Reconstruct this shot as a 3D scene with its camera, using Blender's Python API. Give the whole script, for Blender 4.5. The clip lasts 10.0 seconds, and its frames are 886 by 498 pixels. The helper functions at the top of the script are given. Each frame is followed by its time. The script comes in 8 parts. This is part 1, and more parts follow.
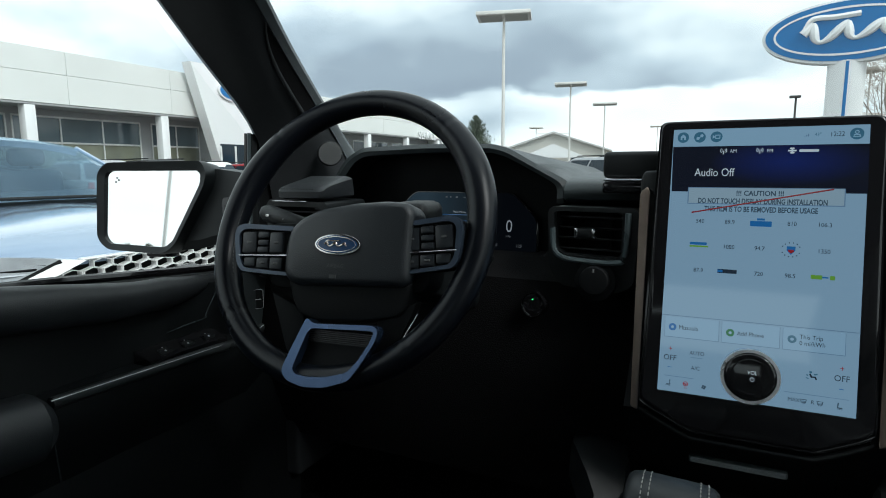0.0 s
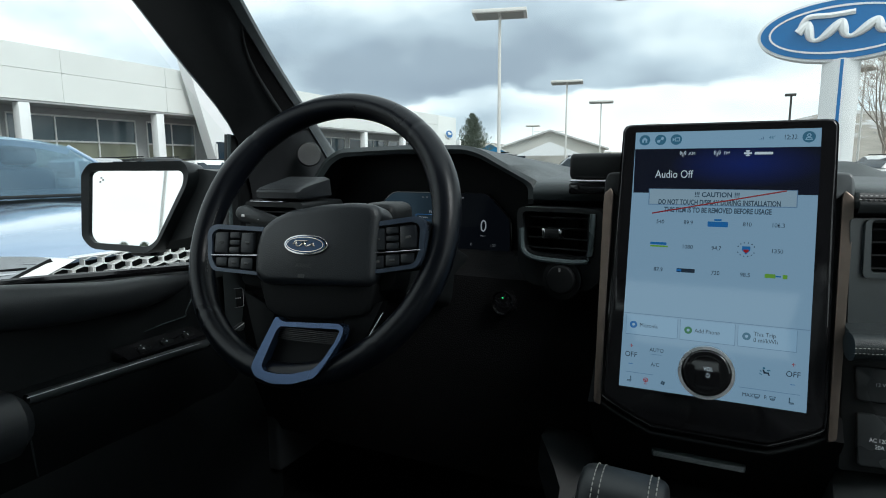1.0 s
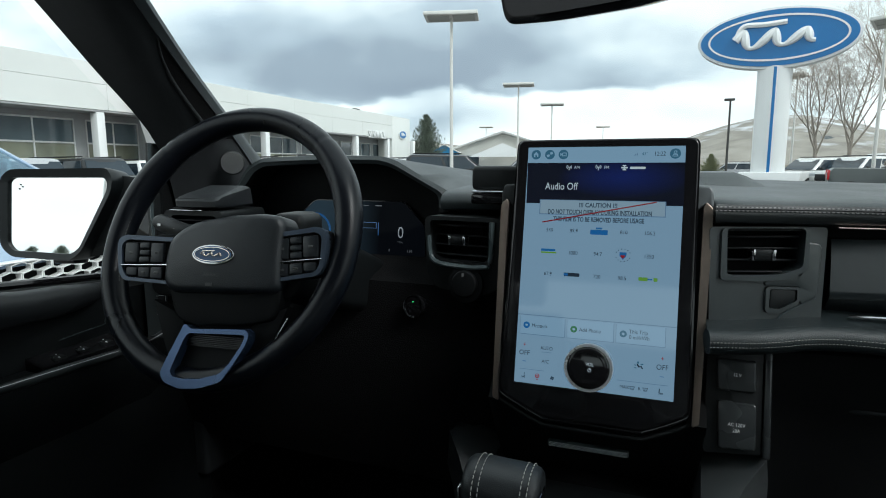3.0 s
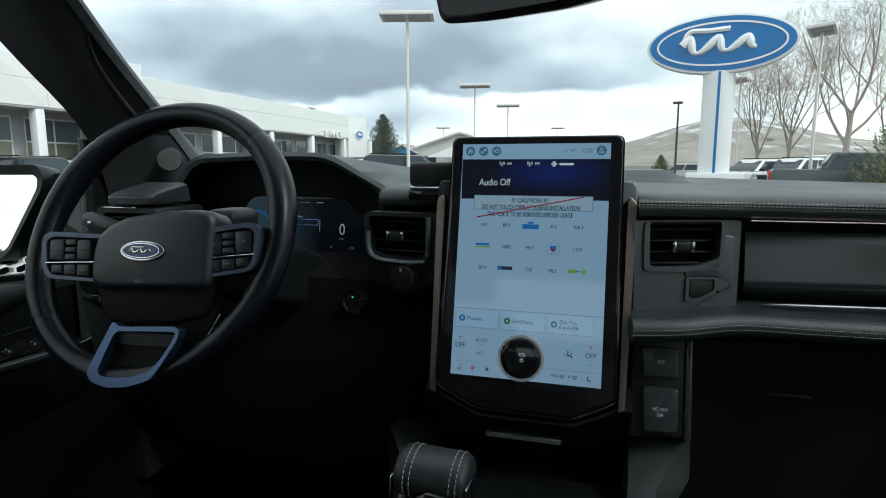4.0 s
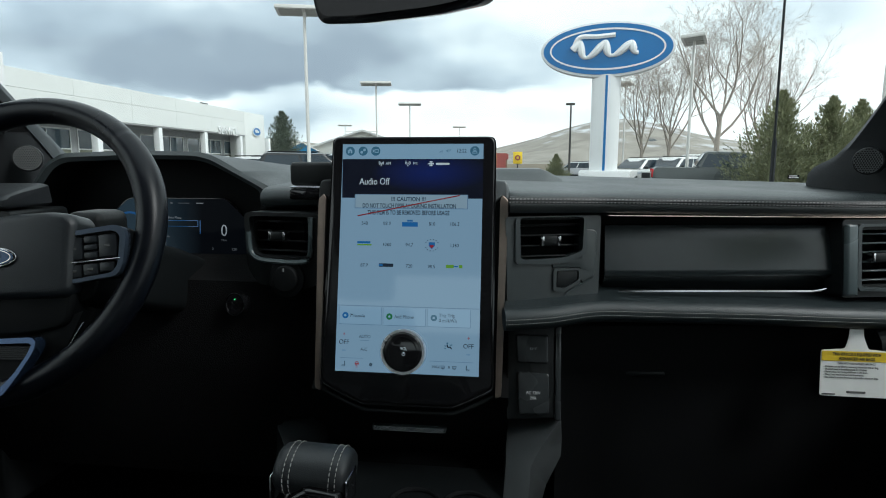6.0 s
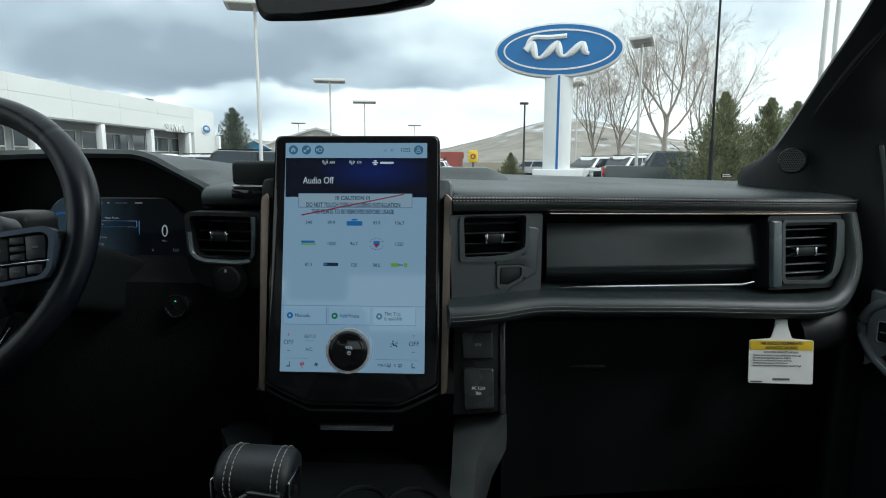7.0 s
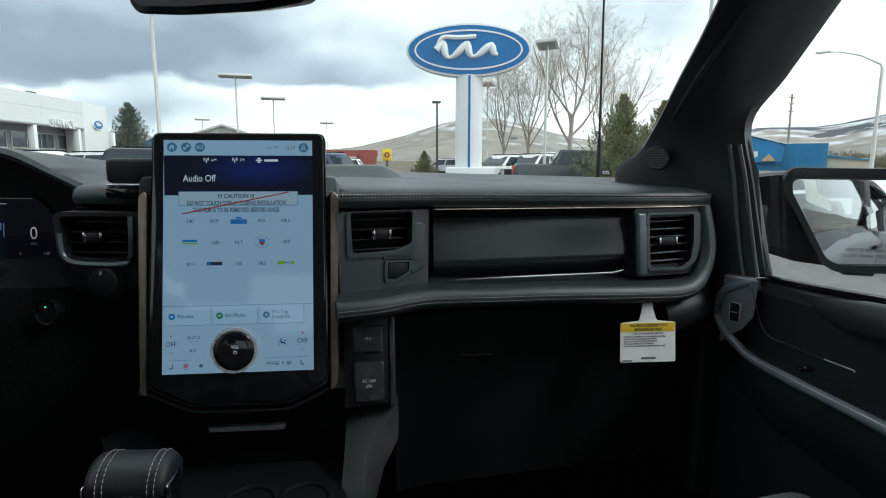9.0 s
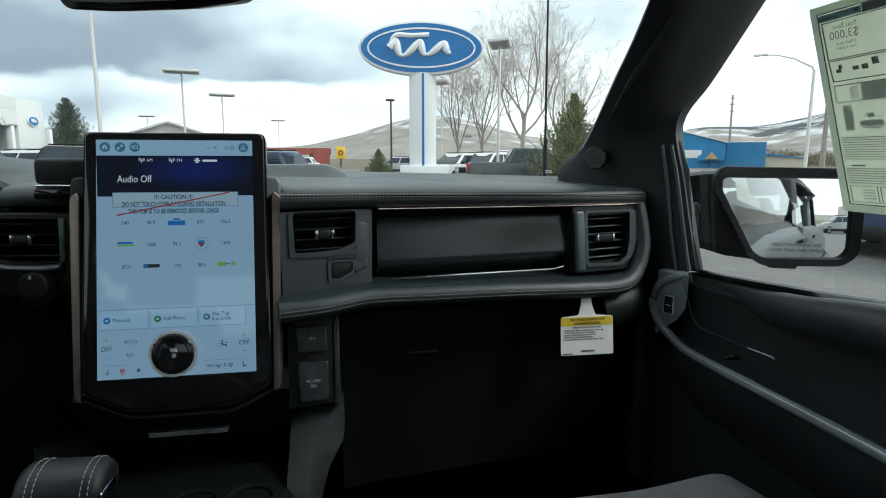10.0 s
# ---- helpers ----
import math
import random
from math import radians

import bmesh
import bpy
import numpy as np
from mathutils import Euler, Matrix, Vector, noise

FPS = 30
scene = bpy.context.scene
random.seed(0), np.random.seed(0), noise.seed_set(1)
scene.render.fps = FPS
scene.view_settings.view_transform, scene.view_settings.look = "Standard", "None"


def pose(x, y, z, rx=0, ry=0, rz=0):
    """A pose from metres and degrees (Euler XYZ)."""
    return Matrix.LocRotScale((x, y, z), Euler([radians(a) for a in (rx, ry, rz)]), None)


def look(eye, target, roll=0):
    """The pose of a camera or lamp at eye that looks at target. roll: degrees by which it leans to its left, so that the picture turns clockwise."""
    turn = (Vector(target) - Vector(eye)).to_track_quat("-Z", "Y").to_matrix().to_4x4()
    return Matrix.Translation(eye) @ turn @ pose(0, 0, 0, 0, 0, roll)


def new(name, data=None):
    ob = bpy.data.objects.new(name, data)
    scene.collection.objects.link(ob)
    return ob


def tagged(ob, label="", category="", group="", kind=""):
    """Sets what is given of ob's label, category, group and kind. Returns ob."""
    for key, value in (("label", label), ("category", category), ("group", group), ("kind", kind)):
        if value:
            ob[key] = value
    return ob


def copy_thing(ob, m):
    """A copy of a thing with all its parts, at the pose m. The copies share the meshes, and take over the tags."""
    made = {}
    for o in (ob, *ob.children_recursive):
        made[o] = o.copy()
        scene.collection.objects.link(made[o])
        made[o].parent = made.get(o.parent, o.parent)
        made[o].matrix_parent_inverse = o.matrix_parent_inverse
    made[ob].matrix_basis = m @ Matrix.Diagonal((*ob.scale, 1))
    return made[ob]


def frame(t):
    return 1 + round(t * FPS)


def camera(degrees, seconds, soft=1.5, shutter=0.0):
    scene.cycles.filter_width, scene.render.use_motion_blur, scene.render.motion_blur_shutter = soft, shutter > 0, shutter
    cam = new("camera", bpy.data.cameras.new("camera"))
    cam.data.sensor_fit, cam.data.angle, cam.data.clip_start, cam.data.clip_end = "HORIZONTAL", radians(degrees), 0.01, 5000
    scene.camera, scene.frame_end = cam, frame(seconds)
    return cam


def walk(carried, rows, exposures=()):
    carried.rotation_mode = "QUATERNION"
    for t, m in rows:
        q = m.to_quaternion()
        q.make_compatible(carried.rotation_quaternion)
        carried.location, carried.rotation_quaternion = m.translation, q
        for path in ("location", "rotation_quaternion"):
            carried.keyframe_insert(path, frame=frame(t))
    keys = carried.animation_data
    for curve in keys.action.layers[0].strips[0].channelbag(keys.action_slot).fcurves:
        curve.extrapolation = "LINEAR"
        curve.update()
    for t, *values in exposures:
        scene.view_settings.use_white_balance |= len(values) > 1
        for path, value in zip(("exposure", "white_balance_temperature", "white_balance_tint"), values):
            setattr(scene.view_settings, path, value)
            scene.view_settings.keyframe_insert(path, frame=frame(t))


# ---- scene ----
cam = camera(75.0, 10.0, soft=1.0)
PATH = [
    (0, (-0.052, -0.791, 1.365), (-0.895, 1.0, 1.081), -0.3),
    (0.5, (-0.033, -0.791, 1.368), (-0.874, 1.0, 1.08), -0.3),
    (1, (-0.009, -0.791, 1.37), (-0.842, 1.003, 1.079), -0.3),
    (1.5, (0.014, -0.795, 1.376), (-0.802, 1.007, 1.084), -0.2),
    (2, (0.036, -0.801, 1.384), (-0.751, 1.014, 1.093), -0.2),
    (2.5, (0.056, -0.805, 1.387), (-0.689, 1.028, 1.097), -0.2),
    (4, (0.109, -0.81, 1.38), (-0.445, 1.09, 1.092), -0.0),
    (4.5, (0.125, -0.813, 1.377), (-0.351, 1.108, 1.088), -0.0),
    (5, (0.136, -0.818, 1.379), (-0.258, 1.121, 1.087), 0.0),
    (5.5, (0.141, -0.821, 1.381), (-0.172, 1.133, 1.089), 0.0),
    (7, (0.166, -0.829, 1.383), (0.081, 1.147, 1.084), 0.1),
    (7.5, (0.174, -0.833, 1.383), (0.16, 1.144, 1.083), 0.1),
    (8, (0.185, -0.84, 1.383), (0.242, 1.137, 1.082), 0.1),
    (8.5, (0.193, -0.845, 1.384), (0.325, 1.128, 1.082), 0.2),
    (9, (0.209, -0.853, 1.382), (0.413, 1.113, 1.078), 0.1),
    (9.5, (0.218, -0.86, 1.381), (0.499, 1.096, 1.074), 0.1),
    (10, (0.227, -0.868, 1.385), (0.582, 1.075, 1.075), 0.1),
]
walk(cam, [(t, look(eye, target, roll)) for t, eye, target, roll in PATH], [(0.0, 0.55, 6250, 6.5), (9.2, 0.55, 6250, 6.5), (10.0, 0.6, 6250, 6.5)])

# ---- sky and sun ----
world = bpy.data.worlds.new("world")
scene.world = world
world.use_nodes = True
wn, wl = world.node_tree.nodes, world.node_tree.links
wn.clear()
w_out, w_bg, sky = wn.new("ShaderNodeOutputWorld"), wn.new("ShaderNodeBackground"), wn.new("ShaderNodeTexSky")
sky.sky_type, sky.sun_disc, sky.sun_elevation, sky.sun_rotation = "NISHITA", False, radians(44), radians(113)
w_bg.inputs[1].default_value = 0.114


def wmath(op, a, b=None, c=None):
    n = wn.new("ShaderNodeMath")
    n.operation = op
    for i, v in enumerate((a, b, c)):
        if v is None:
            continue
        if isinstance(v, (int, float)):
            n.inputs[i].default_value = v
        else:
            wl.new(v, n.inputs[i])
    return n.outputs[0]


# clouds on a flat ceiling far overhead
co = wn.new("ShaderNodeTexCoord")
sep = wn.new("ShaderNodeSeparateXYZ")
wl.new(co.outputs["Generated"], sep.inputs[0])
up = wmath("ADD", wmath("MAXIMUM", sep.outputs[2], 0.0), 0.22)
com = wn.new("ShaderNodeCombineXYZ")
wl.new(wmath("DIVIDE", sep.outputs[0], up), com.inputs[0])
wl.new(wmath("DIVIDE", sep.outputs[1], up), com.inputs[1])


def cloud_noise(scale, detail, rough, shift, round_=False):
    mp, n = wn.new("ShaderNodeMapping"), wn.new("ShaderNodeTexNoise")
    mp.inputs["Location"].default_value = shift
    mp.inputs["Scale"].default_value = (1, 1, 1.9) if round_ else (1, 1, 1)
    wl.new(co.outputs["Generated"] if round_ else com.outputs[0], mp.inputs[0])
    wl.new(mp.outputs[0], n.inputs["Vector"])
    n.inputs["Scale"].default_value, n.inputs["Detail"].default_value, n.inputs["Roughness"].default_value = scale, detail, rough
    return n.outputs[0]


def wramp(value, stops):
    r = wn.new("ShaderNodeValToRGB")
    wl.new(value, r.inputs[0])
    e = r.color_ramp.elements
    e[0].position, e[0].color = stops[0][0], (*stops[0][1], 1)
    e[1].position, e[1].color = stops[-1][0], (*stops[-1][1], 1)
    for p, c in stops[1:-1]:
        e.new(p).color = (*c, 1)
    return r.outputs[0]


def wstep(value, lo, hi, out_lo=0.0, out_hi=1.0):
    n = wn.new("ShaderNodeMapRange")
    n.interpolation_type = "SMOOTHSTEP"
    for i, v in enumerate((value, lo, hi, out_lo, out_hi)):
        if isinstance(v, (int, float)):
            n.inputs[i].default_value = v
        else:
            wl.new(v, n.inputs[i])
    return n.outputs[0]


cx, cy = wmath("DIVIDE", sep.outputs[0], up), wmath("DIVIDE", sep.outputs[1], up)
far = wmath("SQRT", wmath("ADD", wmath("MULTIPLY", cx, cx), wmath("MULTIPLY", cy, cy)))
broad, billow = cloud_noise(0.7, 2, 0.45, (9.3, 4.2, 0)), cloud_noise(4.2, 5, 0.5, (0.4, 5.0, 2), True)
dens = wmath("ADD", wmath("MULTIPLY", broad, 0.62), wmath("MULTIPLY", billow, 0.38))
# one heavy bank of cloud ahead of the truck with a ragged lower edge
ragged = wmath("ADD", far, wmath("MULTIPLY", wmath("SUBTRACT", billow, 0.5), 1.1))
bank = wstep(ragged, 3.02, 2.89)
bank = wmath("MULTIPLY", bank, wstep(far, 1.75, 2.80, 0.22, 1.0))
bank = wmath("MULTIPLY", bank, wstep(wmath("ADD", cx, wmath("MULTIPLY", wmath("SUBTRACT", broad, 0.5), 2.2)), 0.55, -0.45))
bank = wmath("MULTIPLY", bank, wstep(cx, -2.7, -1.7))
bank = wmath("MULTIPLY", bank, wstep(cy, 0.0, 0.8))
dens = wmath("ADD", wmath("ADD", wmath("MULTIPLY", wmath("SUBTRACT", dens, 0.5), 0.66), 0.424), wmath("MULTIPLY", bank, 0.133))
dens = wmath("ADD", dens, wmath("MULTIPLY", wmath("MINIMUM", sep.outputs[1], 0.0), 0.07))
tone = wramp(dens, [(0.40, (7.8, 8.4, 8.5)), (0.455, (6.5, 7.2, 7.35)), (0.505, (4.0, 4.75, 5.3)), (0.56, (2.5, 3.05, 3.6)), (0.66, (2.0, 2.45, 3.0))])
cover = wramp(cloud_noise(0.8, 6, 0.5, (7, 2, 1)), [(0.28, (0.85,) * 3), (0.45, (1.0,) * 3)])
wm = wn.new("ShaderNodeMix")
wm.data_type = "RGBA"
wl.new(cover, wm.inputs["Factor"])
wl.new(sky.outputs[0], wm.inputs["A"])
wl.new(tone, wm.inputs["B"])
wl.new(wm.outputs["Result"], w_bg.inputs[0])
wl.new(w_bg.outputs[0], w_out.inputs[0])

sun = new("sun", bpy.data.lights.new("sun", "SUN"))
sun.data.energy, sun.data.angle, sun.data.color = 1.3, radians(18), (1.0, 0.985, 0.96)
sun.matrix_world = look((56, -24, 58), (0, 0, 0))


# ---- materials ----
def mat(name, color, rough=0.5, metal=0.0, vary=0.15, scale=30.0, bump=0.0, bump_scale=400.0, coat=0.0, spec=0.5, stretch=(1, 1, 1), tint=None, patch=2.0):
    m = bpy.data.materials.new(name)
    m.use_nodes = True
    n, l = m.node_tree.nodes, m.node_tree.links
    b = n["Principled BSDF"]
    b.inputs["Roughness"].default_value, b.inputs["Metallic"].default_value = rough, metal
    b.inputs["Coat Weight"].default_value, b.inputs["Specular IOR Level"].default_value = coat, spec
    b.inputs["Coat Roughness"].default_value = 0.08
    tc, mp = n.new("ShaderNodeTexCoord"), n.new("ShaderNodeMapping")
    mp.inputs["Scale"].default_value = stretch
    l.new(tc.outputs["Object"], mp.inputs[0])

    def nz(s, d=4):
        t = n.new("ShaderNodeTexNoise")
        t.inputs["Scale"].default_value, t.inputs["Detail"].default_value = s, d
        l.new(mp.outputs[0], t.inputs["Vector"])
        return t.outputs[0]
    grain, large = nz(scale), nz(scale / 9.0 * patch / 2.0, 3)
    s = n.new("ShaderNodeMath")
    s.operation = "ADD"
    l.new(grain, s.inputs[0])
    l.new(large, s.inputs[1])
    r = n.new("ShaderNodeMapRange")
    r.inputs["From Min"].default_value, r.inputs["From Max"].default_value = 0.6, 1.4
    l.new(s.outputs[0], r.inputs["Value"])
    mx = n.new("ShaderNodeMix")
    mx.data_type = "RGBA"
    l.new(r.outputs[0], mx.inputs["Factor"])
    other = tint or color
    mx.inputs["A"].default_value = (*[max(0.0, c * (1 - vary)) for c in color], 1)
    mx.inputs["B"].default_value = (*[min(1.0, c * (1 + vary)) for c in other], 1)
    l.new(mx.outputs["Result"], b.inputs["Base Color"])
    rr = n.new("ShaderNodeMapRange")
    rr.inputs["From Min"].default_value, rr.inputs["From Max"].default_value = 0.3, 0.7
    rr.inputs["To Min"].default_value, rr.inputs["To Max"].default_value = max(0.02, rough * 0.88), min(1, rough * 1.12)
    l.new(large, rr.inputs["Value"])
    l.new(rr.outputs[0], b.inputs["Roughness"])
    if bump:
        v = n.new("ShaderNodeTexVoronoi")
        v.inputs["Scale"].default_value = bump_scale
        l.new(mp.outputs[0], v.inputs["Vector"])
        bp = n.new("ShaderNodeBump")
        bp.inputs["Strength"].default_value, bp.inputs["Distance"].default_value = bump, 0.6 / bump_scale
        l.new(v.outputs["Distance"], bp.inputs["Height"])
        l.new(bp.outputs[0], b.inputs["Normal"])
    return m


def glow(name, color, strength=1.0, spec=0.6):
    m = bpy.data.materials.new(name)
    m.use_nodes = True
    b = m.node_tree.nodes["Principled BSDF"]
    b.inputs["Base Color"].default_value = (0.01, 0.01, 0.01, 1)
    b.inputs["Roughness"].default_value, b.inputs["Specular IOR Level"].default_value = 0.06, spec
    b.inputs["Emission Color"].default_value, b.inputs["Emission Strength"].default_value = (*color, 1), strength
    return m


def pane_glass(name, tint=(0.96, 0.98, 0.97), gloss=0.02, gain=1.5):
    m = bpy.data.materials.new(name)
    m.use_nodes = True
    n, l = m.node_tree.nodes, m.node_tree.links
    n.clear()
    o, mx, tr, gl = (n.new("ShaderNode" + k) for k in ("OutputMaterial", "MixShader", "BsdfTransparent", "BsdfGlossy"))
    tr.inputs[0].default_value = (*tint, 1)
    gl.inputs["Roughness"].default_value = 0.02
    lw, pw, ml_ = n.new("ShaderNodeLayerWeight"), n.new("ShaderNodeMath"), n.new("ShaderNodeMath")
    lw.inputs[0].default_value = 0.5
    pw.operation, pw.inputs[1].default_value = "POWER", 3.4
    ml_.operation, ml_.inputs[1].default_value, ml_.inputs[2].default_value = "MULTIPLY_ADD", gain, gloss
    ml_.use_clamp = True
    l.new(lw.outputs["Facing"], pw.inputs[0])
    l.new(pw.outputs[0], ml_.inputs[0])
    l.new(ml_.outputs[0], mx.inputs[0])
    l.new(tr.outputs[0], mx.inputs[1])
    l.new(gl.outputs[0], mx.inputs[2])
    l.new(mx.outputs[0], o.inputs[0])
    return m


def dusty_glass(name, dust=0.05):
    """Window glass with a thin film of road dust that catches the daylight."""
    m = pane_glass(name, gloss=0.012, gain=1.8)
    n, l = m.node_tree.nodes, m.node_tree.links
    o = next(k for k in n if k.type == "OUTPUT_MATERIAL")
    clean = o.inputs[0].links[0].from_socket
    mx, tr, nz, mr = (n.new("ShaderNode" + k) for k in ("MixShader", "BsdfTranslucent", "TexNoise", "MapRange"))
    tr.inputs[0].default_value = (0.75, 0.76, 0.74, 1)
    nz.inputs["Scale"].default_value, nz.inputs["Detail"].default_value = 14, 6
    mr.inputs[1].default_value, mr.inputs[2].default_value = 0.3, 0.7
    mr.inputs[3].default_value, mr.inputs[4].default_value = dust * 0.6, dust * 1.4
    l.new(nz.outputs[0], mr.inputs[0])
    l.new(mr.outputs[0], mx.inputs[0])
    l.new(clean, mx.inputs[1])
    l.new(tr.outputs[0], mx.inputs[2])
    l.new(mx.outputs[0], o.inputs[0])
    return m


def thin_paper(name, color, through_it=0.55):
    """Paper that lets daylight through."""
    m = mat(name, color, 0.7, vary=0.06, scale=25)
    n, l = m.node_tree.nodes, m.node_tree.links
    b, o = n["Principled BSDF"], n["Material Output"]
    t, mx = n.new("ShaderNodeBsdfTranslucent"), n.new("ShaderNodeMixShader")
    l.new(b.inputs["Base Color"].links[0].from_socket, t.inputs[0])
    mx.inputs[0].default_value = through_it
    l.new(b.outputs[0], mx.inputs[1])
    l.new(t.outputs[0], mx.inputs[2])
    l.new(mx.outputs[0], o.inputs[0])
    return m


LEATHER = mat("black leather", (0.019, 0.0215, 0.024), 0.45, bump=0.25, bump_scale=900, scale=120)
LEATHER_RIM = mat("smooth steering leather", (0.0040, 0.0052, 0.0082), 0.30, spec=0.27, bump=0.12, bump_scale=1100, scale=90)
HUBM = mat("grained airbag cover vinyl", (0.0115, 0.0140, 0.0175), 0.40, spec=0.55, bump=0.25, bump_scale=900, scale=120)
PAD = mat("soft dash vinyl", (0.017, 0.0235, 0.0255), 0.44, bump=0.35, bump_scale=750, scale=60)
# Darker copy of PAD: shade on the pad's front painted in.
ROLLM = mat("dash vinyl darkened for shade", (0.0105, 0.0135, 0.0145), 0.42, spec=0.42, bump=0.3, bump_scale=800, scale=70)
PLASTIC = mat("black grained plastic", (0.0065, 0.008, 0.0088), 0.46, spec=0.33, bump=0.25, bump_scale=1000, scale=80)
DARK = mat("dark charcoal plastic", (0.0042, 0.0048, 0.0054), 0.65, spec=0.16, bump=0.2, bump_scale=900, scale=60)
GREY = mat("satin graphite plastic", (0.060, 0.078, 0.083), 0.28, scale=40, bump=0.06, bump_scale=1400)
BLUEGREY = mat("satin steel-blue trim", (0.048, 0.078, 0.145), 0.28, metal=0.7, scale=50)
PODM = mat("dark steel-blue spoke trim", (0.050, 0.068, 0.098), 0.3, metal=0.3, scale=50)
BUTTONM = mat("satin black buttons", (0.0125, 0.0150, 0.0190), 0.38, spec=0.45, scale=80, bump=0.15, bump_scale=1000)
CAPLIT = mat("satin rail cap paled for light", (0.12, 0.13, 0.135), 0.3, scale=40, bump=0.06, bump_scale=1300)
LIDM = mat("satin black lid veneer", (0.0165, 0.0215, 0.0235), 0.24, scale=60, vary=0.12, spec=0.48)
VENTRIM = mat("satin graphite vent rim", (0.027, 0.035, 0.038), 0.3, scale=40, bump=0.06, bump_scale=1400)
PANELM = mat("dark satin fascia plastic", (0.029, 0.036, 0.038), 0.34, spec=0.6, scale=40, bump=0.1, bump_scale=1300)
PILLARM = mat("charcoal pillar plastic", (0.026, 0.0285, 0.031), 0.46, spec=0.45, scale=70, bump=0.3, bump_scale=900)
# Darker copy of PILLARM: the right pillar's shade is painted in.
PILLARSHADE = mat("shaded right pillar plastic", (0.019, 0.021, 0.023), 0.42, spec=0.45, scale=70, bump=0.3, bump_scale=900)
PILLARG = mat("grey seal and lit pillar edge plastic", (0.085, 0.098, 0.104), 0.5, scale=70, bump=0.2, bump_scale=900)
GLOSS = mat("gloss black", (0.008, 0.008, 0.009), 0.08, scale=20)
BRONZE = mat("bronze rail paint", (0.23, 0.185, 0.155), 0.36, metal=0.7, scale=60)
COPPER = mat("copper accent line", (0.72, 0.60, 0.52), 0.25, metal=0.9)
CHROME = mat("satin chrome", (0.62, 0.63, 0.65), 0.16, metal=1.0, scale=50, vary=0.05)
STITCH = mat("pale stitching thread", (0.40, 0.385, 0.36), 0.8, scale=300)
STITCHG = mat("grey stitching thread", (0.26, 0.25, 0.25), 0.8, scale=300)
MESHM = mat("perforated speaker metal", (0.30, 0.31, 0.31), 0.4, metal=0.7, scale=80)
MIRROR = mat("mirror silver", (0.88, 0.9, 0.9), 0.015, metal=1.0, vary=0.01, scale=3)
GLASS = pane_glass("clear window glass", gloss=0.018)
DUSTY = dusty_glass("dusty window glass", 0.003)
MIRRORCASE = mat("dull black mirror casing", (0.0045, 0.0055, 0.0065), 0.5, spec=0.10, scale=60, bump=0.2, bump_scale=700)
# Darker copy of MESHM: shade on the right tweeter painted in.
MESHSHADE = mat("shaded perforated speaker metal", (0.11, 0.115, 0.12), 0.4, metal=0.4, scale=80)
BEZEL = mat("black satin fascia plastic", (0.0045, 0.006, 0.0068), 0.38, spec=0.3, scale=40, bump=0.1, bump_scale=1200)
FABRIC = mat("charcoal headliner cloth", (0.06, 0.06, 0.063), 0.9, bump=0.3, bump_scale=700, scale=100)
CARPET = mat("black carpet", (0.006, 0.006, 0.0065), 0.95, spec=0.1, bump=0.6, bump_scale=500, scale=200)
SEATM = mat("perforated grey seat leather", (0.09, 0.095, 0.1), 0.5, bump=0.5, bump_scale=330, scale=60)
PAPER = mat("white card", (0.86, 0.87, 0.85), 0.6, vary=0.04, scale=40)
INK = mat("black ink", (0.03, 0.03, 0.03), 0.6)
WHITEINK = mat("white print", (0.85, 0.86, 0.87), 0.6)
BRACE = mat("dark satin brace plastic", (0.05, 0.055, 0.057), 0.34, scale=40, bump=0.1, bump_scale=1200)
# Dark colour stands in for the dark cabin this mirror reflects.
DARKMIRROR = mat("mirror glass with dark reflection painted in", (0.10, 0.10, 0.105), 0.03, metal=1.0, vary=0.02, scale=3)
GREYINK = mat("grey print", (0.13, 0.13, 0.13), 0.6)
DIMINK = mat("dim button print", (0.06, 0.06, 0.06), 0.6)
YELLOW = mat("yellow print", (0.78, 0.55, 0.03), 0.55, vary=0.05)
BLUEPAINT = mat("sign blue enamel", (0.002, 0.145, 0.40), 0.35, vary=0.08, scale=3, coat=0.1)
WHITEPAINT = mat("white painted metal", (0.78, 0.79, 0.79), 0.45, vary=0.05, scale=2)
CLAD = mat("pale metal cladding", (0.73, 0.745, 0.72), 0.4, vary=0.06, scale=0.8)
STUCCO = mat("grey wall render", (0.33, 0.34, 0.34), 0.8, vary=0.1, scale=3)
WINDOWM = mat("dark tinted window glass", (0.018, 0.03, 0.042), 0.05, vary=0.2, scale=0.6, spec=0.45)
# Upper panes: dark sky and tree reflections painted into the blue tones.
SHOWROOM = mat("showroom glass", (0.035, 0.060, 0.085), 0.05, vary=0.6, scale=0.35, spec=0.9, tint=(0.085, 0.115, 0.13))
ASPHALT = mat("worn asphalt", (0.16, 0.155, 0.15), 0.9, vary=0.25, scale=9, bump=0.5, bump_scale=90)
GRASS = mat("dry winter grass", (0.17, 0.13, 0.085), 0.95, vary=0.35, scale=0.3, tint=(0.12, 0.10, 0.065))
POLEM = mat("galvanised pole steel", (0.66, 0.65, 0.62), 0.55, metal=0.0, vary=0.1, scale=4)
POLEDARK = mat("dark bronze pole paint", (0.05, 0.048, 0.045), 0.5, scale=4)
BARK = mat("grey brown bark", (0.33, 0.29, 0.25), 0.95, vary=0.3, scale=12, stretch=(1, 1, 0.25))
TWIG = mat("bare twig bark", (0.40, 0.35, 0.30), 0.9, vary=0.25, scale=3)
NEEDLE = mat("pine needles", (0.085, 0.105, 0.05), 0.8, vary=0.45, scale=1.3, tint=(0.23, 0.24, 0.13))
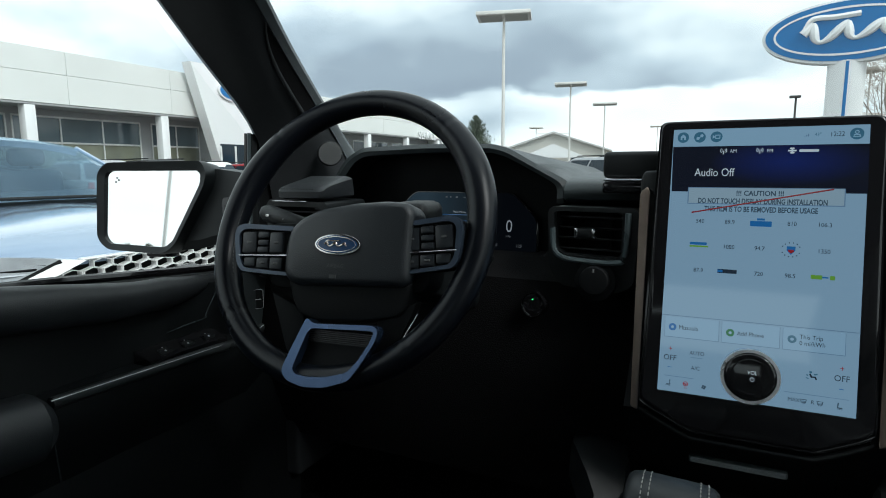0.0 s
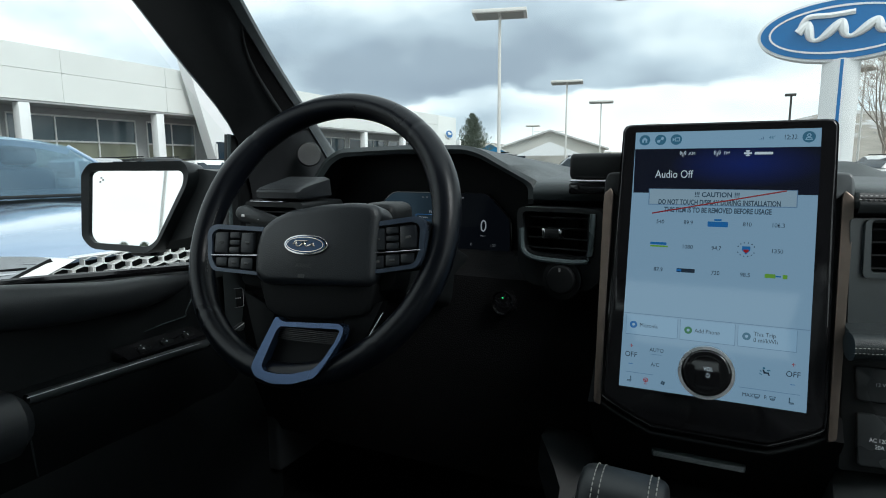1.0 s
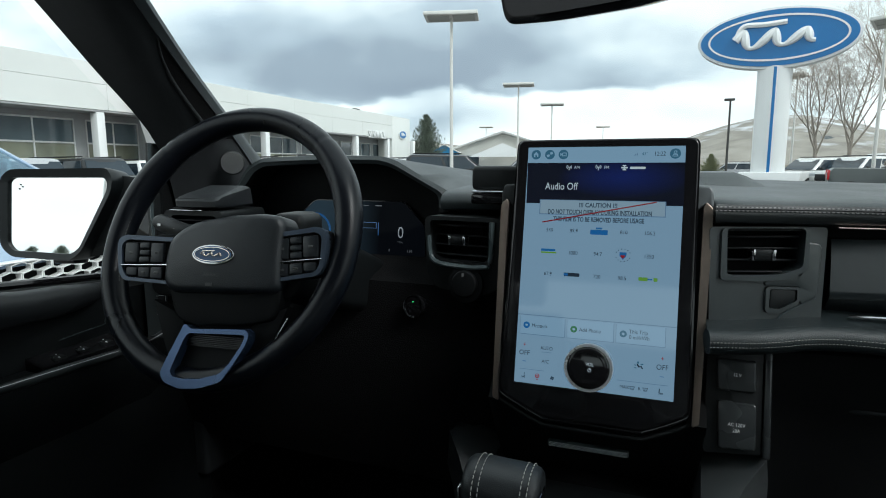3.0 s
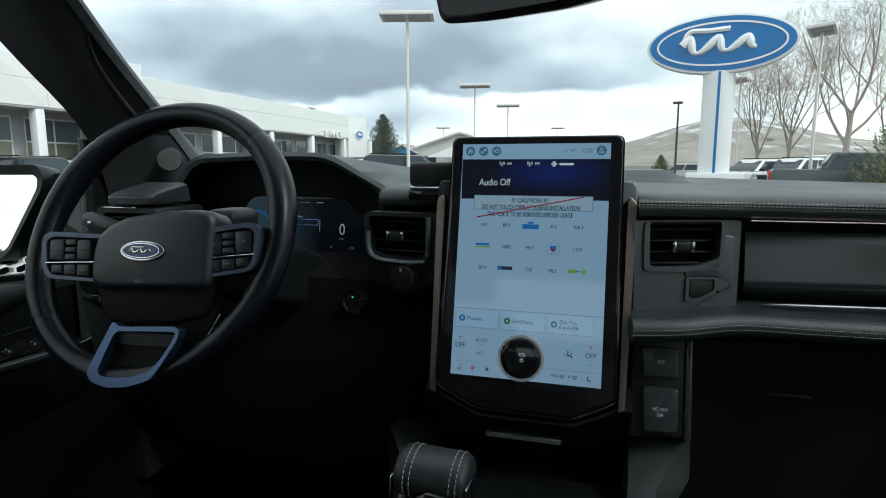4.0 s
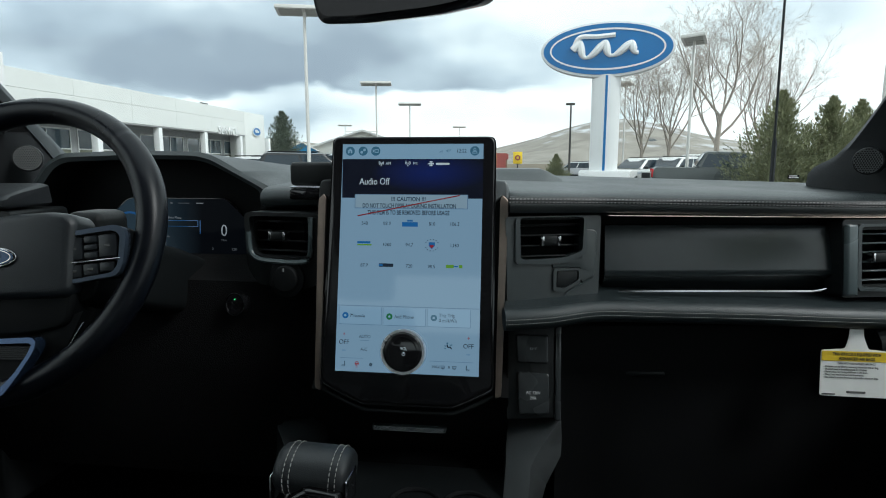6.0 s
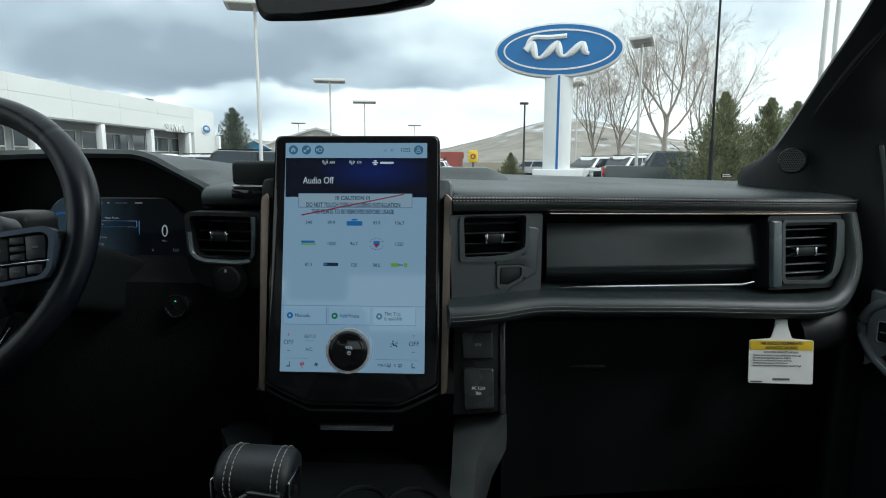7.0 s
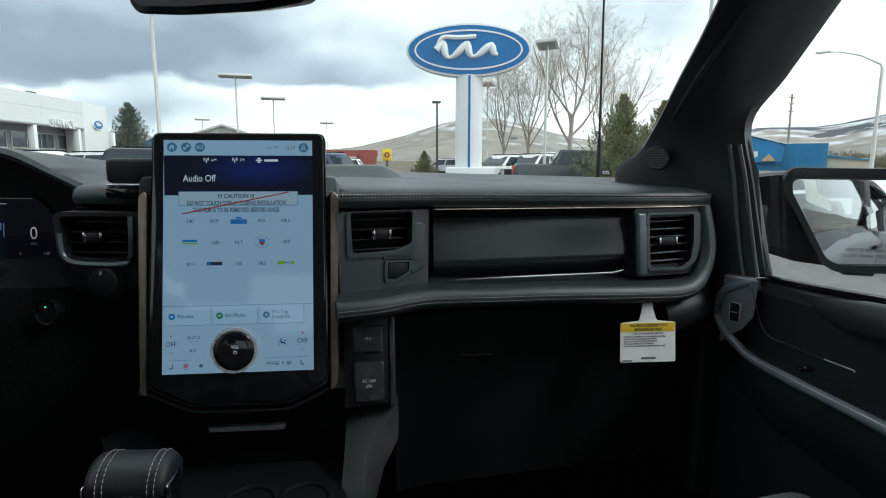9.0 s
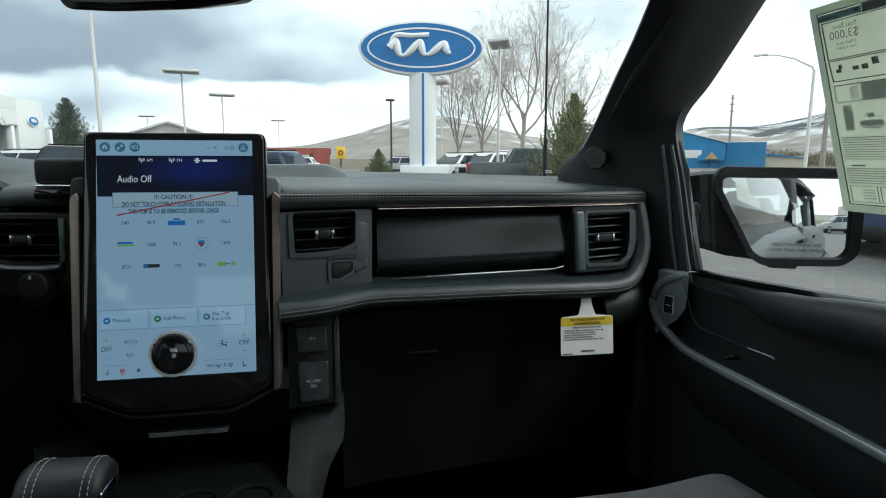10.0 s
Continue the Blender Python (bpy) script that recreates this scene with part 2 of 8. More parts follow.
SPRUCE = mat("spruce needles", (0.065, 0.090, 0.068), 0.8, vary=0.4, scale=1.2, tint=(0.13, 0.155, 0.115))
BADGEBLUE = mat("dark blue badge enamel", (0.006, 0.035, 0.11), 0.15, vary=0.05, scale=40)
# Passenger door only: light on its panel and corner is painted in paler.
DOORLIT = mat("door panel plastic paled for light", (0.017, 0.020, 0.022), 0.42, spec=0.42, scale=70, bump=0.2, bump_scale=1000)
CORNERLIT = mat("satin corner trim paled for light", (0.16, 0.178, 0.196), 0.34, spec=0.8, scale=50, bump=0.08, bump_scale=1200)
FLAP = mat("satin dark grey flap", (0.030, 0.034, 0.036), 0.28, scale=60, bump=0.1, bump_scale=1200)
SATIN = mat("bright satin trim", (0.6, 0.61, 0.63), 0.35, metal=0.2, scale=60)
TYRE = mat("tyre rubber", (0.02, 0.02, 0.02), 0.8)
RIM = mat("alloy rim", (0.4, 0.41, 0.42), 0.3, metal=0.8)
LAMPGLASS = mat("headlamp lens", (0.52, 0.55, 0.58), 0.1, metal=0.1, vary=0.3, scale=9)
TAIL = mat("red tail lamp lens", (0.5, 0.015, 0.02), 0.15)


# ---- builders ----
def thing(name, at=(0, 0, 0), label="", category="", group="", kind=""):
    ob = new(name)
    ob.empty_display_size = 0.1
    ob.matrix_basis = Matrix.Translation(at)
    return tagged(ob, label, category, group, kind)


def mesh_of(bm, material, smooth=True):
    bmesh.ops.recalc_face_normals(bm, faces=bm.faces[:])
    me = bpy.data.meshes.new("mesh")
    bm.to_mesh(me)
    bm.free()
    me.materials.append(material)
    if smooth:
        me.set_sharp_from_angle(angle=radians(38))
    return me


def part(name, bm, material, parent=None, label="", m=None, smooth=True, kind=""):
    """One mesh object in world coordinates, under a thing or a part."""
    if m is not None:
        bm.transform(m)
    ob = new(name, mesh_of(bm, material, smooth))
    if parent is not None:
        ob.parent = parent
        if parent.data is None:
            ob.matrix_parent_inverse = parent.matrix_basis.inverted()
    return tagged(ob, label, kind=kind)


def rbox(bm, x0, x1, y0, y1, z0, z1, r=0.004, seg=2, m=None):
    geo = bmesh.ops.create_cube(bm, size=1.0)
    vs = geo["verts"]
    t = Matrix.Translation(((x0 + x1) / 2, (y0 + y1) / 2, (z0 + z1) / 2)) @ Matrix.Diagonal((x1 - x0, y1 - y0, z1 - z0, 1))
    bmesh.ops.transform(bm, matrix=(m @ t) if m is not None else t, verts=vs)
    if r:
        es = list({e for v in vs for e in v.link_edges})
        bmesh.ops.bevel(bm, geom=es, offset=min(r, 0.49 * min(x1 - x0, y1 - y0, z1 - z0)), segments=seg, affect="EDGES", profile=0.5)
    return bm


def box(x0, x1, y0, y1, z0, z1, r=0.004, seg=2, m=None):
    return rbox(bmesh.new(), x0, x1, y0, y1, z0, z1, r, seg, m)


def loft(bm, rings, closed=True, caps=True):
    rows = [[bm.verts.new(p) for p in ring] for ring in rings]
    n = len(rows[0])
    for a, b in zip(rows, rows[1:]):
        for i in range(n if closed else n - 1):
            j = (i + 1) % n
            bm.faces.new((a[i], a[j], b[j], b[i]))
    if caps and closed:
        bm.faces.new(rows[0])
        bm.faces.new(rows[-1][::-1])
    return bm


def tube(bm, pts, rad, n=8, flat=1.0, up_axis=(0, 0, 1), caps=True):
    """A tube through pts; rad one number or one a point; flat squeezes it along up_axis."""
    pts = [Vector(p) for p in pts]
    rads = rad if isinstance(rad, (list, tuple)) else [rad] * len(pts)
    rings = []
    for i, p in enumerate(pts):
        d = (pts[min(i + 1, len(pts) - 1)] - pts[max(i - 1, 0)]).normalized()
        u = Vector(up_axis)
        if abs(d.dot(u)) > 0.97:
            u = Vector((1, 0, 0)) if abs(d.x) < 0.9 else Vector((0, 1, 0))
        s = d.cross(u).normalized()
        u = s.cross(d).normalized()
        rings.append([p + (s * math.cos(k * math.tau / n) + u * flat * math.sin(k * math.tau / n)) * rads[i] for k in range(n)])
    return loft(bm, rings, True, caps)


def smooth_path(pts, steps=6):
    """Catmull-Rom through the points."""
    pts = [Vector(p) for p in pts]
    out = []
    for i in range(len(pts) - 1):
        p0, p1, p2, p3 = pts[max(i - 1, 0)], pts[i], pts[i + 1], pts[min(i + 2, len(pts) - 1)]
        for k in range(steps):
            t = k / steps
            out.append(0.5 * ((2 * p1) + (p2 - p0) * t + (2 * p0 - 5 * p1 + 4 * p2 - p3) * t * t + (3 * p1 - p0 - 3 * p2 + p3) * t ** 3))
    return out + [pts[-1]]


def rounded(poly, r, seg=4):
    """The 2D polygon with its corners rounded."""
    out, n = [], len(poly)
    for i in range(n):
        a, b, c = Vector(poly[i - 1]), Vector(poly[i]), Vector(poly[(i + 1) % n])
        u, v = (a - b), (c - b)
        d = min(r, u.length * 0.45, v.length * 0.45)
        p, q = b + u.normalized() * d, b + v.normalized() * d
        for k in range(seg + 1):
            t = k / seg
            out.append(tuple((1 - t) ** 2 * p + 2 * t * (1 - t) * b + t * t * q))
    return out


def plate(poly, y0, y1, edge=0.0, m=None, bm=None, inset=None):
    """The polygon (x, z) as a plate from y0 (front) to y1 (back), with a rounded front edge."""
    bm = bm or bmesh.new()
    first = len(bm.verts)
    c = Vector((sum(p[0] for p in poly) / len(poly), sum(p[1] for p in poly) / len(poly)))
    rings = []
    if edge:
        for k in range(4):
            a = k / 3 * math.pi / 2
            s = edge * (1 - math.sin(a))
            ring = []
            for i, p in enumerate(poly):
                d = c - Vector(p)
                q = Vector(p) + d * (s / max(d.length, 1e-6))
                ring.append((q.x, y0 + edge * (1 - math.cos(a)) if y1 > y0 else y0 - edge * (1 - math.cos(a)), q.y))
            rings.append(ring)
    else:
        rings.append([(p[0], y0, p[1]) for p in poly])
    rings.append([(p[0], y1, p[1]) for p in poly])
    loft(bm, rings)
    if m is not None:
        bm.verts.ensure_lookup_table()
        bmesh.ops.transform(bm, matrix=m, verts=bm.verts[first:])
    return bm


def ring_plate(outer, inner, y0, y1, m=None):
    """A frame between two outlines of the same count, from y0 to y1."""
    bm = bmesh.new()
    rows = [[bm.verts.new((p[0], y, p[1])) for p in poly] for poly, y in ((outer, y1), (outer, y0), (inner, y0), (inner, y1))]
    n = len(outer)
    for a, b in zip(rows, rows[1:] + rows[:1]):
        for i in range(n):
            j = (i + 1) % n
            bm.faces.new((a[i], a[j], b[j], b[i]))
    if m is not None:
        bm.transform(m)
    return bm


def disc(r, y0, y1, n=40, edge=0.0, m=None, cx=0.0, cz=0.0, rz=None):
    return plate([(cx + r * math.cos(k * math.tau / n), cz + (rz or r) * math.sin(k * math.tau / n)) for k in range(n)], y0, y1, edge, m)


def hoop(r_out, r_in, y0, y1, n=40, m=None, flat=1.0):
    f = lambda r: [(r * math.cos(k * math.tau / n), r * flat * math.sin(k * math.tau / n)) for k in range(n)]
    g = lambda r: [(r * math.cos(k * math.tau / n), (r_out * flat - (r_out - r)) * math.sin(k * math.tau / n)) for k in range(n)]
    return ring_plate(f(r_out), g(r_in), y0, y1, m)


def rect(x0, x1, z0, z1, r=0.0, seg=4):
    p = [(x0, z0), (x1, z0), (x1, z1), (x0, z1)]
    return rounded(p, r, seg) if r else p


def text_mesh(body, size, material, m, align="CENTER", thick=0.0, squeeze=1.0, slant=0.0):
    cu = bpy.data.curves.new("writing", "FONT")
    cu.body, cu.size, cu.align_x, cu.align_y, cu.extrude, cu.resolution_u, cu.shear = body, size, align, "CENTER", thick, 3, slant
    cu.offset = size * 0.03 if material is INK or (material.name == "page grey ink") else 0.0
    tmp = bpy.data.objects.new("writing", cu)
    me = bpy.data.meshes.new_from_object(tmp)
    bpy.data.objects.remove(tmp)
    me.transform(m @ Matrix.Rotation(math.pi / 2, 4, "X") @ Matrix.Diagonal((squeeze, 1, 1, 1)))
    me.materials.clear()
    me.materials.append(material)
    return me


def writing(name, body, size, material, m, parent, align="CENTER", squeeze=1.0, label="", thick=0.0):
    ob = new(name, text_mesh(body, size, material, m, align, thick, squeeze))
    ob.parent = parent
    if parent.data is None:
        ob.matrix_parent_inverse = parent.matrix_basis.inverted()
    return tagged(ob, label)


def stitches(pts, step=0.0075, long=0.0048, thick=0.0007, lift=(0, 0, 0)):
    """Short threads laid along a path, in one mesh."""
    pts = [Vector(p) + Vector(lift) for p in pts]
    bm = bmesh.new()
    want = 0.0
    for a, b in zip(pts, pts[1:]):
        L = (b - a).length
        if L < 1e-6:
            continue
        d = (b - a) / L
        while want < L:
            p = a + d * want
            tube(bm, [p - d * long / 2, p, p + d * long / 2], [thick * 0.6, thick, thick * 0.6], 4)
            want += step
        want -= L
    return bm


def lathe_x(profile, n=24):
    """Profile of (x, r) turned round the x axis."""
    return loft(bmesh.new(), [[(x, r * math.cos(k * math.tau / n), r * math.sin(k * math.tau / n)) for k in range(n)] for x, r in profile])


# ==== the truck's cabin ====
def lerp_table(table, x):
    for (a, u), (b, v) in zip(table, table[1:]):
        if x <= b:
            k = max(0.0, (x - a) / (b - a))
            return u + (v - u) * k
    return table[-1][1]


def dash_y(x):
    """Front line of the dashboard's passenger side."""
    return lerp_table([(-0.31, 0.075), (-0.145, 0.07), (-0.13, 0.09), (0.125, 0.09), (0.142, 0.004), (0.28, 0.045), (0.45, 0.07), (0.65, 0.10), (0.76, 0.128), (0.81, 0.155), (0.835, 0.20)], x)


dashboard = thing("dashboard", (0, 0.3, 0.9), "black soft-touch truck dashboard with pale double stitching", "dashboard")


def upper_pad():
    bm, rings = bmesh.new(), []
    for i in range(48):
        x = -0.258 + (0.835 + 0.258) * i / 47
        y = dash_y(x)
        far = 0.64 - 0.16 * (x / 0.83) ** 2
        top = 1.343 - 0.014 * max(0.0, x) / 0.83
        rings.append([(x, far, 1.2), (x, far, 1.358 - 0.022 * abs(x)), (x, y + 0.25, top + 0.009 - 0.008 * max(0, x)), (x, y + 0.06, top + 0.002), (x, y + 0.022, top - 0.001),
                      (x, y + 0.008, top - 0.006), (x, y + 0.001, top - 0.014), (x, y, top - 0.020), (x, y + 0.004, top - 0.028), (x, y + 0.016, top - 0.032), (x, y + 0.2, top - 0.05)])
    return loft(bm, rings)


part("upper_pad", upper_pad(), PAD, dashboard, "dark grey soft vinyl upper pad")
# Thin strip over the pad's front that carries its painted shade.
roll_rings = []
for i in range(40):
    x = 0.145 + 0.688 * i / 39
    y, top = dash_y(x) - 0.0004, 1.343 - 0.014 * max(0.0, x) / 0.83
    arc = [(x, y + 0.008, top - 0.0058), (x, y + 0.001, top - 0.014), (x, y, top - 0.020), (x, y + 0.004, top - 0.0284), (x, y + 0.016, top - 0.0324)]
    roll_rings.append(arc + [(u, v + 0.004, w) for u, v, w in reversed(arc)])
part("front_roll", loft(bmesh.new(), roll_rings), ROLLM, dashboard, "front roll of the pad, shade painted in")
seam = [(x, dash_y(x) - 0.0006, 1.3345 - 0.014 * max(0, x) / 0.83) for x in [0.145 + 0.68 * i / 60 for i in range(61)]]
part("stitching", stitches(seam, 0.0055, 0.003), STITCHG, dashboard, "grey double stitching", kind="stuff")
part("stitching", stitches([(x, y, z - 0.0048) for x, y, z in seam], 0.0055, 0.003), STITCHG, dashboard, kind="stuff")
bm = tube(bmesh.new(), [(x, y - 0.0005, z - 0.0024) for x, y, z in seam], 0.0009, 6)
part("seam", bm, DARK, dashboard)


def strip(x0, x1, z0, z1, dy0, dy1, r=0.002, n=24, dz=0.0, lean=0.0):
    """A band that follows the dashboard's front line."""
    bm, rings = bmesh.new(), []
    for i in range(n + 1):
        x = x0 + (x1 - x0) * i / n
        y, d = dash_y(x), dz * (x - x0)
        q = lean * (z1 - z0)
        rings.append([(x, y + dy1, z0 + d), (x, y + dy0 + r, z0 + d), (x, y + dy0, z0 + r + d), (x, y + dy0 + q, z1 - r + d), (x, y + dy0 + q + r, z1 + d), (x, y + dy1, z1 + d)])
    return loft(bm, rings)


part("accent_strip", strip(0.29, 0.812, 1.3048, 1.3066, -0.001, 0.03, 0.0006, dz=-0.009), COPPER, dashboard, "thin polished copper accent line")
part("upper_fascia", strip(0.142, 0.83, 1.155, 1.312, 0.045, 0.12, 0.004), DARK, dashboard, "black inner fascia behind the vents")


def slatted_vent(name, c, w, h, yaw, slats, parent, tab_dx=0.0, tilt=0.0, slat_mat=PLASTIC, tab_w=0.013):
    """An air vent: a dark box, slats and a chrome tab. c: middle of its mouth."""
    m = pose(*c, tilt, 0, yaw)
    vent = part(name, ring_plate(rect(-w / 2 - 0.006, w / 2 + 0.006, -h / 2 - 0.006, h / 2 + 0.006, 0.008), rect(-w / 2, w / 2, -h / 2, h / 2, 0.005), -0.003, 0.05, m), PLASTIC, parent, "black slatted air vent")
    part("vent_back", box(-w / 2, w / 2, 0.04, 0.05, -h / 2, h / 2, 0.001, 1, m), DARK, vent)
    for i in range(slats):
        z = -h / 2 + h * (i + 0.5) / slats
        part("slat", box(-w / 2 + 0.001, w / 2 - 0.001, 0.002, 0.022, z - 0.0016, z + 0.0016, 0.0012, 1, m @ Matrix.Rotation(radians(-8), 4, "X")), slat_mat, vent)
    for k in (-0.25, 0.25):
        part("vane", box(w * k - 0.001, w * k + 0.001, 0.026, 0.04, -h / 2, h / 2, 0, 1, m), DARK, vent)
    tab = part("tab", box(tab_dx - tab_w, tab_dx + tab_w, -0.008, 0.012, -0.0075, 0.0075, 0.003, 2, m), PLASTIC, vent)
    part("tab_edge", box(tab_dx - tab_w - 0.0025, tab_dx - tab_w + 0.003, -0.0095, 0.004, -0.0078, 0.0078, 0.002, 2, m), CHROME, tab, "chrome tab edge")
    part("tab_edge", box(tab_dx + tab_w - 0.003, tab_dx + tab_w + 0.0025, -0.0095, 0.004, -0.0078, 0.0078, 0.002, 2, m), CHROME, tab)
    return vent


# fascia beside the screen on the passenger side
YAWC = math.degrees(math.atan2(0.045, 0.15))
MC = pose(0.142, 0.006, 1.23, -7, 0, YAWC) @ pose(0, 0, -1.23)
outer = rounded([(0.0, 1.162), (0.075, 1.160), (0.120, 1.172), (0.1405, 1.184), (0.1475, 1.306), (0.0, 1.306)], 0.006)
inner = rounded([(0.0205, 1.2435), (0.06, 1.2435), (0.0885, 1.2450), (0.1155, 1.2540), (0.1190, 1.304), (0.0205, 1.304)], 0.006)
vent_bezel = part("vent_bezel", ring_plate(outer, inner, 0.0, 0.03, MC), PANELM, dashboard, "black satin vent surround")
part("bezel_band", plate(rounded([(0.1195, 1.2870), (0.1365, 1.2845), (0.1400, 1.2790), (0.1335, 1.2150), (0.1150, 1.2058), (0.1130, 1.2100), (0.1132, 1.2285), (0.0690, 1.2300), (0.0680, 1.2350), (0.0780, 1.2360), (0.1150, 1.2415), (0.1200, 1.2530)], 0.004, 3), -0.003, 0.002, 0.002, MC), PANELM, vent_bezel, "raised graphite band")
part("vent_rim", ring_plate(rounded([(0.0122, 1.2372), (0.06, 1.2358), (0.0900, 1.2372), (0.1225, 1.2500), (0.1235, 1.304), (0.0140, 1.304)], 0.006), inner, -0.0045, 0.03, MC), VENTRIM, vent_bezel, "satin graphite vent rim")
slatted_vent("air_vent", (0.205, 0.04, 1.269), 0.102, 0.062, YAWC, 4, dashboard, -0.001)
recess = rounded([(0.0735, 1.2005), (0.0860, 1.1995), (0.1085, 1.2110), (0.1090, 1.2255), (0.0750, 1.2260)], 0.003)
part("button_recess", ring_plate(rounded([(0.0690, 1.1955), (0.0860, 1.1945), (0.1118, 1.2078), (0.1128, 1.2285), (0.0700, 1.2290)], 0.005), recess, -0.0045, 0.012, MC), PANELM, vent_bezel, "graphite button surround")
part("button", plate([(0.0915 + (x - 0.0915) * 0.93, 1.213 + (z - 1.213) * 0.93) for x, z in recess], -0.003, 0.012, 0.001, MC), BEZEL, vent_bezel, "blank dark button")
crease = smooth_path([(0.1330, -0.0012, 1.2150), (0.1138, -0.0012, 1.2050), (0.0945, -0.0012, 1.1950), (0.0862, -0.0012, 1.1860), (0.0840, -0.0012, 1.1700)], 5)
part("crease_edge", tube(bmesh.new(), [MC @ p for p in crease], 0.0011, 6), GREY, vent_bezel, "fine raised crease")

# upper glovebox lid with its chrome pull
def lid_shell():
    """A face that leans back, with an undercut lower edge."""
    rings = []
    for i in range(31):
        x = 0.288 + 0.359 * i / 30
        y = dash_y(x)
        rings.append([(x, y + q, z) for q, z in ((0.055, 1.180), (0.036, 1.186), (0.014, 1.207), (0.007, 1.2125), (0.005, 1.217), (0.006, 1.224), (0.013, 1.262), (0.019, 1.284), (0.023, 1.289), (0.055, 1.2895))])
    return loft(bmesh.new(), rings)


lid = part("glovebox_lid", lid_shell(), LIDM, dashboard, "satin black upper glovebox lid")
pull = [Vector((0.308, 0.044, 1.1935)).lerp(Vector((0.621, 0.091, 1.1915)), k / 30) + Vector((0, 0, 0.004 * max(0, (k - 28) / 2))) for k in range(31)]
part("pull_bar", tube(bmesh.new(), pull, [0.0012] + [0.0026] * 29 + [0.0012], 8, 0.8), CHROME, lid, "slim chrome pull bar")

# vent at the passenger's end
YAWR = 17
MR = pose(0.71, 0.113, 1.24, -6, 0, YAWR) @ pose(0, 0, -1.24)
outer = rounded([(-0.0765, 1.183), (0.050, 1.181), (0.072, 1.198), (0.082, 1.235), (0.082, 1.298), (-0.0765, 1.300)], 0.008)
inner = rounded([(-0.0462, 1.1985), (0.026, 1.1945), (0.046, 1.2055), (0.0540, 1.235), (0.0560, 1.2875), (-0.0462, 1.2885)], 0.006)
end_bezel = part("vent_bezel", ring_plate(outer, inner, -0.002, 0.03, MR), BEZEL, dashboard, "black satin end vent surround")
part("vent_rim", ring_plate(rounded([(-0.0525, 1.1925), (0.032, 1.1885), (0.0590, 1.2025), (0.0725, 1.235), (0.0705, 1.2915), (-0.0525, 1.2930)], 0.009), inner, -0.0062, 0.0, MR), VENTRIM, end_bezel, "graphite rim")
part("bezel_edge", box(-0.0735, -0.0535, -0.0090, 0.02, 1.186, 1.2925, 0.004, 3, MR), GREY, end_bezel, "satin graphite upright")
slatted_vent("air_vent", (0.713, 0.122, 1.241), 0.100, 0.0845, YAWR, 6, dashboard, -0.005, slat_mat=GREY, tab_w=0.019)

# padded ledge that runs under the fascia and sweeps up at the end
roll = smooth_path([(0.14, -0.036, 1.166), (0.20, -0.022, 1.168), (0.27, 0.006, 1.172), (0.36, 0.022, 1.169), (0.5, 0.042, 1.165), (0.65, 0.066, 1.158), (0.725, 0.090, 1.1545), (0.762, 0.108, 1.164), (0.783, 0.122, 1.188), (0.794, 0.132, 1.222), (0.793, 0.140, 1.26), (0.787, 0.148, 1.300)], 7)
part("ledge_roll", tube(bmesh.new(), roll, 0.016, 16, 1.0, (0, 1, 0)), PAD, dashboard, "padded stitched ledge under the fascia")
bm, rings = bmesh.new(), []
for p in roll[:52]:
    rings.append([(p.x, p.y, p.z + 0.015), (p.x, dash_y(p.x) + 0.03, p.z + 0.021), (p.x, dash_y(p.x) + 0.06, p.z + 0.022), (p.x, dash_y(p.x) + 0.06, p.z - 0.012), (p.x, p.y, p.z - 0.014)])
part("ledge_top", loft(bm, rings), PAD, dashboard, "soft ledge top")
def seam_line(dz):
    """A line on the front of the roll, dz above its middle."""
    out = []
    for k, p in enumerate(roll[:46]):
        d = roll[k + 1] - p
        out.append(p + Vector((d.y, -d.x, 0)).normalized() * 0.0160 + Vector((0, 0, dz)))
    return out


part("stitching", stitches(seam_line(0.003) + [p + Vector((-0.001, -0.0160, 0.001)) for p in roll[46:]], 0.0042, 0.0022, 0.0005), STITCH, dashboard, "pale ledge stitching", kind="stuff")
part("stitching", stitches(seam_line(-0.003) + [p + Vector((0.0045, -0.0155, -0.002)) for p in roll[46:]], 0.0042, 0.0022, 0.0005), STITCH, dashboard, kind="stuff")

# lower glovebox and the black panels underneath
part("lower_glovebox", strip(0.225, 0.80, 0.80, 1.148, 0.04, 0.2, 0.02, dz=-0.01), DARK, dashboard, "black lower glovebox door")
part("latch_recess", box(0.302, 0.395, 0.093, 0.12, 1.044, 1.053, 0.003, 2), PLASTIC, dashboard, "recessed glovebox latch")
part("end_cap", tube(bmesh.new(), smooth_path([(0.70, 0.12, 1.10), (0.78, 0.15, 1.105), (0.82, 0.19, 1.11), (0.835, 0.25, 1.11)], 5), [0.03] * 10 + [0.034] * 6, 14, 1.25), PLASTIC, dashboard, "rounded end panel")
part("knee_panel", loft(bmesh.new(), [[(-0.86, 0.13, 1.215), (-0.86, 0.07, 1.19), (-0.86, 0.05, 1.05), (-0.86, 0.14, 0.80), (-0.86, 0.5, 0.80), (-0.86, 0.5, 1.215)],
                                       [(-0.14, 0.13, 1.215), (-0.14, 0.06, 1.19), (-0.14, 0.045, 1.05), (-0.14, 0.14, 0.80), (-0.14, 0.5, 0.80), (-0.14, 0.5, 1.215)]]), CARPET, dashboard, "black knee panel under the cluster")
for s_, y_, z_ in ((-1, 0.13, 1.30), (1, 0.19, 1.315)):
    part("side_cap", box(s_ * 0.868 - 0.036, s_ * 0.868 + 0.036, y_, 0.55, 0.7, z_, 0.012, 3), PILLARM, dashboard, "black cap at the dash end")
part("firewall_panel", box(-0.9, 0.9, 0.3, 0.34, 0.55, 1.2, 0.01), DARK, dashboard)


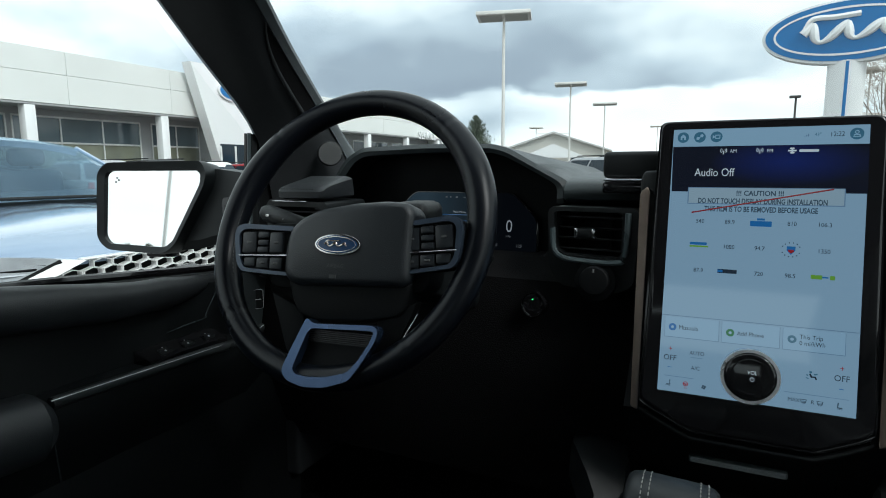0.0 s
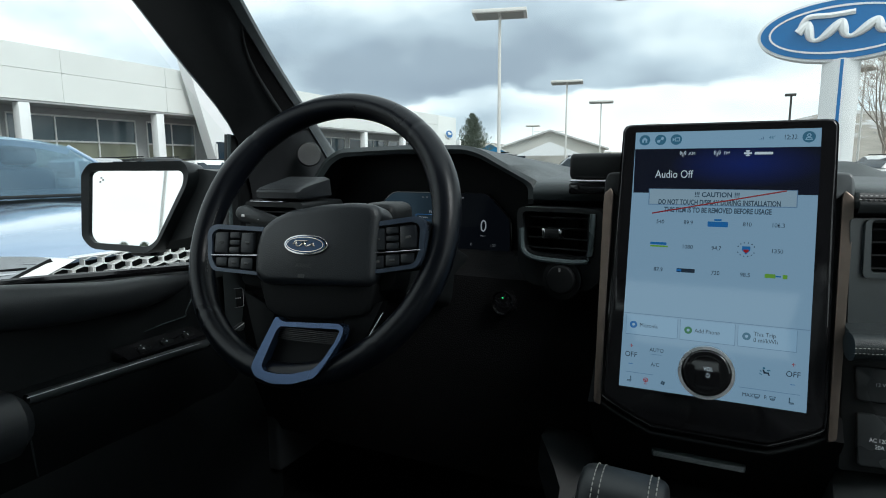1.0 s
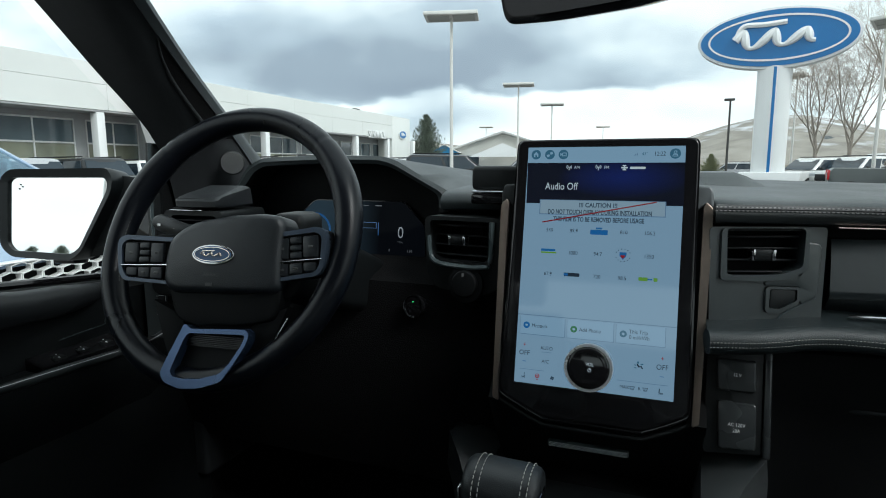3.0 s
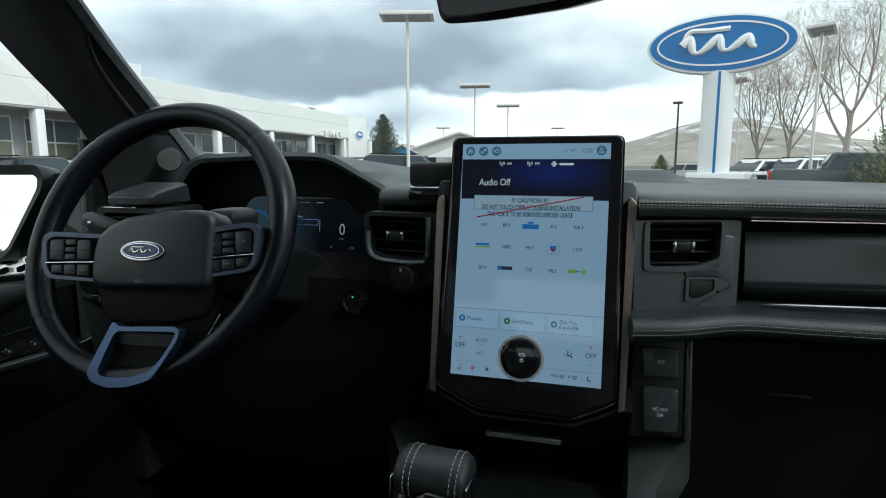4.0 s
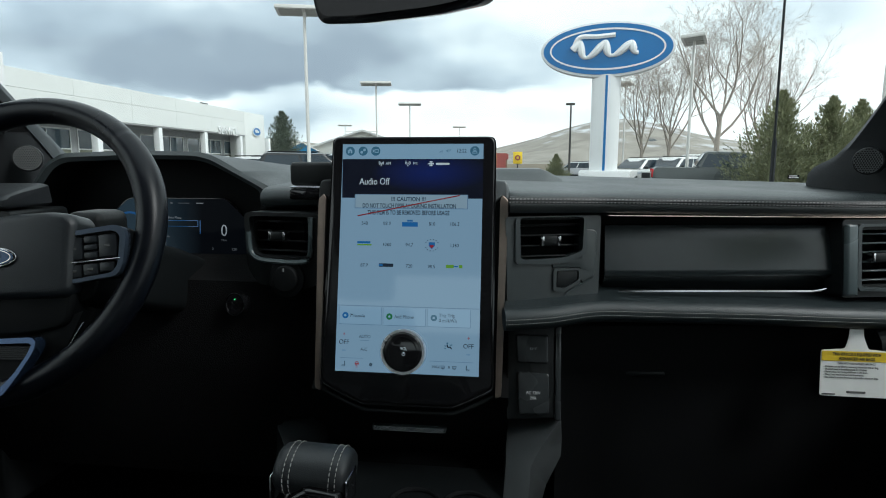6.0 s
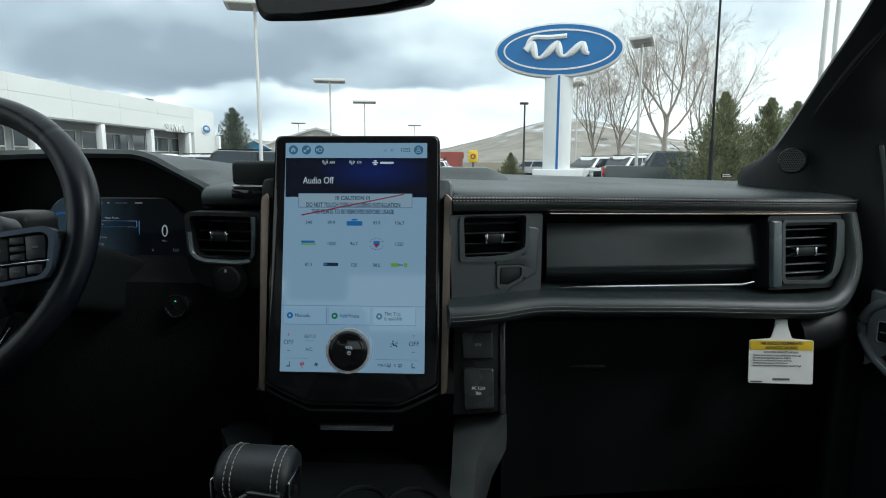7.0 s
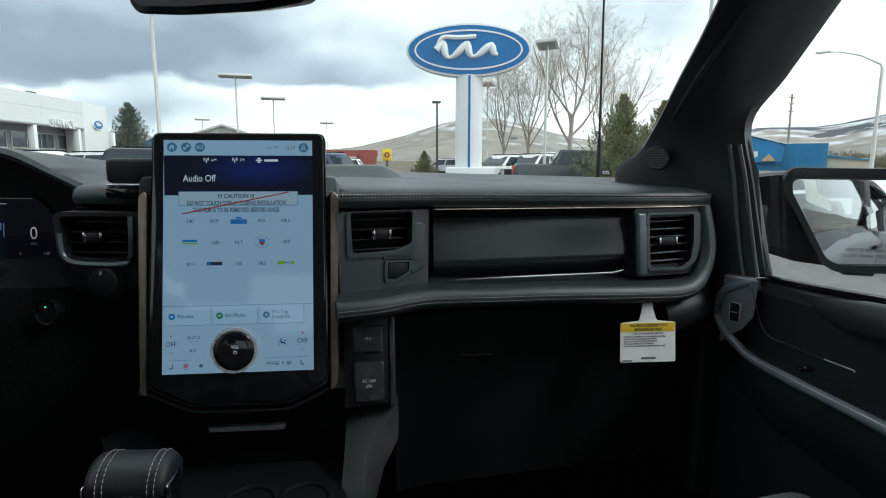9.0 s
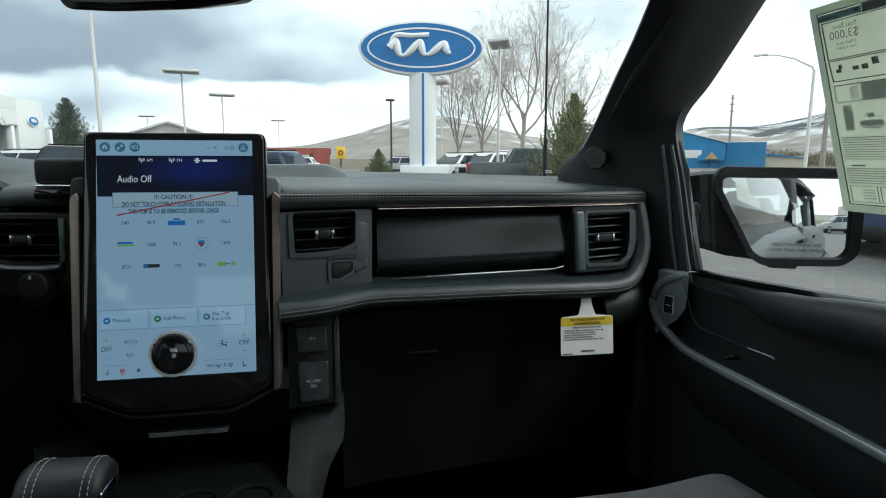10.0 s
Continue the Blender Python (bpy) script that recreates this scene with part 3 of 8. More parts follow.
# vent and knobs beside the screen on the driver's side
ML = pose(-0.212, 0.036, 0, 0, 0, -9)
outer = rounded([(-0.063, 1.306), (-0.060, 1.215), (-0.042, 1.190), (0.045, 1.186), (0.066, 1.2), (0.070, 1.306)], 0.012)
inner = rounded([(-0.054, 1.3), (-0.052, 1.246), (-0.035, 1.236), (0.036, 1.234), (0.049, 1.243), (0.053, 1.3)], 0.008)
left_bezel = part("vent_bezel", ring_plate(outer, inner, 0.0, 0.03, ML), PLASTIC, dashboard, "black vent surround beside the screen")
edge_path = [ML @ Vector(p) for p in smooth_path([(-0.054, -0.002, 1.275), (-0.051, -0.003, 1.245), (-0.036, -0.004, 1.232), (0.0, -0.004, 1.229), (0.038, -0.004, 1.230), (0.053, -0.003, 1.240), (0.056, -0.002, 1.30)], 4)]
part("vent_edge", tube(bmesh.new(), edge_path, 0.0042, 8), GREY, left_bezel, "satin graphite vent edge")
slatted_vent("air_vent", (-0.214, 0.05, 1.268), 0.096, 0.062, -9, 4, dashboard, -0.004)
MK = pose(-0.199, 0.03, 1.203, -6, 0, -6)
knob = part("rotary_knob", disc(0.021, -0.012, 0.0, 32, 0.003, MK), DARK, dashboard, "black rotary light knob")
part("knob_skirt", hoop(0.029, 0.021, -0.004, 0.006, 32, MK), DARK, knob)
part("knob_mark", box(-0.001, 0.001, -0.0175, -0.014, 0.012, 0.017, 0, 1, MK), GREYINK, knob)
MS = pose(-0.293, 0.044, 1.156, -8, 0, -10)
start = part("start_button", disc(0.0176, -0.0045, 0.03, 32, 0.002, MS), GLOSS, dashboard, "round gloss black start button")
part("button_ring", hoop(0.0186, 0.0174, -0.0056, -0.0030, 32, MS), CHROME, start, "chrome button ring")
part("status_light", disc(0.0011, -0.0062, -0.004, 10, 0, MS @ pose(0, 0, 0.008)), glow("green indicator", (0.06, 0.7, 0.2), 0.8), start, "small green light")

# storage bin lid on the dash beside the screen, and the speaker grille on the other side
bin_top = part("upper_bin", box(-0.198, -0.10, 0.05, 0.17, 1.347, 1.384, 0.007, 3), PLASTIC, dashboard, "black bin lid on the dash top")
part("bin_line", box(-0.196, -0.11, 0.046, 0.06, 1.343, 1.3465, 0.001, 1), CHROME, bin_top, "thin chrome line")
part("bin_base", box(-0.197, -0.11, 0.042, 0.16, 1.326, 1.3425, 0.004, 2), GLOSS, bin_top)
bm = loft(bmesh.new(), [[(x, 0.30, 1.344), (x, 0.35, 1.350 + h * 0.6), (x, 0.37, 1.352 + h), (x, 0.48, 1.354 + h), (x, 0.52, 1.344)] for x, h in ((0.02, 0.0), (0.03, 0.018), (0.205, 0.018), (0.222, 0.012), (0.245, 0.0))])
part("centre_speaker", bm, PAD, dashboard, "low black speaker grille on the dash top")
vin = part("vin_plate", box(0.719, 0.742, 0.468, 0.4695, 1.350, 1.3585, 0.0004, 1), DARK, dashboard, "small dark plate behind the windscreen")
for k in range(2):
    part("text_bar", box(0.721, 0.740 - 0.003 * k, 0.467, 0.468, 1.3515 + 0.0035 * k, 1.3538 + 0.0035 * k, 0, 1), WHITEINK, vin)

# ---- instrument cluster ----
cluster = thing("instrument_cluster", (-0.47, 0.2, 1.2), "digital instrument cluster under a hexagonal black hood", "instrument cluster")
OUT = [(-0.755, 1.29), (-0.72, 1.345), (-0.690, 1.382), (-0.655, 1.400), (-0.52, 1.404), (-0.395, 1.402), (-0.366, 1.394), (-0.32, 1.368), (-0.262, 1.338), (-0.262, 1.30), (-0.268, 1.22), (-0.30, 1.195), (-0.70, 1.195), (-0.74, 1.22)]
INN = [(-0.722, 1.285), (-0.702, 1.335), (-0.672, 1.372), (-0.648, 1.384), (-0.52, 1.389), (-0.40, 1.388), (-0.372, 1.381), (-0.325, 1.357), (-0.283, 1.334), (-0.283, 1.30), (-0.288, 1.235), (-0.31, 1.213), (-0.68, 1.213), (-0.712, 1.235)]


def hood_shell(upper):
    """Outer hood above the seam, or the dark inner walls and lower frame below it."""
    bm = bmesh.new()
    out, inn = rounded(OUT, 0.014, 3), rounded(INN, 0.012, 3)
    def lay(poly, y, flat):
        return [bm.verts.new((x, y + (0.02 if z < 1.3 else 0.0) * (1 - flat) - 0.10 * max(0, (1.32 - z)) * (1 - flat), z + flat * (min(z, 1.36) - z) * 0.6)) for x, z in poly]
    rows = [lay(out, 0.56, 1), lay(out, 0.30, 0.4), lay(out, 0.138, 0), lay([(x * 0.5 + u * 0.5, z * 0.5 + w * 0.5) for (x, z), (u, w) in zip(out, inn)], 0.130, 0), lay(inn, 0.133, 0), lay(inn, 0.20, 0)]
    n = len(out)
    for k, (a, b) in enumerate(zip(rows, rows[1:])):
        for i in range(n):
            j = (i + 1) % n
            z = sum(v.co.z for v in (a[i], a[j], b[j], b[i])) / 4
            if (z > 1.31 and k < 4) == upper:
                bm.faces.new((a[i], a[j], b[j], b[i]))
    bmesh.ops.delete(bm, geom=[v for v in bm.verts if not v.link_faces], context="VERTS")
    return bm


part("hood", hood_shell(True), PAD, cluster, "soft black instrument hood")
part("inner_wall", hood_shell(False), DARK, cluster, "matt black inner walls")
part("back_panel", plate(rounded(INN, 0.012, 3), 0.2, 0.215), DARK, cluster)
MD = pose(-0.475, 0.188, 1.268, -6, 0, 0)
FACE = [(-0.100, 0.051), (0.100, 0.051), (0.147, 0.004), (0.150, -0.060), (-0.122, -0.060), (-0.141, 0.012)]
dial = part("display", plate(rounded(FACE, 0.012), 0.0, 0.008, 0.002, MD), GLOSS, cluster, "dark glossy digital dial display")
DIM = glow("dim blue-black display", (0.0014, 0.002, 0.0032), 1.0, 0.02)
dn, dl = DIM.node_tree.nodes, DIM.node_tree.links
dn["Principled BSDF"].inputs["Base Color"].default_value = (0.0015, 0.0015, 0.002, 1)
d_tc, d_sep, d_rp = (dn.new("ShaderNode" + k) for k in ("TexCoord", "SeparateXYZ", "ValToRGB"))
dl.new(d_tc.outputs["Generated"], d_sep.inputs[0])
dl.new(d_sep.outputs[0], d_rp.inputs[0])
d_rp.color_ramp.elements[0].position, d_rp.color_ramp.elements[0].color = 0.22, (0.012, 0.021, 0.029, 1)
d_rp.color_ramp.elements[1].position, d_rp.color_ramp.elements[1].color = 0.66, (0.0009, 0.0013, 0.002, 1)
dl.new(d_rp.outputs[0], dn["Principled BSDF"].inputs["Emission Color"])
WHT = glow("display white", (0.75, 0.85, 0.95), 0.14)
E_DIMPAGE = glow("dim display white", (0.75, 0.85, 0.95), 0.05)
BLU = glow("display blue", (0.03, 0.15, 0.40), 0.26)
part("display_area", plate(rounded([(x * 0.97, z * 0.95) for x, z in FACE], 0.010), -0.001, 0.0, 0, MD), DIM, dial)
writing("speed_digit", "0", 0.031, WHT, MD @ pose(0.094, -0.002, -0.0108), dial, squeeze=0.85)
writing("speed_unit", "MPH", 0.0052, E_DIMPAGE, MD @ pose(0.0934, -0.002, -0.0282), dial)
writing("scale_low", "0", 0.0072, E_DIMPAGE, MD @ pose(0.0714, -0.002, -0.0444), dial)
writing("scale_high", "120", 0.0072, E_DIMPAGE, MD @ pose(0.1135, -0.002, -0.0445), dial)
writing("menu_title", "Main Menu", 0.0060, WHT, MD @ pose(-0.0035, -0.002, 0.0130), dial)
part("menu_box", ring_plate(rect(-0.045, 0.0427, -0.0034, 0.0083), rect(-0.044, 0.0417, -0.0026, 0.0072), -0.002, -0.001, MD), BLU, dial, "blue selected menu row")
for body, z in (("MyView", 0.0020), ("Truck Info", -0.0222), ("Towing", -0.0340)):
    writing("menu_row", body, 0.0056, E_DIMPAGE if z < -0.01 else WHT, MD @ pose(-0.037, -0.0025, z), dial, "LEFT")
part("menu_line", box(-0.037, -0.028, -0.002, -0.001, -0.0135, -0.0100, 0.0005, 1, MD), DIMINK, dial)
part("menu_bar", box(0.0460, 0.0472, -0.002, -0.001, -0.0165, 0.0083, 0, 1, MD), BLU, dial)
for x0, x1, z0, z1 in ((-0.033, -0.029, 0.0392, 0.0415), (-0.024, -0.021, 0.0392, 0.0415), (-0.012, -0.008, 0.0392, 0.0415), (0.003, 0.025, 0.0396, 0.0408), (0.039, 0.053, 0.0392, 0.0415)):
    part("status_mark", box(x0, x1, -0.002, -0.001, z0, z1, 0.0003, 1, MD), E_DIMPAGE, dial)
arc = [(-0.094 + 0.034 * math.cos(a), 0.0, -0.012 + 0.034 * math.sin(a)) for a in [radians(190 - 200 * i / 24) for i in range(25)]]
part("gauge_arc", tube(bmesh.new(), [MD @ Vector((x, -0.002, z)) for x, _, z in arc], 0.0022, 6), BLU, dial, "glowing blue gauge arc")

# outboard vent on the driver's side
side_vent = thing("side_vent", (-0.7, 0.05, 1.2), "padded cap over the driver's outboard air vent", "air vent")
prof = [(0.010, 1.309), (0.0, 1.313), (-0.001, 1.323), (0.006, 1.329), (0.03, 1.336), (0.085, 1.348), (0.09, 1.309)]
part("cap", loft(bmesh.new(), [[(x, y + q, 1.33 + (z - 1.33) * k) for y, z in prof] for x, k, q in ((-0.744, 0.75, 0.006), (-0.740, 0.93, 0.001), (-0.734, 1.0, 0.0), (-0.660, 1.0, 0.0), (-0.653, 0.95, 0.002), (-0.649, 0.75, 0.008))]), LEATHER, side_vent, "stitched leather cap")
part("stitching", stitches([(x, 0.001, 1.3275) for x in (-0.734, -0.71, -0.69, -0.664)], 0.006, 0.004), DARK, side_vent, kind="stuff")
part("trim_line", box(-0.752, -0.68, -0.004, 0.02, 1.3055, 1.3075, 0.0008, 1), CHROME, side_vent, "thin chrome line")
part("shroud", ring_plate(rect(-0.77, -0.64, 1.225, 1.306, 0.01), rect(-0.755, -0.652, 1.24, 1.297, 0.008), 0.002, 0.12), PLASTIC, side_vent)
for i in range(4):
    part("slat", box(-0.755, -0.650, 0.012, 0.03, 1.25 + 0.012 * i, 1.2535 + 0.012 * i, 0.001, 1), PLASTIC, side_vent)

# ---- steering wheel ----
WH = pose(-0.465, -0.192, 1.273, -14.5, 0, 7)
wheel = thing("steering_wheel", (-0.462, -0.1, 1.1), "black leather four-spoke steering wheel with buttons", "steering wheel")
RIMM = pose(-0.4901, -0.1630, 1.2812, -25.4, 0, 1.2)
R, rt = 0.1901, 0.0174
bm = bmesh.new()
rows, N = [], 288
for i in range(N):
    a = math.tau * i / N
    grip = 1.0 + 0.10 * math.exp(-((math.sin(a) - 0.42) / 0.28) ** 2) * min(1.0, max(0.0, (abs(math.cos(a)) - 0.35) / 0.35))
    seamed = 1.0 - 0.06 * max(0.0, 1 - min(abs(((math.degrees(a) - s + 180) % 360) - 180) for s in (49, 135, 222, 313)) / 1.3)
    rr = rt * grip * seamed
    rows.append([(math.cos(a) * (R + rr * math.cos(b)), rr * 1.05 * math.sin(b), math.sin(a) * (R + rr * math.cos(b))) for b in [math.tau * k / 16 for k in range(16)]])
loft(bm, rows + [rows[0]], True, False)
bmesh.ops.remove_doubles(bm, verts=bm.verts[:], dist=1e-5)
rim = part("rim", bm, LEATHER_RIM, wheel, "smooth black leather rim", RIMM)
for lo, hi in ((142, 205), (-25, 38)):
    pts = [RIMM @ Vector((math.cos(radians(a)) * (R - rt * 0.9), -0.008, math.sin(radians(a)) * (R - rt * 0.9))) for a in [lo + (hi - lo) * i / 40 for i in range(41)]]
    part("rim_stitching", stitches(pts, 0.006, 0.0045, 0.0009), DIMINK, rim, "black baseball stitching", kind="stuff")

hub_poly = [(-0.078, -0.033), (-0.078, -0.011), (-0.074, 0.010), (-0.060, 0.024), (-0.035, 0.037), (0.014, 0.046), (0.062, 0.049), (0.086, 0.046), (0.094, 0.036), (0.093, 0.0), (0.094, -0.046), (0.086, -0.055), (-0.062, -0.060), (-0.076, -0.050)]
hub = part("airbag_pad", plate(rounded(hub_poly, 0.010, 4), -0.024, 0.02, 0.014, WH), HUBM, wheel, "grained black airbag cover")
low_poly = [(-0.076, -0.050), (0.094, -0.045), (0.086, -0.088), (0.03, -0.100), (-0.03, -0.102), (-0.058, -0.094)]
part("lower_cover", plate(rounded(low_poly, 0.012, 4), -0.012, 0.02, 0.006, WH), DARK, wheel, "black lower hub cover")
part("hub_core", plate(rounded([(-0.12, 0.02), (0.12, 0.025), (0.11, -0.06), (-0.11, -0.065)], 0.02), 0.0, 0.05, 0.004, WH), DARK, wheel)
ME = WH @ pose(-0.001, -0.0245, -0.008, -4)
badge = part("badge", disc(0.0305, -0.002, 0.004, 48, 0.001, ME, rz=0.0132), CHROME, hub, "oval chrome-edged blue badge")
part("badge_field", disc(0.0275, -0.0032, -0.001, 48, 0, ME, rz=0.0108), BADGEBLUE, badge, "blue oval field")
part("badge_ring", hoop(0.0258, 0.0249, -0.0038, -0.003, 48, ME, 0.0096 / 0.0258), CHROME, badge)


def swoosh(w, h, r, m, y):
    """A plain flowing white stroke, like a ribbon of waves under a bar."""
    bm = bmesh.new()
    wave = [(-0.44 + 0.86 * t + 0.045 * math.sin(t * 2.75 * math.tau * 1.0 + 0.6), (0.10 + 0.16 * math.cos(1.2 * t)) * math.sin(t * 2.75 * math.tau)) for t in [i / 80 for i in range(81)]]
    tube(bm, [m @ Vector((x * w, y, z * h)) for x, z in wave], [r * (0.65 + 0.75 * abs(math.cos(i / 80 * 2.75 * math.tau)) ** 1.5) for i in range(81)], 8)
    top = smooth_path([(-0.40, 0, 0.10), (-0.33, 0, 0.40), (-0.12, 0, 0.40), (0.10, 0, 0.43)], 6)
    tube(bm, [m @ Vector((p.x * w, y, p.z * h)) for p in top], r * 0.9, 6)
    return bm


part("badge_stroke", swoosh(0.038, 0.0105, 0.001, ME, -0.0036), CHROME, badge, "white flowing stroke")
writing("pad_marking", "AIRBAG", 0.0066, DIMINK, WH @ pose(-0.002, -0.0246, -0.034), hub)
part("pad_icon", box(-0.009, 0.0, -0.0246, -0.023, -0.049, -0.0445, 0, 1, WH), DIMINK, hub)


def button_pod(s):
    """A spoke with its buttons; s is the side."""
    m = WH @ (pose(-0.117, -0.008, -0.0175, 0, -2, 0) if s < 0 else pose(0.1155, -0.008, -0.0035, 0, -6, 0))
    P = lambda pts: [(x * s, z) for x, z in pts]
    outl = P([(-0.056, 0.029), (0.026, 0.034), (0.036, 0.030), (0.039, 0.020), (0.034, -0.016), (0.026, -0.028), (-0.056, -0.034)])
    innr = P([(-0.053, 0.0235), (0.022, 0.0275), (0.029, 0.024), (0.032, 0.018), (0.028, -0.014), (0.021, -0.0235), (-0.053, -0.0295)])
    pod = part("spoke", plate(rounded(outl, 0.010, 4), -0.004, 0.02, 0.003, m), DARK, wheel, "black button spoke")
    part("spoke_frame", ring_plate(rounded(outl, 0.010, 4), rounded(innr, 0.008, 4), -0.009, 0.004, m), PODM, pod, "dark steel-blue frame")
    part("dividing_strip", box(-0.050 if s > 0 else -0.031, 0.031 if s > 0 else 0.050, -0.0098, -0.004, -0.0085, -0.0062, 0.0008, 1, m), CHROME, pod, "chrome dividing strip")
    cells = [((-0.034, -0.014), (-0.0045, 0.0225)), ((-0.0125, 0.004), (0.0145, 0.0235)), ((-0.0125, 0.004), (0.0055, 0.013)), ((-0.0125, 0.004), (-0.0045, 0.004)), ((0.0055, 0.027), (-0.0045, 0.0235)),
             ((-0.034, -0.0155), (-0.026, -0.010)), ((-0.014, 0.004), (-0.0245, -0.010)), ((0.0055, 0.023), (-0.022, -0.010))]
    for (x0, x1), (z0, z1) in cells:
        a, b = sorted((x0 * s, x1 * s))
        bt = part("button", box(a, b, -0.0085, 0.0, z0, z1, 0.002, 2, m), BUTTONM, pod)
        c, d = (a + b) / 2, (z0 + z1) / 2
        if z1 - z0 > 0.012:
            part("button_icon", box(c - 0.0035, c + 0.0035, -0.0092, -0.008, d - 0.0016, d + 0.0016, 0.0006, 1, m), DIMINK, bt)


button_pod(-1)
button_pod(1)
so = rounded([(-0.0369, -0.0975), (-0.0266, -0.1050), (0.0570, -0.1010), (0.0640, -0.1060), (0.0625, -0.1183), (0.0479, -0.1457), (0.0345, -0.1663), (0.0037, -0.1769), (-0.0267, -0.1797), (-0.0519, -0.1741), (-0.0609, -0.1638), (-0.0558, -0.1477)], 0.006, 3)
si = rounded([(-0.0325, -0.1165), (-0.0274, -0.1105), (0.0540, -0.1075), (0.0590, -0.1090), (0.0555, -0.1210), (0.0430, -0.1430), (0.0310, -0.1570), (0.0013, -0.1655), (-0.0250, -0.1675), (-0.0400, -0.1660), (-0.0450, -0.1600), (-0.0425, -0.1500)], 0.005, 3)
WS = WH @ Matrix(((1, 0, 0, 0), (-0.10, 1, 0.16, 0.004), (0, 0, 1, 0), (0, 0, 0, 1)))
spoke = part("lower_spoke", ring_plate(so, si, -0.012, 0.006, WS), BLUEGREY, wheel, "satin steel-blue lower spoke frame")
part("spoke_inset", plate(si, 0.004, 0.012, 0, WS), DARK, spoke)
for i in range(7):
    z = -0.1125 - 0.0023 * i
    part("inset_rib", box(-0.030 - 0.0011 * i, 0.055 - 0.0010 * i, -0.006 + i * 0.0008, 0.006, z - 0.0008, z + 0.0006, 0, 1, WS), PLASTIC, spoke)
part("trim_edge", tube(bmesh.new(), [WH @ Vector(p) for p in ((0.102, -0.006, -0.084), (0.086, -0.007, -0.115), (0.067, -0.007, -0.147))], 0.0012, 6), CHROME, wheel, "thin chrome edge")
for s in (-1, 1):
    part("lower_arm", plate([(s * 0.05, -0.09), (s * 0.10, -0.07), (s * 0.072, -0.14), (s * 0.05, -0.165)], -0.004, 0.012, 0.002, WH), DARK, wheel)
part("column_shroud", loft(bmesh.new(), [[(-0.462 + x * k, y, 1.262 + z * k + dz) for x, z in rounded([(-0.07, -0.07), (0.07, -0.07), (0.075, 0.035), (-0.075, 0.035)], 0.02, 4)] for y, k, dz in ((-0.13, 0.85, 0.0), (-0.05, 1.0, -0.02), (0.06, 1.05, -0.055), (0.14, 1.1, -0.09))]), PLASTIC, wheel, "black column shroud")
part("driver_sensor", box(-0.445, -0.392, -0.125, -0.06, 1.270, 1.318, 0.013, 3), PLASTIC, wheel, "rounded black sensor pod on the column")
stalk = part("wiper_stalk", tube(bmesh.new(), [(-0.52, -0.10, 1.262), (-0.60, -0.09, 1.273), (-0.62, -0.088, 1.277), (-0.696, -0.076, 1.292), (-0.706, -0.075, 1.294)], [0.008, 0.009, 0.0125, 0.0145, 0.010], 14), PLASTIC, wheel, "black wiper stalk")
for x, z in ((-0.683, 1.2905), (-0.650, 1.2845), (-0.630, 1.2800)):
    part("stalk_mark", box(x - 0.002, x + 0.002, -0.0960, -0.092, z - 0.002, z + 0.002, 0.0006, 1), WHITEINK, stalk)

# ---- touchscreen ----
SCR = pose(0, -0.001, 1.2455, -12, 0, 0)
tablet = thing("touchscreen", (0, 0.05, 1.0), "large upright touchscreen with lit radio page", "touchscreen")
bez = rounded([(-0.1258, -0.1835), (-0.066, -0.2115), (0.070, -0.2115), (0.1240, -0.1850), (0.1215, 0.1800), (-0.1205, 0.1800)], 0.011, 6)
part("glass_bezel", plate(bez, 0.0, 0.014, 0.003, SCR), GLOSS, tablet, "gloss black glass bezel")
part("bezel_lip", ring_plate([(x * 1.018, z * 1.012 - 0.002) for x, z in bez], [(x * 0.995, z * 0.995) for x, z in bez], 0.004, 0.02, SCR), GLOSS, tablet, "thin gloss black edge lip")
part("housing", plate([(x * 0.97, z * 0.96) for x, z in bez], 0.014, 0.05, 0, SCR), PLASTIC, tablet, "black tablet housing")
for s in (-1, 1):
    part("side_rail", plate(rounded([(s * 0.1290, -0.200), (s * 0.1375, -0.196), (s * 0.1430, 0.075), (s * 0.1425, 0.088), (s * 0.1340, 0.096), (s * 0.1310, 0.088)], 0.003), 0.006, 0.06, 0.003, SCR), BRONZE, tablet, "bronze painted side rail")
    part("rail_gap", plate([(s * 0.122, -0.195), (s * 0.1295, -0.200), (s * 0.1315, 0.09), (s * 0.122, 0.09)], 0.012, 0.055, 0, SCR), DARK, tablet)
    # Right cap is paler than its left twin: light on it painted in.
    part("rail_cap", plate(rounded([(s * 0.1190, 0.080), (s * 0.1340, 0.092), (s * 0.1432, 0.086), (s * 0.1432, 0.106), (s * 0.1395, 0.1165), (s * 0.1190, 0.1175)], 0.005), 0.007, 0.06, 0.004, SCR), CAPLIT if s > 0 else PLASTIC, tablet, "satin graphite rail cap")
chin = smooth_path([(-0.1265, 0.003, -0.150), (-0.1262, 0.003, -0.178), (-0.1205, 0.003, -0.1885), (-0.0700, 0.003, -0.2112), (-0.050, 0.003, -0.2140), (0.054, 0.003, -0.2140), (0.0740, 0.003, -0.2112), (0.1190, 0.003, -0.1890), (0.1248, 0.003, -0.178), (0.1250, 0.003, -0.150)], 5)
part("chin_edge", tube(bmesh.new(), [SCR @ p for p in chin], 0.0013, 8), GLOSS, tablet, "gloss edge round the chin")
part("chin_lip", tube(bmesh.new(), [SCR @ (p + Vector((p.x * 0.02, 0.012, -0.011))) for p in chin[8:-8]], 0.0035, 8), PLASTIC, tablet, "black lower lip")

S_TOP, S_BOT = 253.0, 661.0


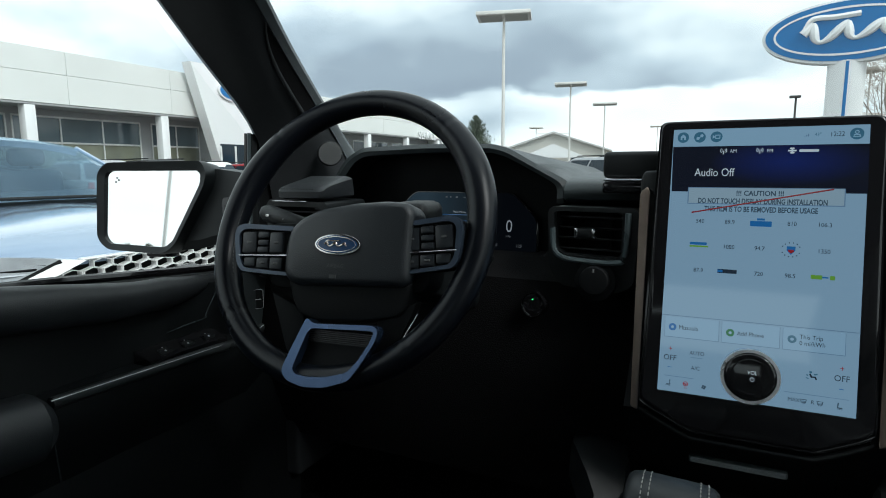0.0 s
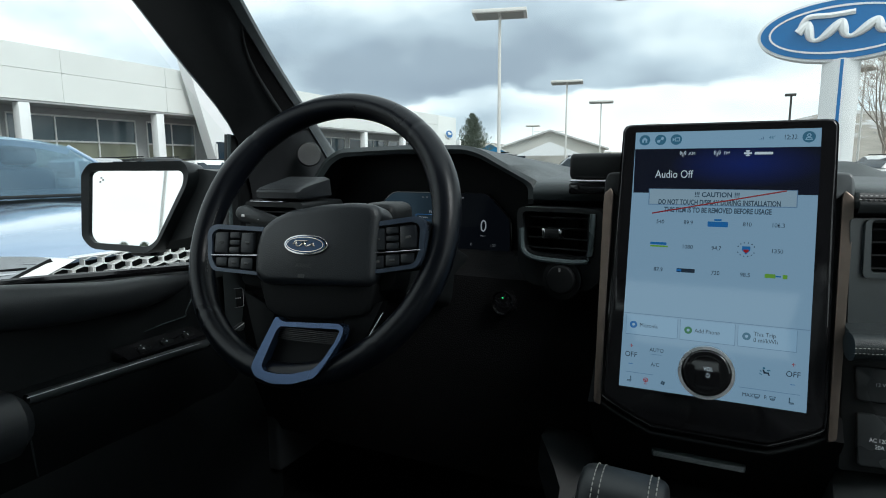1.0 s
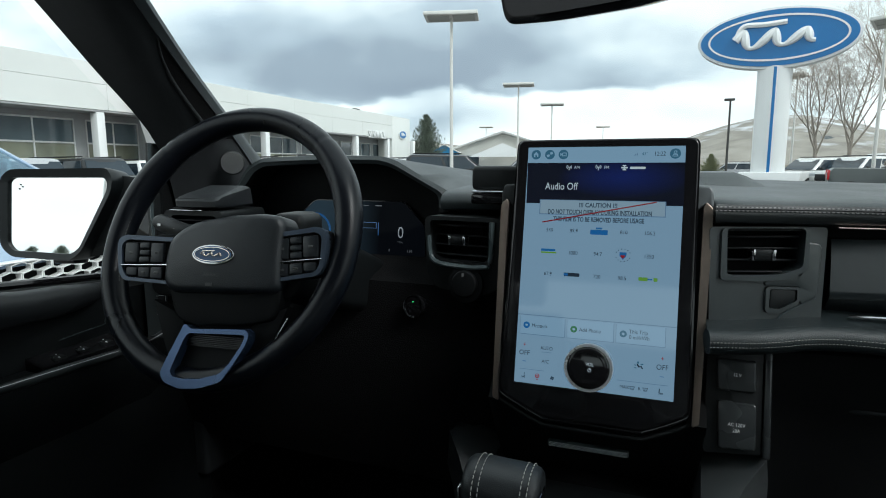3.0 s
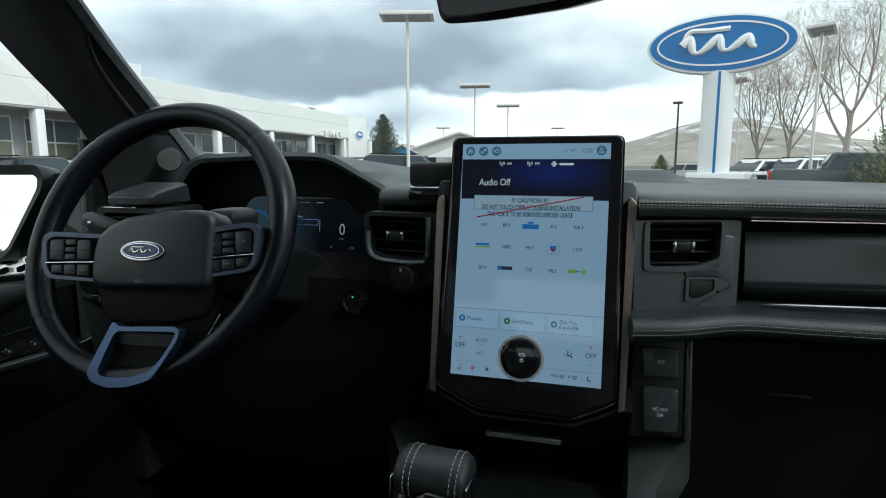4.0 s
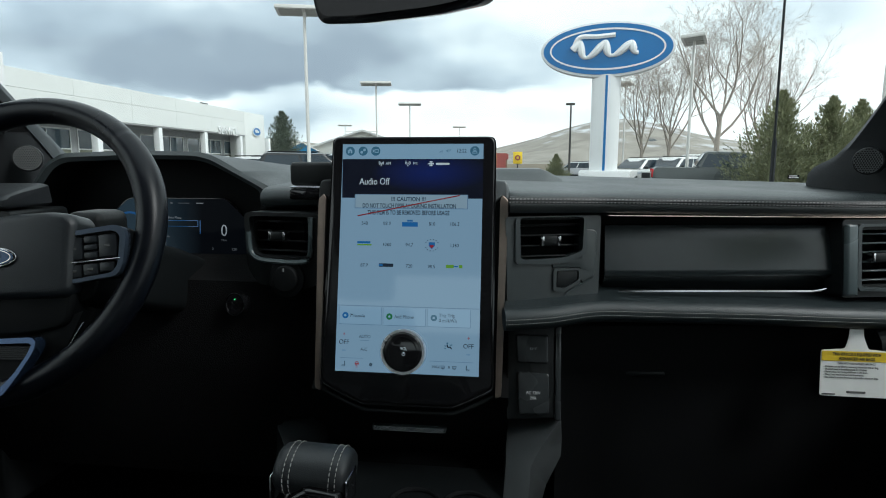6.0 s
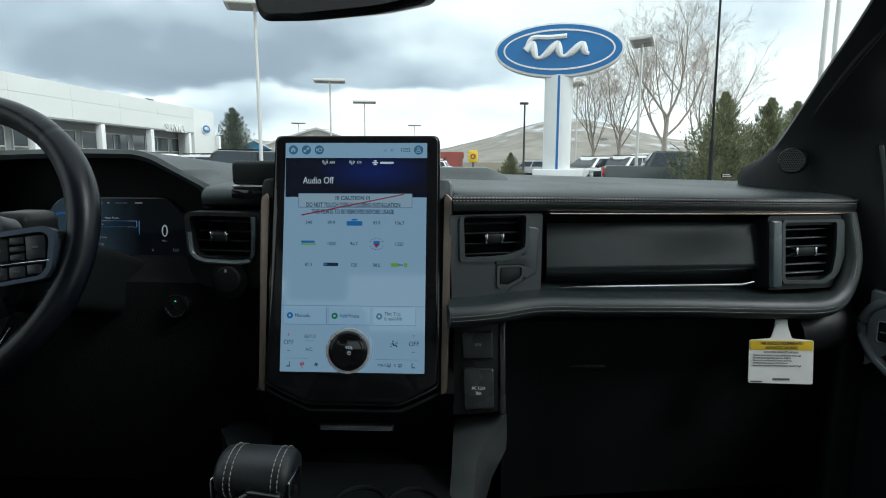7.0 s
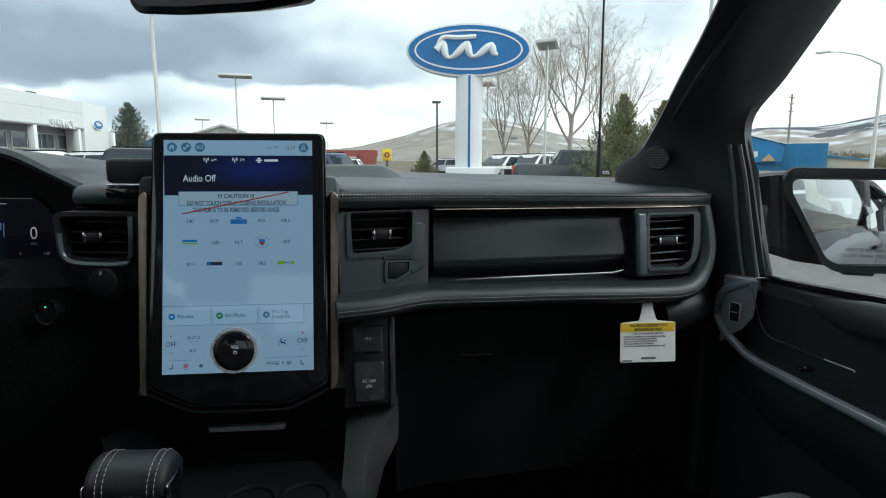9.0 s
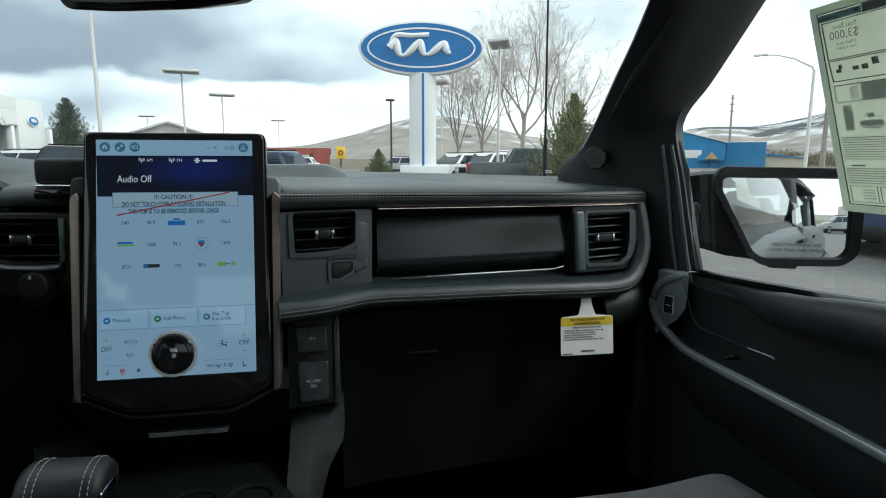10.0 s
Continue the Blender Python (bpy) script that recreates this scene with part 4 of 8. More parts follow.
def on_screen(px, py, lift=0.0):
    """Place on the lit area by the page's own 258 x 408 layout grid."""
    v = (py - S_TOP) / (S_BOT - S_TOP)
    a, b = 458 - 9.5 * v, 710 - 3 * v
    v += 0.034 * v * (1 - v)
    return Vector(((px - a) / (b - a) * 0.2108 - 0.1054, -lift, 0.1681 * (1 - 2 * v)))


E_MAIN = glow("page pale blue", (0.307, 0.505, 0.696), 0.316)
E_BAR = glow("status bar pale blue", (0.319, 0.545, 0.752), 0.316)
E_CARD = glow("card pale blue", (0.319, 0.535, 0.742), 0.325)
E_EDGE = glow("card edge blue", (0.172, 0.307, 0.480), 0.305)
E_FILM = glow("film strip grey", (0.361, 0.528, 0.660), 0.305)
E_INK = glow("page ink", (0.017, 0.034, 0.060), 0.311)
E_GREY = glow("page grey ink", (0.05, 0.10, 0.155), 0.311)
E_WHITE = glow("page white", (0.731, 0.864, 0.950), 0.334)
E_RED = glow("page red", (0.387, 0.019, 0.030), 0.311)
E_DRED = glow("film red line", (0.26, 0.008, 0.02), 0.311)
E_TEAL = glow("icon teal", (0.052, 0.192, 0.310), 0.311)
E_BLUE = glow("icon blue", (0.017, 0.173, 0.500), 0.311)
E_GREEN = glow("icon green", (0.017, 0.211, 0.070), 0.311)
E_LIME = glow("logo lime", (0.172, 0.432, 0.050), 0.311)


def patch(name, x0, x1, y0, y1, material, lift, parent=None, r=0.0, label=""):
    a, b, c, d = on_screen(x0, y1), on_screen(x1, y1), on_screen(x1, y0), on_screen(x0, y0)
    poly = [(p.x, p.z) for p in (a, b, c, d)]
    if r:
        poly = rounded(poly, r)
    return part(name, plate(poly, -lift, -lift + 0.0007, 0, SCR), material, parent or lit, label)


def say(body, x, y, h, material=E_INK, align="CENTER", squeeze=0.9, name="page_text", lift=0.0034):
    return writing(name, body, h / 408 * 0.3362 * 1.38, material, SCR @ Matrix.Translation(on_screen(x, y, lift)), lit, align, squeeze)


lit = part("lit_panel", plate([(p.x, p.z) for p in (on_screen(x, y) for x, y in ((458 - 9.5, 661), (707, 661), (710, 253), (458, 253)))], -0.0008, 0.001, 0, SCR), E_MAIN, tablet, "pale blue lit display")
patch("status_bar", 458, 710, 253, 279, E_BAR, 0.0016)
def header_glow():
    """Navy with a soft blue glow in its middle, as the page shows it."""
    m = glow("header navy glow", (0.003, 0.007, 0.03), 0.392)
    n, l = m.node_tree.nodes, m.node_tree.links
    tc, mp, gr, rp = (n.new("ShaderNode" + k) for k in ("TexCoord", "Mapping", "TexGradient", "ValToRGB"))
    gr.gradient_type = "SPHERICAL"
    mp.inputs["Location"].default_value, mp.inputs["Scale"].default_value = (-1.5, 0.0, -1.3), (2.4, 0.0, 2.0)
    l.new(tc.outputs["Generated"], mp.inputs[0])
    l.new(mp.outputs[0], gr.inputs[0])
    l.new(gr.outputs[0], rp.inputs[0])
    rp.color_ramp.elements[0].color, rp.color_ramp.elements[1].color = (0.0012, 0.0035, 0.014, 1), (0.003, 0.014, 0.125, 1)
    l.new(rp.outputs[0], n["Principled BSDF"].inputs["Emission Color"])
    return m


patch("header", 458, 710, 279.5, 348.5, header_glow(), 0.0016)
def icon_at(x, y):
    """Frame for small symbols; one unit is one step of the page's grid."""
    o = on_screen(x, y)
    k = 0.2108 / 252
    return SCR @ Matrix.Translation((o.x, 0, o.z)) @ Matrix.Diagonal((k, 1, k, 1))


def mark(name, poly, x, y, material, lift, parent):
    return part(name, plate(poly, -lift, -lift + 0.0005, 0, icon_at(x, y)), material, parent)


def ring_of(r, n=14, flat=1.0):
    return [(r * math.cos(k * math.tau / n), r * flat * math.sin(k * math.tau / n)) for k in range(n)]


round_icons = [part("round_icon", plate(ring_of(8.2, 28), -0.0024, -0.0016, 0, icon_at(x, 265.5)), E_TEAL, lit) for x in (472, 495.5, 518.5, 695)]
mark("icon_mark", [(-3.8, -4), (-1.2, -4), (-1.2, -0.5), (1.2, -0.5), (1.2, -4), (3.8, -4), (3.8, 1), (0, 4.6), (-3.8, 1)], 472, 265.5, E_BAR, 0.0029, round_icons[0])
for dx, dy in ((-2.6, -2.2), (2.8, 2.2)):
    mark("icon_mark", [(u + dx, w + dy) for u, w in ring_of(2.3)], 495.5, 265.5, E_BAR, 0.0029, round_icons[1])
mark("icon_mark", [(-2.6, -3.0), (-1.8, -3.4), (3.0, 2.6), (2.2, 3.2)], 495.5, 265.5, E_BAR, 0.0029, round_icons[1])
part("icon_mark", ring_plate([(-1.8, -3), (5.2, -3), (5.2, 3), (-1.8, 3)], [(-0.7, -1.9), (4.1, -1.9), (4.1, 1.9), (-0.7, 1.9)], -0.0029, -0.0024, icon_at(518.5, 265.5)), E_BAR, round_icons[2])
mark("icon_mark", [(-5.2, -2.6), (-2.4, -0.8), (-2.4, 0.8), (-5.2, 2.6)], 518.5, 265.5, E_BAR, 0.0029, round_icons[2])
part("icon_mark", ring_plate([(u, w + 2.2) for u, w in ring_of(2.7)], [(u, w + 2.2) for u, w in ring_of(1.6)], -0.0029, -0.0024, icon_at(695, 265.5)), E_BAR, round_icons[3])
part("icon_mark", ring_plate([(-4.6, -4.6), (4.6, -4.6), (3.4, -0.9), (-3.4, -0.9)], [(-3.2, -3.6), (3.2, -3.6), (2.6, -1.9), (-2.6, -1.9)], -0.0029, -0.0024, icon_at(695, 265.5)), E_BAR, round_icons[3])
say("12:22", 672, 266, 7.2, squeeze=0.82)
say("43°", 649, 266, 5, E_TEAL)
for k in range(3):
    patch("signal_icon", 632 + 2.4 * k, 633.4 + 2.4 * k, 267.4 - 1.5 * k, 268, E_EDGE, 0.0024)
say("AM", 542, 288, 5.4, E_WHITE)
say("FM", 590, 288, 5.4, E_WHITE)
for x in (529, 577):
    ae = mark("aerial_icon", [(-0.7, -4.2), (0.7, -4.2), (0.5, 1.5), (-0.5, 1.5)], x, 288, E_WHITE, 0.0026, lit)
    for r in (2.2, 4.2):
        for side in (0, math.pi):
            arc_o = [((r + 0.45) * math.cos(side + a), 1.6 + (r + 0.45) * math.sin(side + a)) for a in [radians(-48 + 24 * k) for k in range(5)]]
            arc_i = [((r - 0.45) * math.cos(side + a), 1.6 + (r - 0.45) * math.sin(side + a)) for a in [radians(48 - 24 * k) for k in range(5)]]
            mark("aerial_wave", arc_o + arc_i, x, 288, E_WHITE, 0.0026, ae)
for x0, x1, y0, y1 in ((613, 623.5, 286.8, 289.0), (615.5, 621, 283.6, 285.4), (615.5, 621, 290.2, 292.0), (617.3, 619.3, 283.6, 292)):
    patch("source_logo", x0, x1, y0, y1, E_WHITE, 0.0026, None, 0.0006)
patch("source_name", 627, 651, 286.3, 289.9, E_WHITE, 0.0026, None, 0.001, "plain white bar for a service name")
say("Audio Off", 490, 320, 12.6, E_WHITE, "LEFT", 0.78)
patch("film_edge", 481.5, 684.5, 342, 367.5, E_EDGE, 0.0025)
patch("film_strip", 483, 683, 343, 366, E_FILM, 0.0032, None, 0, "leftover protective film strip")
say("!!! CAUTION !!!", 579, 351, 7.5, E_GREY, lift=0.0042)
say("DO NOT TOUCH DISPLAY DURING INSTALLATION", 580, 363, 8, E_GREY, squeeze=0.66, lift=0.0042)
say("THIS FILM IS TO BE REMOVED BEFORE USAGE", 579, 375, 8, E_GREY, squeeze=0.66, lift=0.0042)
a, b = on_screen(488, 381, 0.0046), on_screen(670, 343.5, 0.0046)
part("film_line", tube(bmesh.new(), [SCR @ a, SCR @ b], 0.0010, 6), E_DRED, lit, "dark red diagonal line")
for row, y in ((("540", "89.9", None, "810", "106.3"), 394), ((None, "1080", "94.7", None, "1350"), 431.5), (("87.9", None, "720", "98.5", None), 469)):
    for body, x in zip(row, (500.5, 541, 581.5, 621.5, 661.5)):
        if body:
            say(body, x, y, 6.4)
patch("station_logo", 568, 596, 391, 399, E_BLUE, 0.0026, None, 0.001, "plain blue bar for a station logo")
patch("station_logo", 577, 587, 387, 390, E_BLUE, 0.0026)
patch("station_logo", 487, 511, 426, 430, E_BLUE, 0.0026, None, 0.001)
patch("station_logo", 487, 513, 431, 433.5, E_LIME, 0.0026)
patch("station_logo", 527, 553, 465, 471, E_INK, 0.0026, None, 0.001)
patch("station_logo", 527, 534, 466, 470, E_BLUE, 0.003)
for x, w in ((650, 3), (657, 4), (673, 3)):
    patch("station_logo", x - w, x + w, 465, 471, E_LIME, 0.0026, None, 0.001)
patch("station_logo", 660, 668, 467, 469, E_BLUE, 0.0026)
o = on_screen(621.5, 431)
shield = part("station_logo", plate([(-0.0045, 0.004), (0.0045, 0.004), (0.0045, -0.001), (0, -0.006), (-0.0045, -0.001)], -0.0028, -0.002, 0, SCR @ Matrix.Translation((o.x, 0, o.z))), E_BLUE, lit, "small blue and red shield logo")
part("logo_stripe", plate([(-0.003, 0.0), (0.003, 0.0), (0.003, -0.002), (0, -0.0045), (-0.003, -0.002)], -0.0034, -0.0028, 0, SCR @ Matrix.Translation((o.x, 0, o.z))), E_RED, shield)
for k in range(14):
    if k not in (0, 7):
        a = k * math.tau / 14
        part("logo_dot", disc(0.0007, -0.0028, -0.002, 8, 0, SCR @ Matrix.Translation((o.x + 0.0098 * math.cos(a), 0, o.z + 0.0085 * math.sin(a)))), E_INK, shield)
patch("divider", 452, 708, 541, 542.2, E_EDGE, 0.0024)
for x0, x1, icon, lines in ((456.5, 532, E_BLUE, ("Missoula",)), (536.5, 611.5, E_GREEN, ("Add Phone",)), (616, 691, E_TEAL, ("This Trip", "0 mi/kWh"))):
    patch("card_edge", x0 - 0.6, x1 + 0.8, 544, 575.8, E_EDGE, 0.0022)
    card = patch("card", x0, x1, 544, 574.8, E_CARD, 0.0029)
    o = on_screen(x0 + 11, 559.5)
    ic = part("round_icon", disc(0.0046, -0.0037, -0.003, 20, 0, SCR @ Matrix.Translation((o.x, 0, o.z))), icon, lit)
    part("icon_mark", disc(0.0018, -0.0042, -0.0037, 10, 0, SCR @ Matrix.Translation((o.x, 0, o.z))), E_CARD, ic)
    for k, body in enumerate(lines):
        say(body, x0 + 20, 559.5 if len(lines) == 1 else 555 + 9 * k, 6.4, E_INK, "LEFT", 0.88, lift=0.0040)
for x in (465.5, 688.5):
    say("+", x, 594, 8, E_RED)
    say("OFF", x, 608, 8.5)
    say("–", x, 622, 9, E_BLUE)
say("AUTO", 503.5, 597, 6)
say("A/C", 502, 620, 6)
patch("divider", 458, 500, 636, 636.8, E_EDGE, 0.0024)
patch("divider", 620, 698, 636, 636.8, E_EDGE, 0.0024)
patch("underline", 495, 511, 603.5, 604.3, E_EDGE, 0.0024)
say("MAX", 632, 646.5, 5.5)
say("R", 655, 646.5, 5.5)
def seat_icon(x, y, c, s):
    ic = mark("seat_icon", [(s * 1.6, 4.2), (s * 3.2, 4.2), (s * 2.2, -1.8), (-s * 2.6, -2.0), (-s * 2.6, -3.4), (s * 3.2, -3.4), (s * 3.6, -2)], x, y, c, 0.0026, lit)
    mark("icon_line", [(-s * 3.4, -4.6), (s * 3.6, -4.6), (s * 3.6, -4.1), (-s * 3.4, -4.1)], x, y, c, 0.0026, ic)


def ring_icon(x, y, c, r, flat=1.0):
    return part("climate_icon", ring_plate(ring_of(r, 18, flat), ring_of(r - 1.0, 18, flat * (r - 1.0 / flat) / max(r - 1.0, 0.1) if flat < 1 else 1.0), -0.003, -0.002, icon_at(x, y)), c, lit)


seat_icon(464, 647, E_GREY, 1)
seat_icon(688, 646.5, E_GREY, -1)
wi = ring_icon(489, 646, E_RED, 3.6)
mark("icon_bar", [(-3.2, -0.6), (3.2, -0.6), (3.2, 0.6), (-3.2, 0.6)], 489, 646, E_RED, 0.0026, wi)
mark("icon_bar", [(-0.6, -3.2), (0.6, -3.2), (0.6, 0), (-0.6, 0)], 489, 646, E_RED, 0.0026, wi)
mark("icon_line", [(-1.8, -6.6), (1.8, -6.6), (1.8, -5.6), (-1.8, -5.6)], 489, 646, E_RED, 0.0026, lit)
for k in range(4):
    a = math.tau * k / 4 + 0.4
    mark("fan_blade", [(1.9 * math.cos(a) + u, 1.9 * math.sin(a) + w) for u, w in ring_of(1.5, 10)], 514.5, 647, E_GREY, 0.0026, lit)
for x in (644, 664):
    dm = part("demist_icon", ring_plate([(-4.0, 2.6), (4.0, 2.6), (2.8, -2.4), (-2.8, -2.4)], [(-3.0, 1.8), (3.0, 1.8), (2.1, -1.6), (-2.1, -1.6)], -0.003, -0.002, icon_at(x, 646.5)), E_GREY, lit)
    for k in (-1.4, 0, 1.4):
        mark("demist_wave", [(k - 0.3, -3.6), (k + 0.3, -3.6), (k + 0.3, 0.6), (k - 0.3, 0.6)], x, 646.5, E_GREY, 0.0033, dm)
# airflow figure: a head, a body and two arrows
fig = mark("airflow_icon", [(u - 1.5, w + 4.0) for u, w in ring_of(1.7, 12)], 653, 608, E_TEAL, 0.0026, lit)
mark("airflow_body", [(-3.4, 1.6), (-1.4, 2.0), (0.4, -1.6), (4.6, -1.2), (6.4, -5.4), (4.8, -6.0), (3.4, -3.2), (-1.2, -3.6)], 653, 608, E_INK, 0.0026, fig)
for pts in ([(-7, 0.6), (-4.0, 0.2), (-4.2, -1.4), (-6.0, -1.2)], [(2.2, 1.8), (6.6, 2.6), (7.0, 1.0), (3.0, 0.2)], [(-7, -3.2), (-3.4, -4.6), (-3.8, -6.0), (-6.4, -4.8)]):
    mark("airflow_arrow", pts, 653, 608, E_TEAL, 0.0026, fig)
o = on_screen(575, 620)
MKN = SCR @ Matrix.Translation((o.x, 0, o.z))
KNURL = mat("knurled bright metal", (0.78, 0.79, 0.81), 0.30, metal=0.85, scale=500, bump=0.6, bump_scale=900)
vol = part("volume_knob", disc(0.0282, -0.019, 0.0, 56, 0.004, MKN), GLOSS, tablet, "gloss black volume knob with knurled chrome ring")
part("knurled_ring", hoop(0.0318, 0.0282, -0.0175, 0.0, 72, MKN), KNURL, vol, "knurled chrome ring")
writing("knob_text", "VOL", 0.0068, E_WHITE, MKN @ pose(0.002, -0.0196, 0.005), vol, squeeze=0.8)
part("power_icon", hoop(0.0024, 0.0019, -0.0196, -0.019, 18, MKN @ pose(0.002, 0, -0.0025)), E_WHITE, vol)
part("power_tick", box(0.0017, 0.0023, -0.0198, -0.019, -0.0022, 0.0007, 0, 1, MKN), E_WHITE, vol)
part("knob_dish", hoop(0.0215, 0.0200, -0.0198, -0.0186, 48, MKN), GLOSS, vol, "polished rim of the knob's dish")

# ---- centre stack below the screen, console and shifter ----
stack = thing("centre_stack", (0.03, 0.1, 0.8), "black centre stack below the screen with power sockets", "centre stack")
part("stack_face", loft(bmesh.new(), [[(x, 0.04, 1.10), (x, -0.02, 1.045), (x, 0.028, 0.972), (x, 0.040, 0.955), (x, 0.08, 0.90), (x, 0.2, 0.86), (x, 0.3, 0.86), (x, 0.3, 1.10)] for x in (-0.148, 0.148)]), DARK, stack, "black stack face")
bm = box(-0.065, 0.052, 0.018, 0.04, 0.9655, 0.9735, 0.001, 1)
strip_part = part("mesh_strip", bm, GREY, stack, "thin silver mesh strip")
bm = bmesh.new()
for i in range(56):
    for j in range(4):
        x, z = -0.065 + 0.002 * i + 0.001 * (j % 2) + 0.003, 0.9665 + 0.0019 * j
        bm.faces.new([bm.verts.new((x + 0.00085 * math.cos(a), 0.0176, z + 0.00085 * math.sin(a))) for a in (0.8, 2.4, 3.9, 5.5)])
part("mesh_wires", bm, SATIN, strip_part, "bright woven mesh", kind="stuff")
MP = pose(0.186, 0.004, 1.07, -15, 0, 0)
panel = part("socket_panel", plate(rounded([(-0.040, -0.064), (0.0285, -0.0585), (0.0285, 0.078), (-0.040, 0.078)], 0.004), 0.0, 0.05, 0.002, MP), PLASTIC, stack, "black socket panel")
part("panel_edge", box(0.0295, 0.0385, -0.004, 0.05, -0.062, 0.076, 0.003, 3, MP), FLAP, stack, "rounded dark edge of the panel")
door12 = part("socket_door", plate(rounded([(-0.0262, 0.0196), (0.0200, 0.0198), (0.0196, 0.0620), (-0.0290, 0.0612)], 0.005), -0.006, 0.004, 0.0035, MP), FLAP, panel, "satin dark flap of the 12 volt socket")
writing("socket_text", "12 V", 0.0064, WHITEINK, MP @ pose(-0.003, -0.0066, 0.041), door12, squeeze=0.85)
door120 = part("socket_door", plate(rounded([(-0.0228, -0.0555), (0.0212, -0.0532), (0.0212, 0.0064), (-0.0258, 0.0066)], 0.005), -0.006, 0.004, 0.0035, MP), FLAP, panel, "satin dark flap of the mains socket")
writing("socket_text", "AC 120V", 0.0064, WHITEINK, MP @ pose(-0.002, -0.0066, -0.023), door120, squeeze=0.85)
writing("socket_text", "20A", 0.0064, WHITEINK, MP @ pose(-0.002, -0.0066, -0.0305), door120, squeeze=0.85)
for s, lab, dy, dz in ((1, "satin graphite console side brace", 0.0, 0.0), (-1, "", 0.02, -0.042)):
    rows = [((0.147, 0.012, 0.976), (0.223, 0.0, 1.005), (0.229, 0.03, 0.991)), ((0.146, -0.012, 0.962), (0.196, -0.03, 0.976), (0.229, 0.012, 0.968)),
            ((0.146, -0.03, 0.948), (0.181, -0.05, 0.956), (0.227, 0.0, 0.949)), ((0.144, -0.06, 0.92), (0.178, -0.085, 0.931), (0.205, -0.03, 0.92)),
            ((0.141, -0.08, 0.888), (0.175, -0.11, 0.904), (0.192, -0.05, 0.88)), ((0.141, -0.12, 0.74), (0.173, -0.15, 0.74), (0.185, -0.09, 0.74))]
    bm = loft(bmesh.new(), [[(s * a[0], a[1] + dy, a[2] + dz), (s * b[0], b[1] + dy, b[2] + dz), (s * c[0], c[1] + dy, c[2] + dz), (s * c[0], 0.14 + dy, c[2] + dz), (s * a[0], 0.14 + dy, a[2] + dz)] for a, b, c in rows])
    # Shade on the left brace is painted in with black plastic.
    part("side_brace", bm, BRACE if s > 0 else PLASTIC, stack, lab)

console = thing("centre_console", (0, -0.4, 0.7), "black centre console with cup holders", "console")
part("console_body", box(-0.17, 0.17, -1.0, 0.2, 0.62, 0.90, 0.02, 3), DARK, console)
part("console_deck", box(-0.15, 0.15, -0.6, 0.02, 0.896, 0.912, 0.006, 2), PLASTIC, console)
for x in (0.02, 0.095):
    part("cup_ring", tube(bmesh.new(), [(x + 0.035 * math.cos(a), -0.09 + 0.035 * math.sin(a), 0.914) for a in [math.tau * k / 28 for k in range(29)]], 0.004, 8), DARK, console, "black cup holder ring")
part("console_lid", box(-0.155, 0.155, -1.0, -0.62, 0.90, 1.0, 0.03, 4), LEATHER, console, "black leather armrest lid")

shifter = thing("gear_shifter", (-0.09, -0.2, 0.91), "leather-wrapped gear shifter with pale stitching and chrome sides", "gear shifter")
MG = pose(-0.074, -0.212, 1.026, 0, 2, 0) @ Matrix.Diagonal((0.72, 0.9, 0.9, 1))
grip = part("grip", lathe_x([(-0.063, 0.008), (-0.0625, 0.018), (-0.060, 0.0245), (-0.054, 0.0288), (-0.044, 0.0305), (-0.02, 0.031), (0.02, 0.031), (0.042, 0.0305), (0.052, 0.0285), (0.058, 0.0245), (0.0605, 0.018), (0.061, 0.008)], 32), LEATHER, shifter, "black leather grip", MG @ Matrix.Diagonal((1, 1.25, 1, 1)))
for x in (-0.040, -0.030, 0.034, 0.044):
    ring = [MG @ Vector((x, 0.0315 * 1.25 * math.cos(a), 0.0315 * math.sin(a))) for a in [radians(-20 + 250 * i / 40) for i in range(41)]]
    part("stitching", stitches(ring, 0.006, 0.0042, 0.0007), STITCH, grip, "pale stitching", kind="stuff")
part("chrome_cheek", box(0.0575, 0.0625, -0.034, 0.012, -0.036, 0.006, 0.0024, 3, MG), CHROME, shifter, "chrome side cheek")
part("chrome_cheek", box(-0.0645, -0.0605, -0.034, 0.012, -0.036, 0.004, 0.0019, 3, MG), CHROME, shifter)
part("front_tongue", plate(rounded([(-0.05, -0.055), (0.06, -0.055), (0.054, -0.004), (0.0, 0.0), (-0.036, -0.022)], 0.008), -0.050, -0.02, 0.006, MG), GLOSS, shifter, "gloss black front button")
part("stem", tube(bmesh.new(), [(-0.07, -0.2, 0.90), (-0.072, -0.205, 0.96), (-0.074, -0.21, 1.01)], [0.045, 0.03, 0.026], 12), DARK, shifter)

# hanging airbag card
card = thing("warning_card", (0.66, 0.05, 1.04), "white and yellow warning card hung from the ledge", "hang tag")
MT = pose(0.6575, 0.062, 1.0800, -6, 0, 0)
sheet = part("sheet", plate(rounded([(-0.049, -0.040), (0.050, -0.041), (0.049, 0.028), (0.016, 0.031), (0.009, 0.05), (0.008, 0.066), (-0.010, 0.066), (-0.011, 0.05), (-0.016, 0.031), (-0.049, 0.028)], 0.003, 3), -0.0008, 0.0008, 0, MT), PAPER, card, "white card")
part("yellow_band", plate(rect(-0.048, 0.048, 0.0125, 0.0272), -0.0014, -0.0008, 0, MT), YELLOW, sheet, "yellow heading band")
writing("card_text", "THIS VEHICLE IS EQUIPPED WITH", 0.0062, INK, MT @ pose(0, -0.0018, 0.0228), sheet, squeeze=0.72)
writing("card_text", "ADVANCED AIR BAGS", 0.0062, INK, MT @ pose(0, -0.0018, 0.0162), sheet, squeeze=0.8)
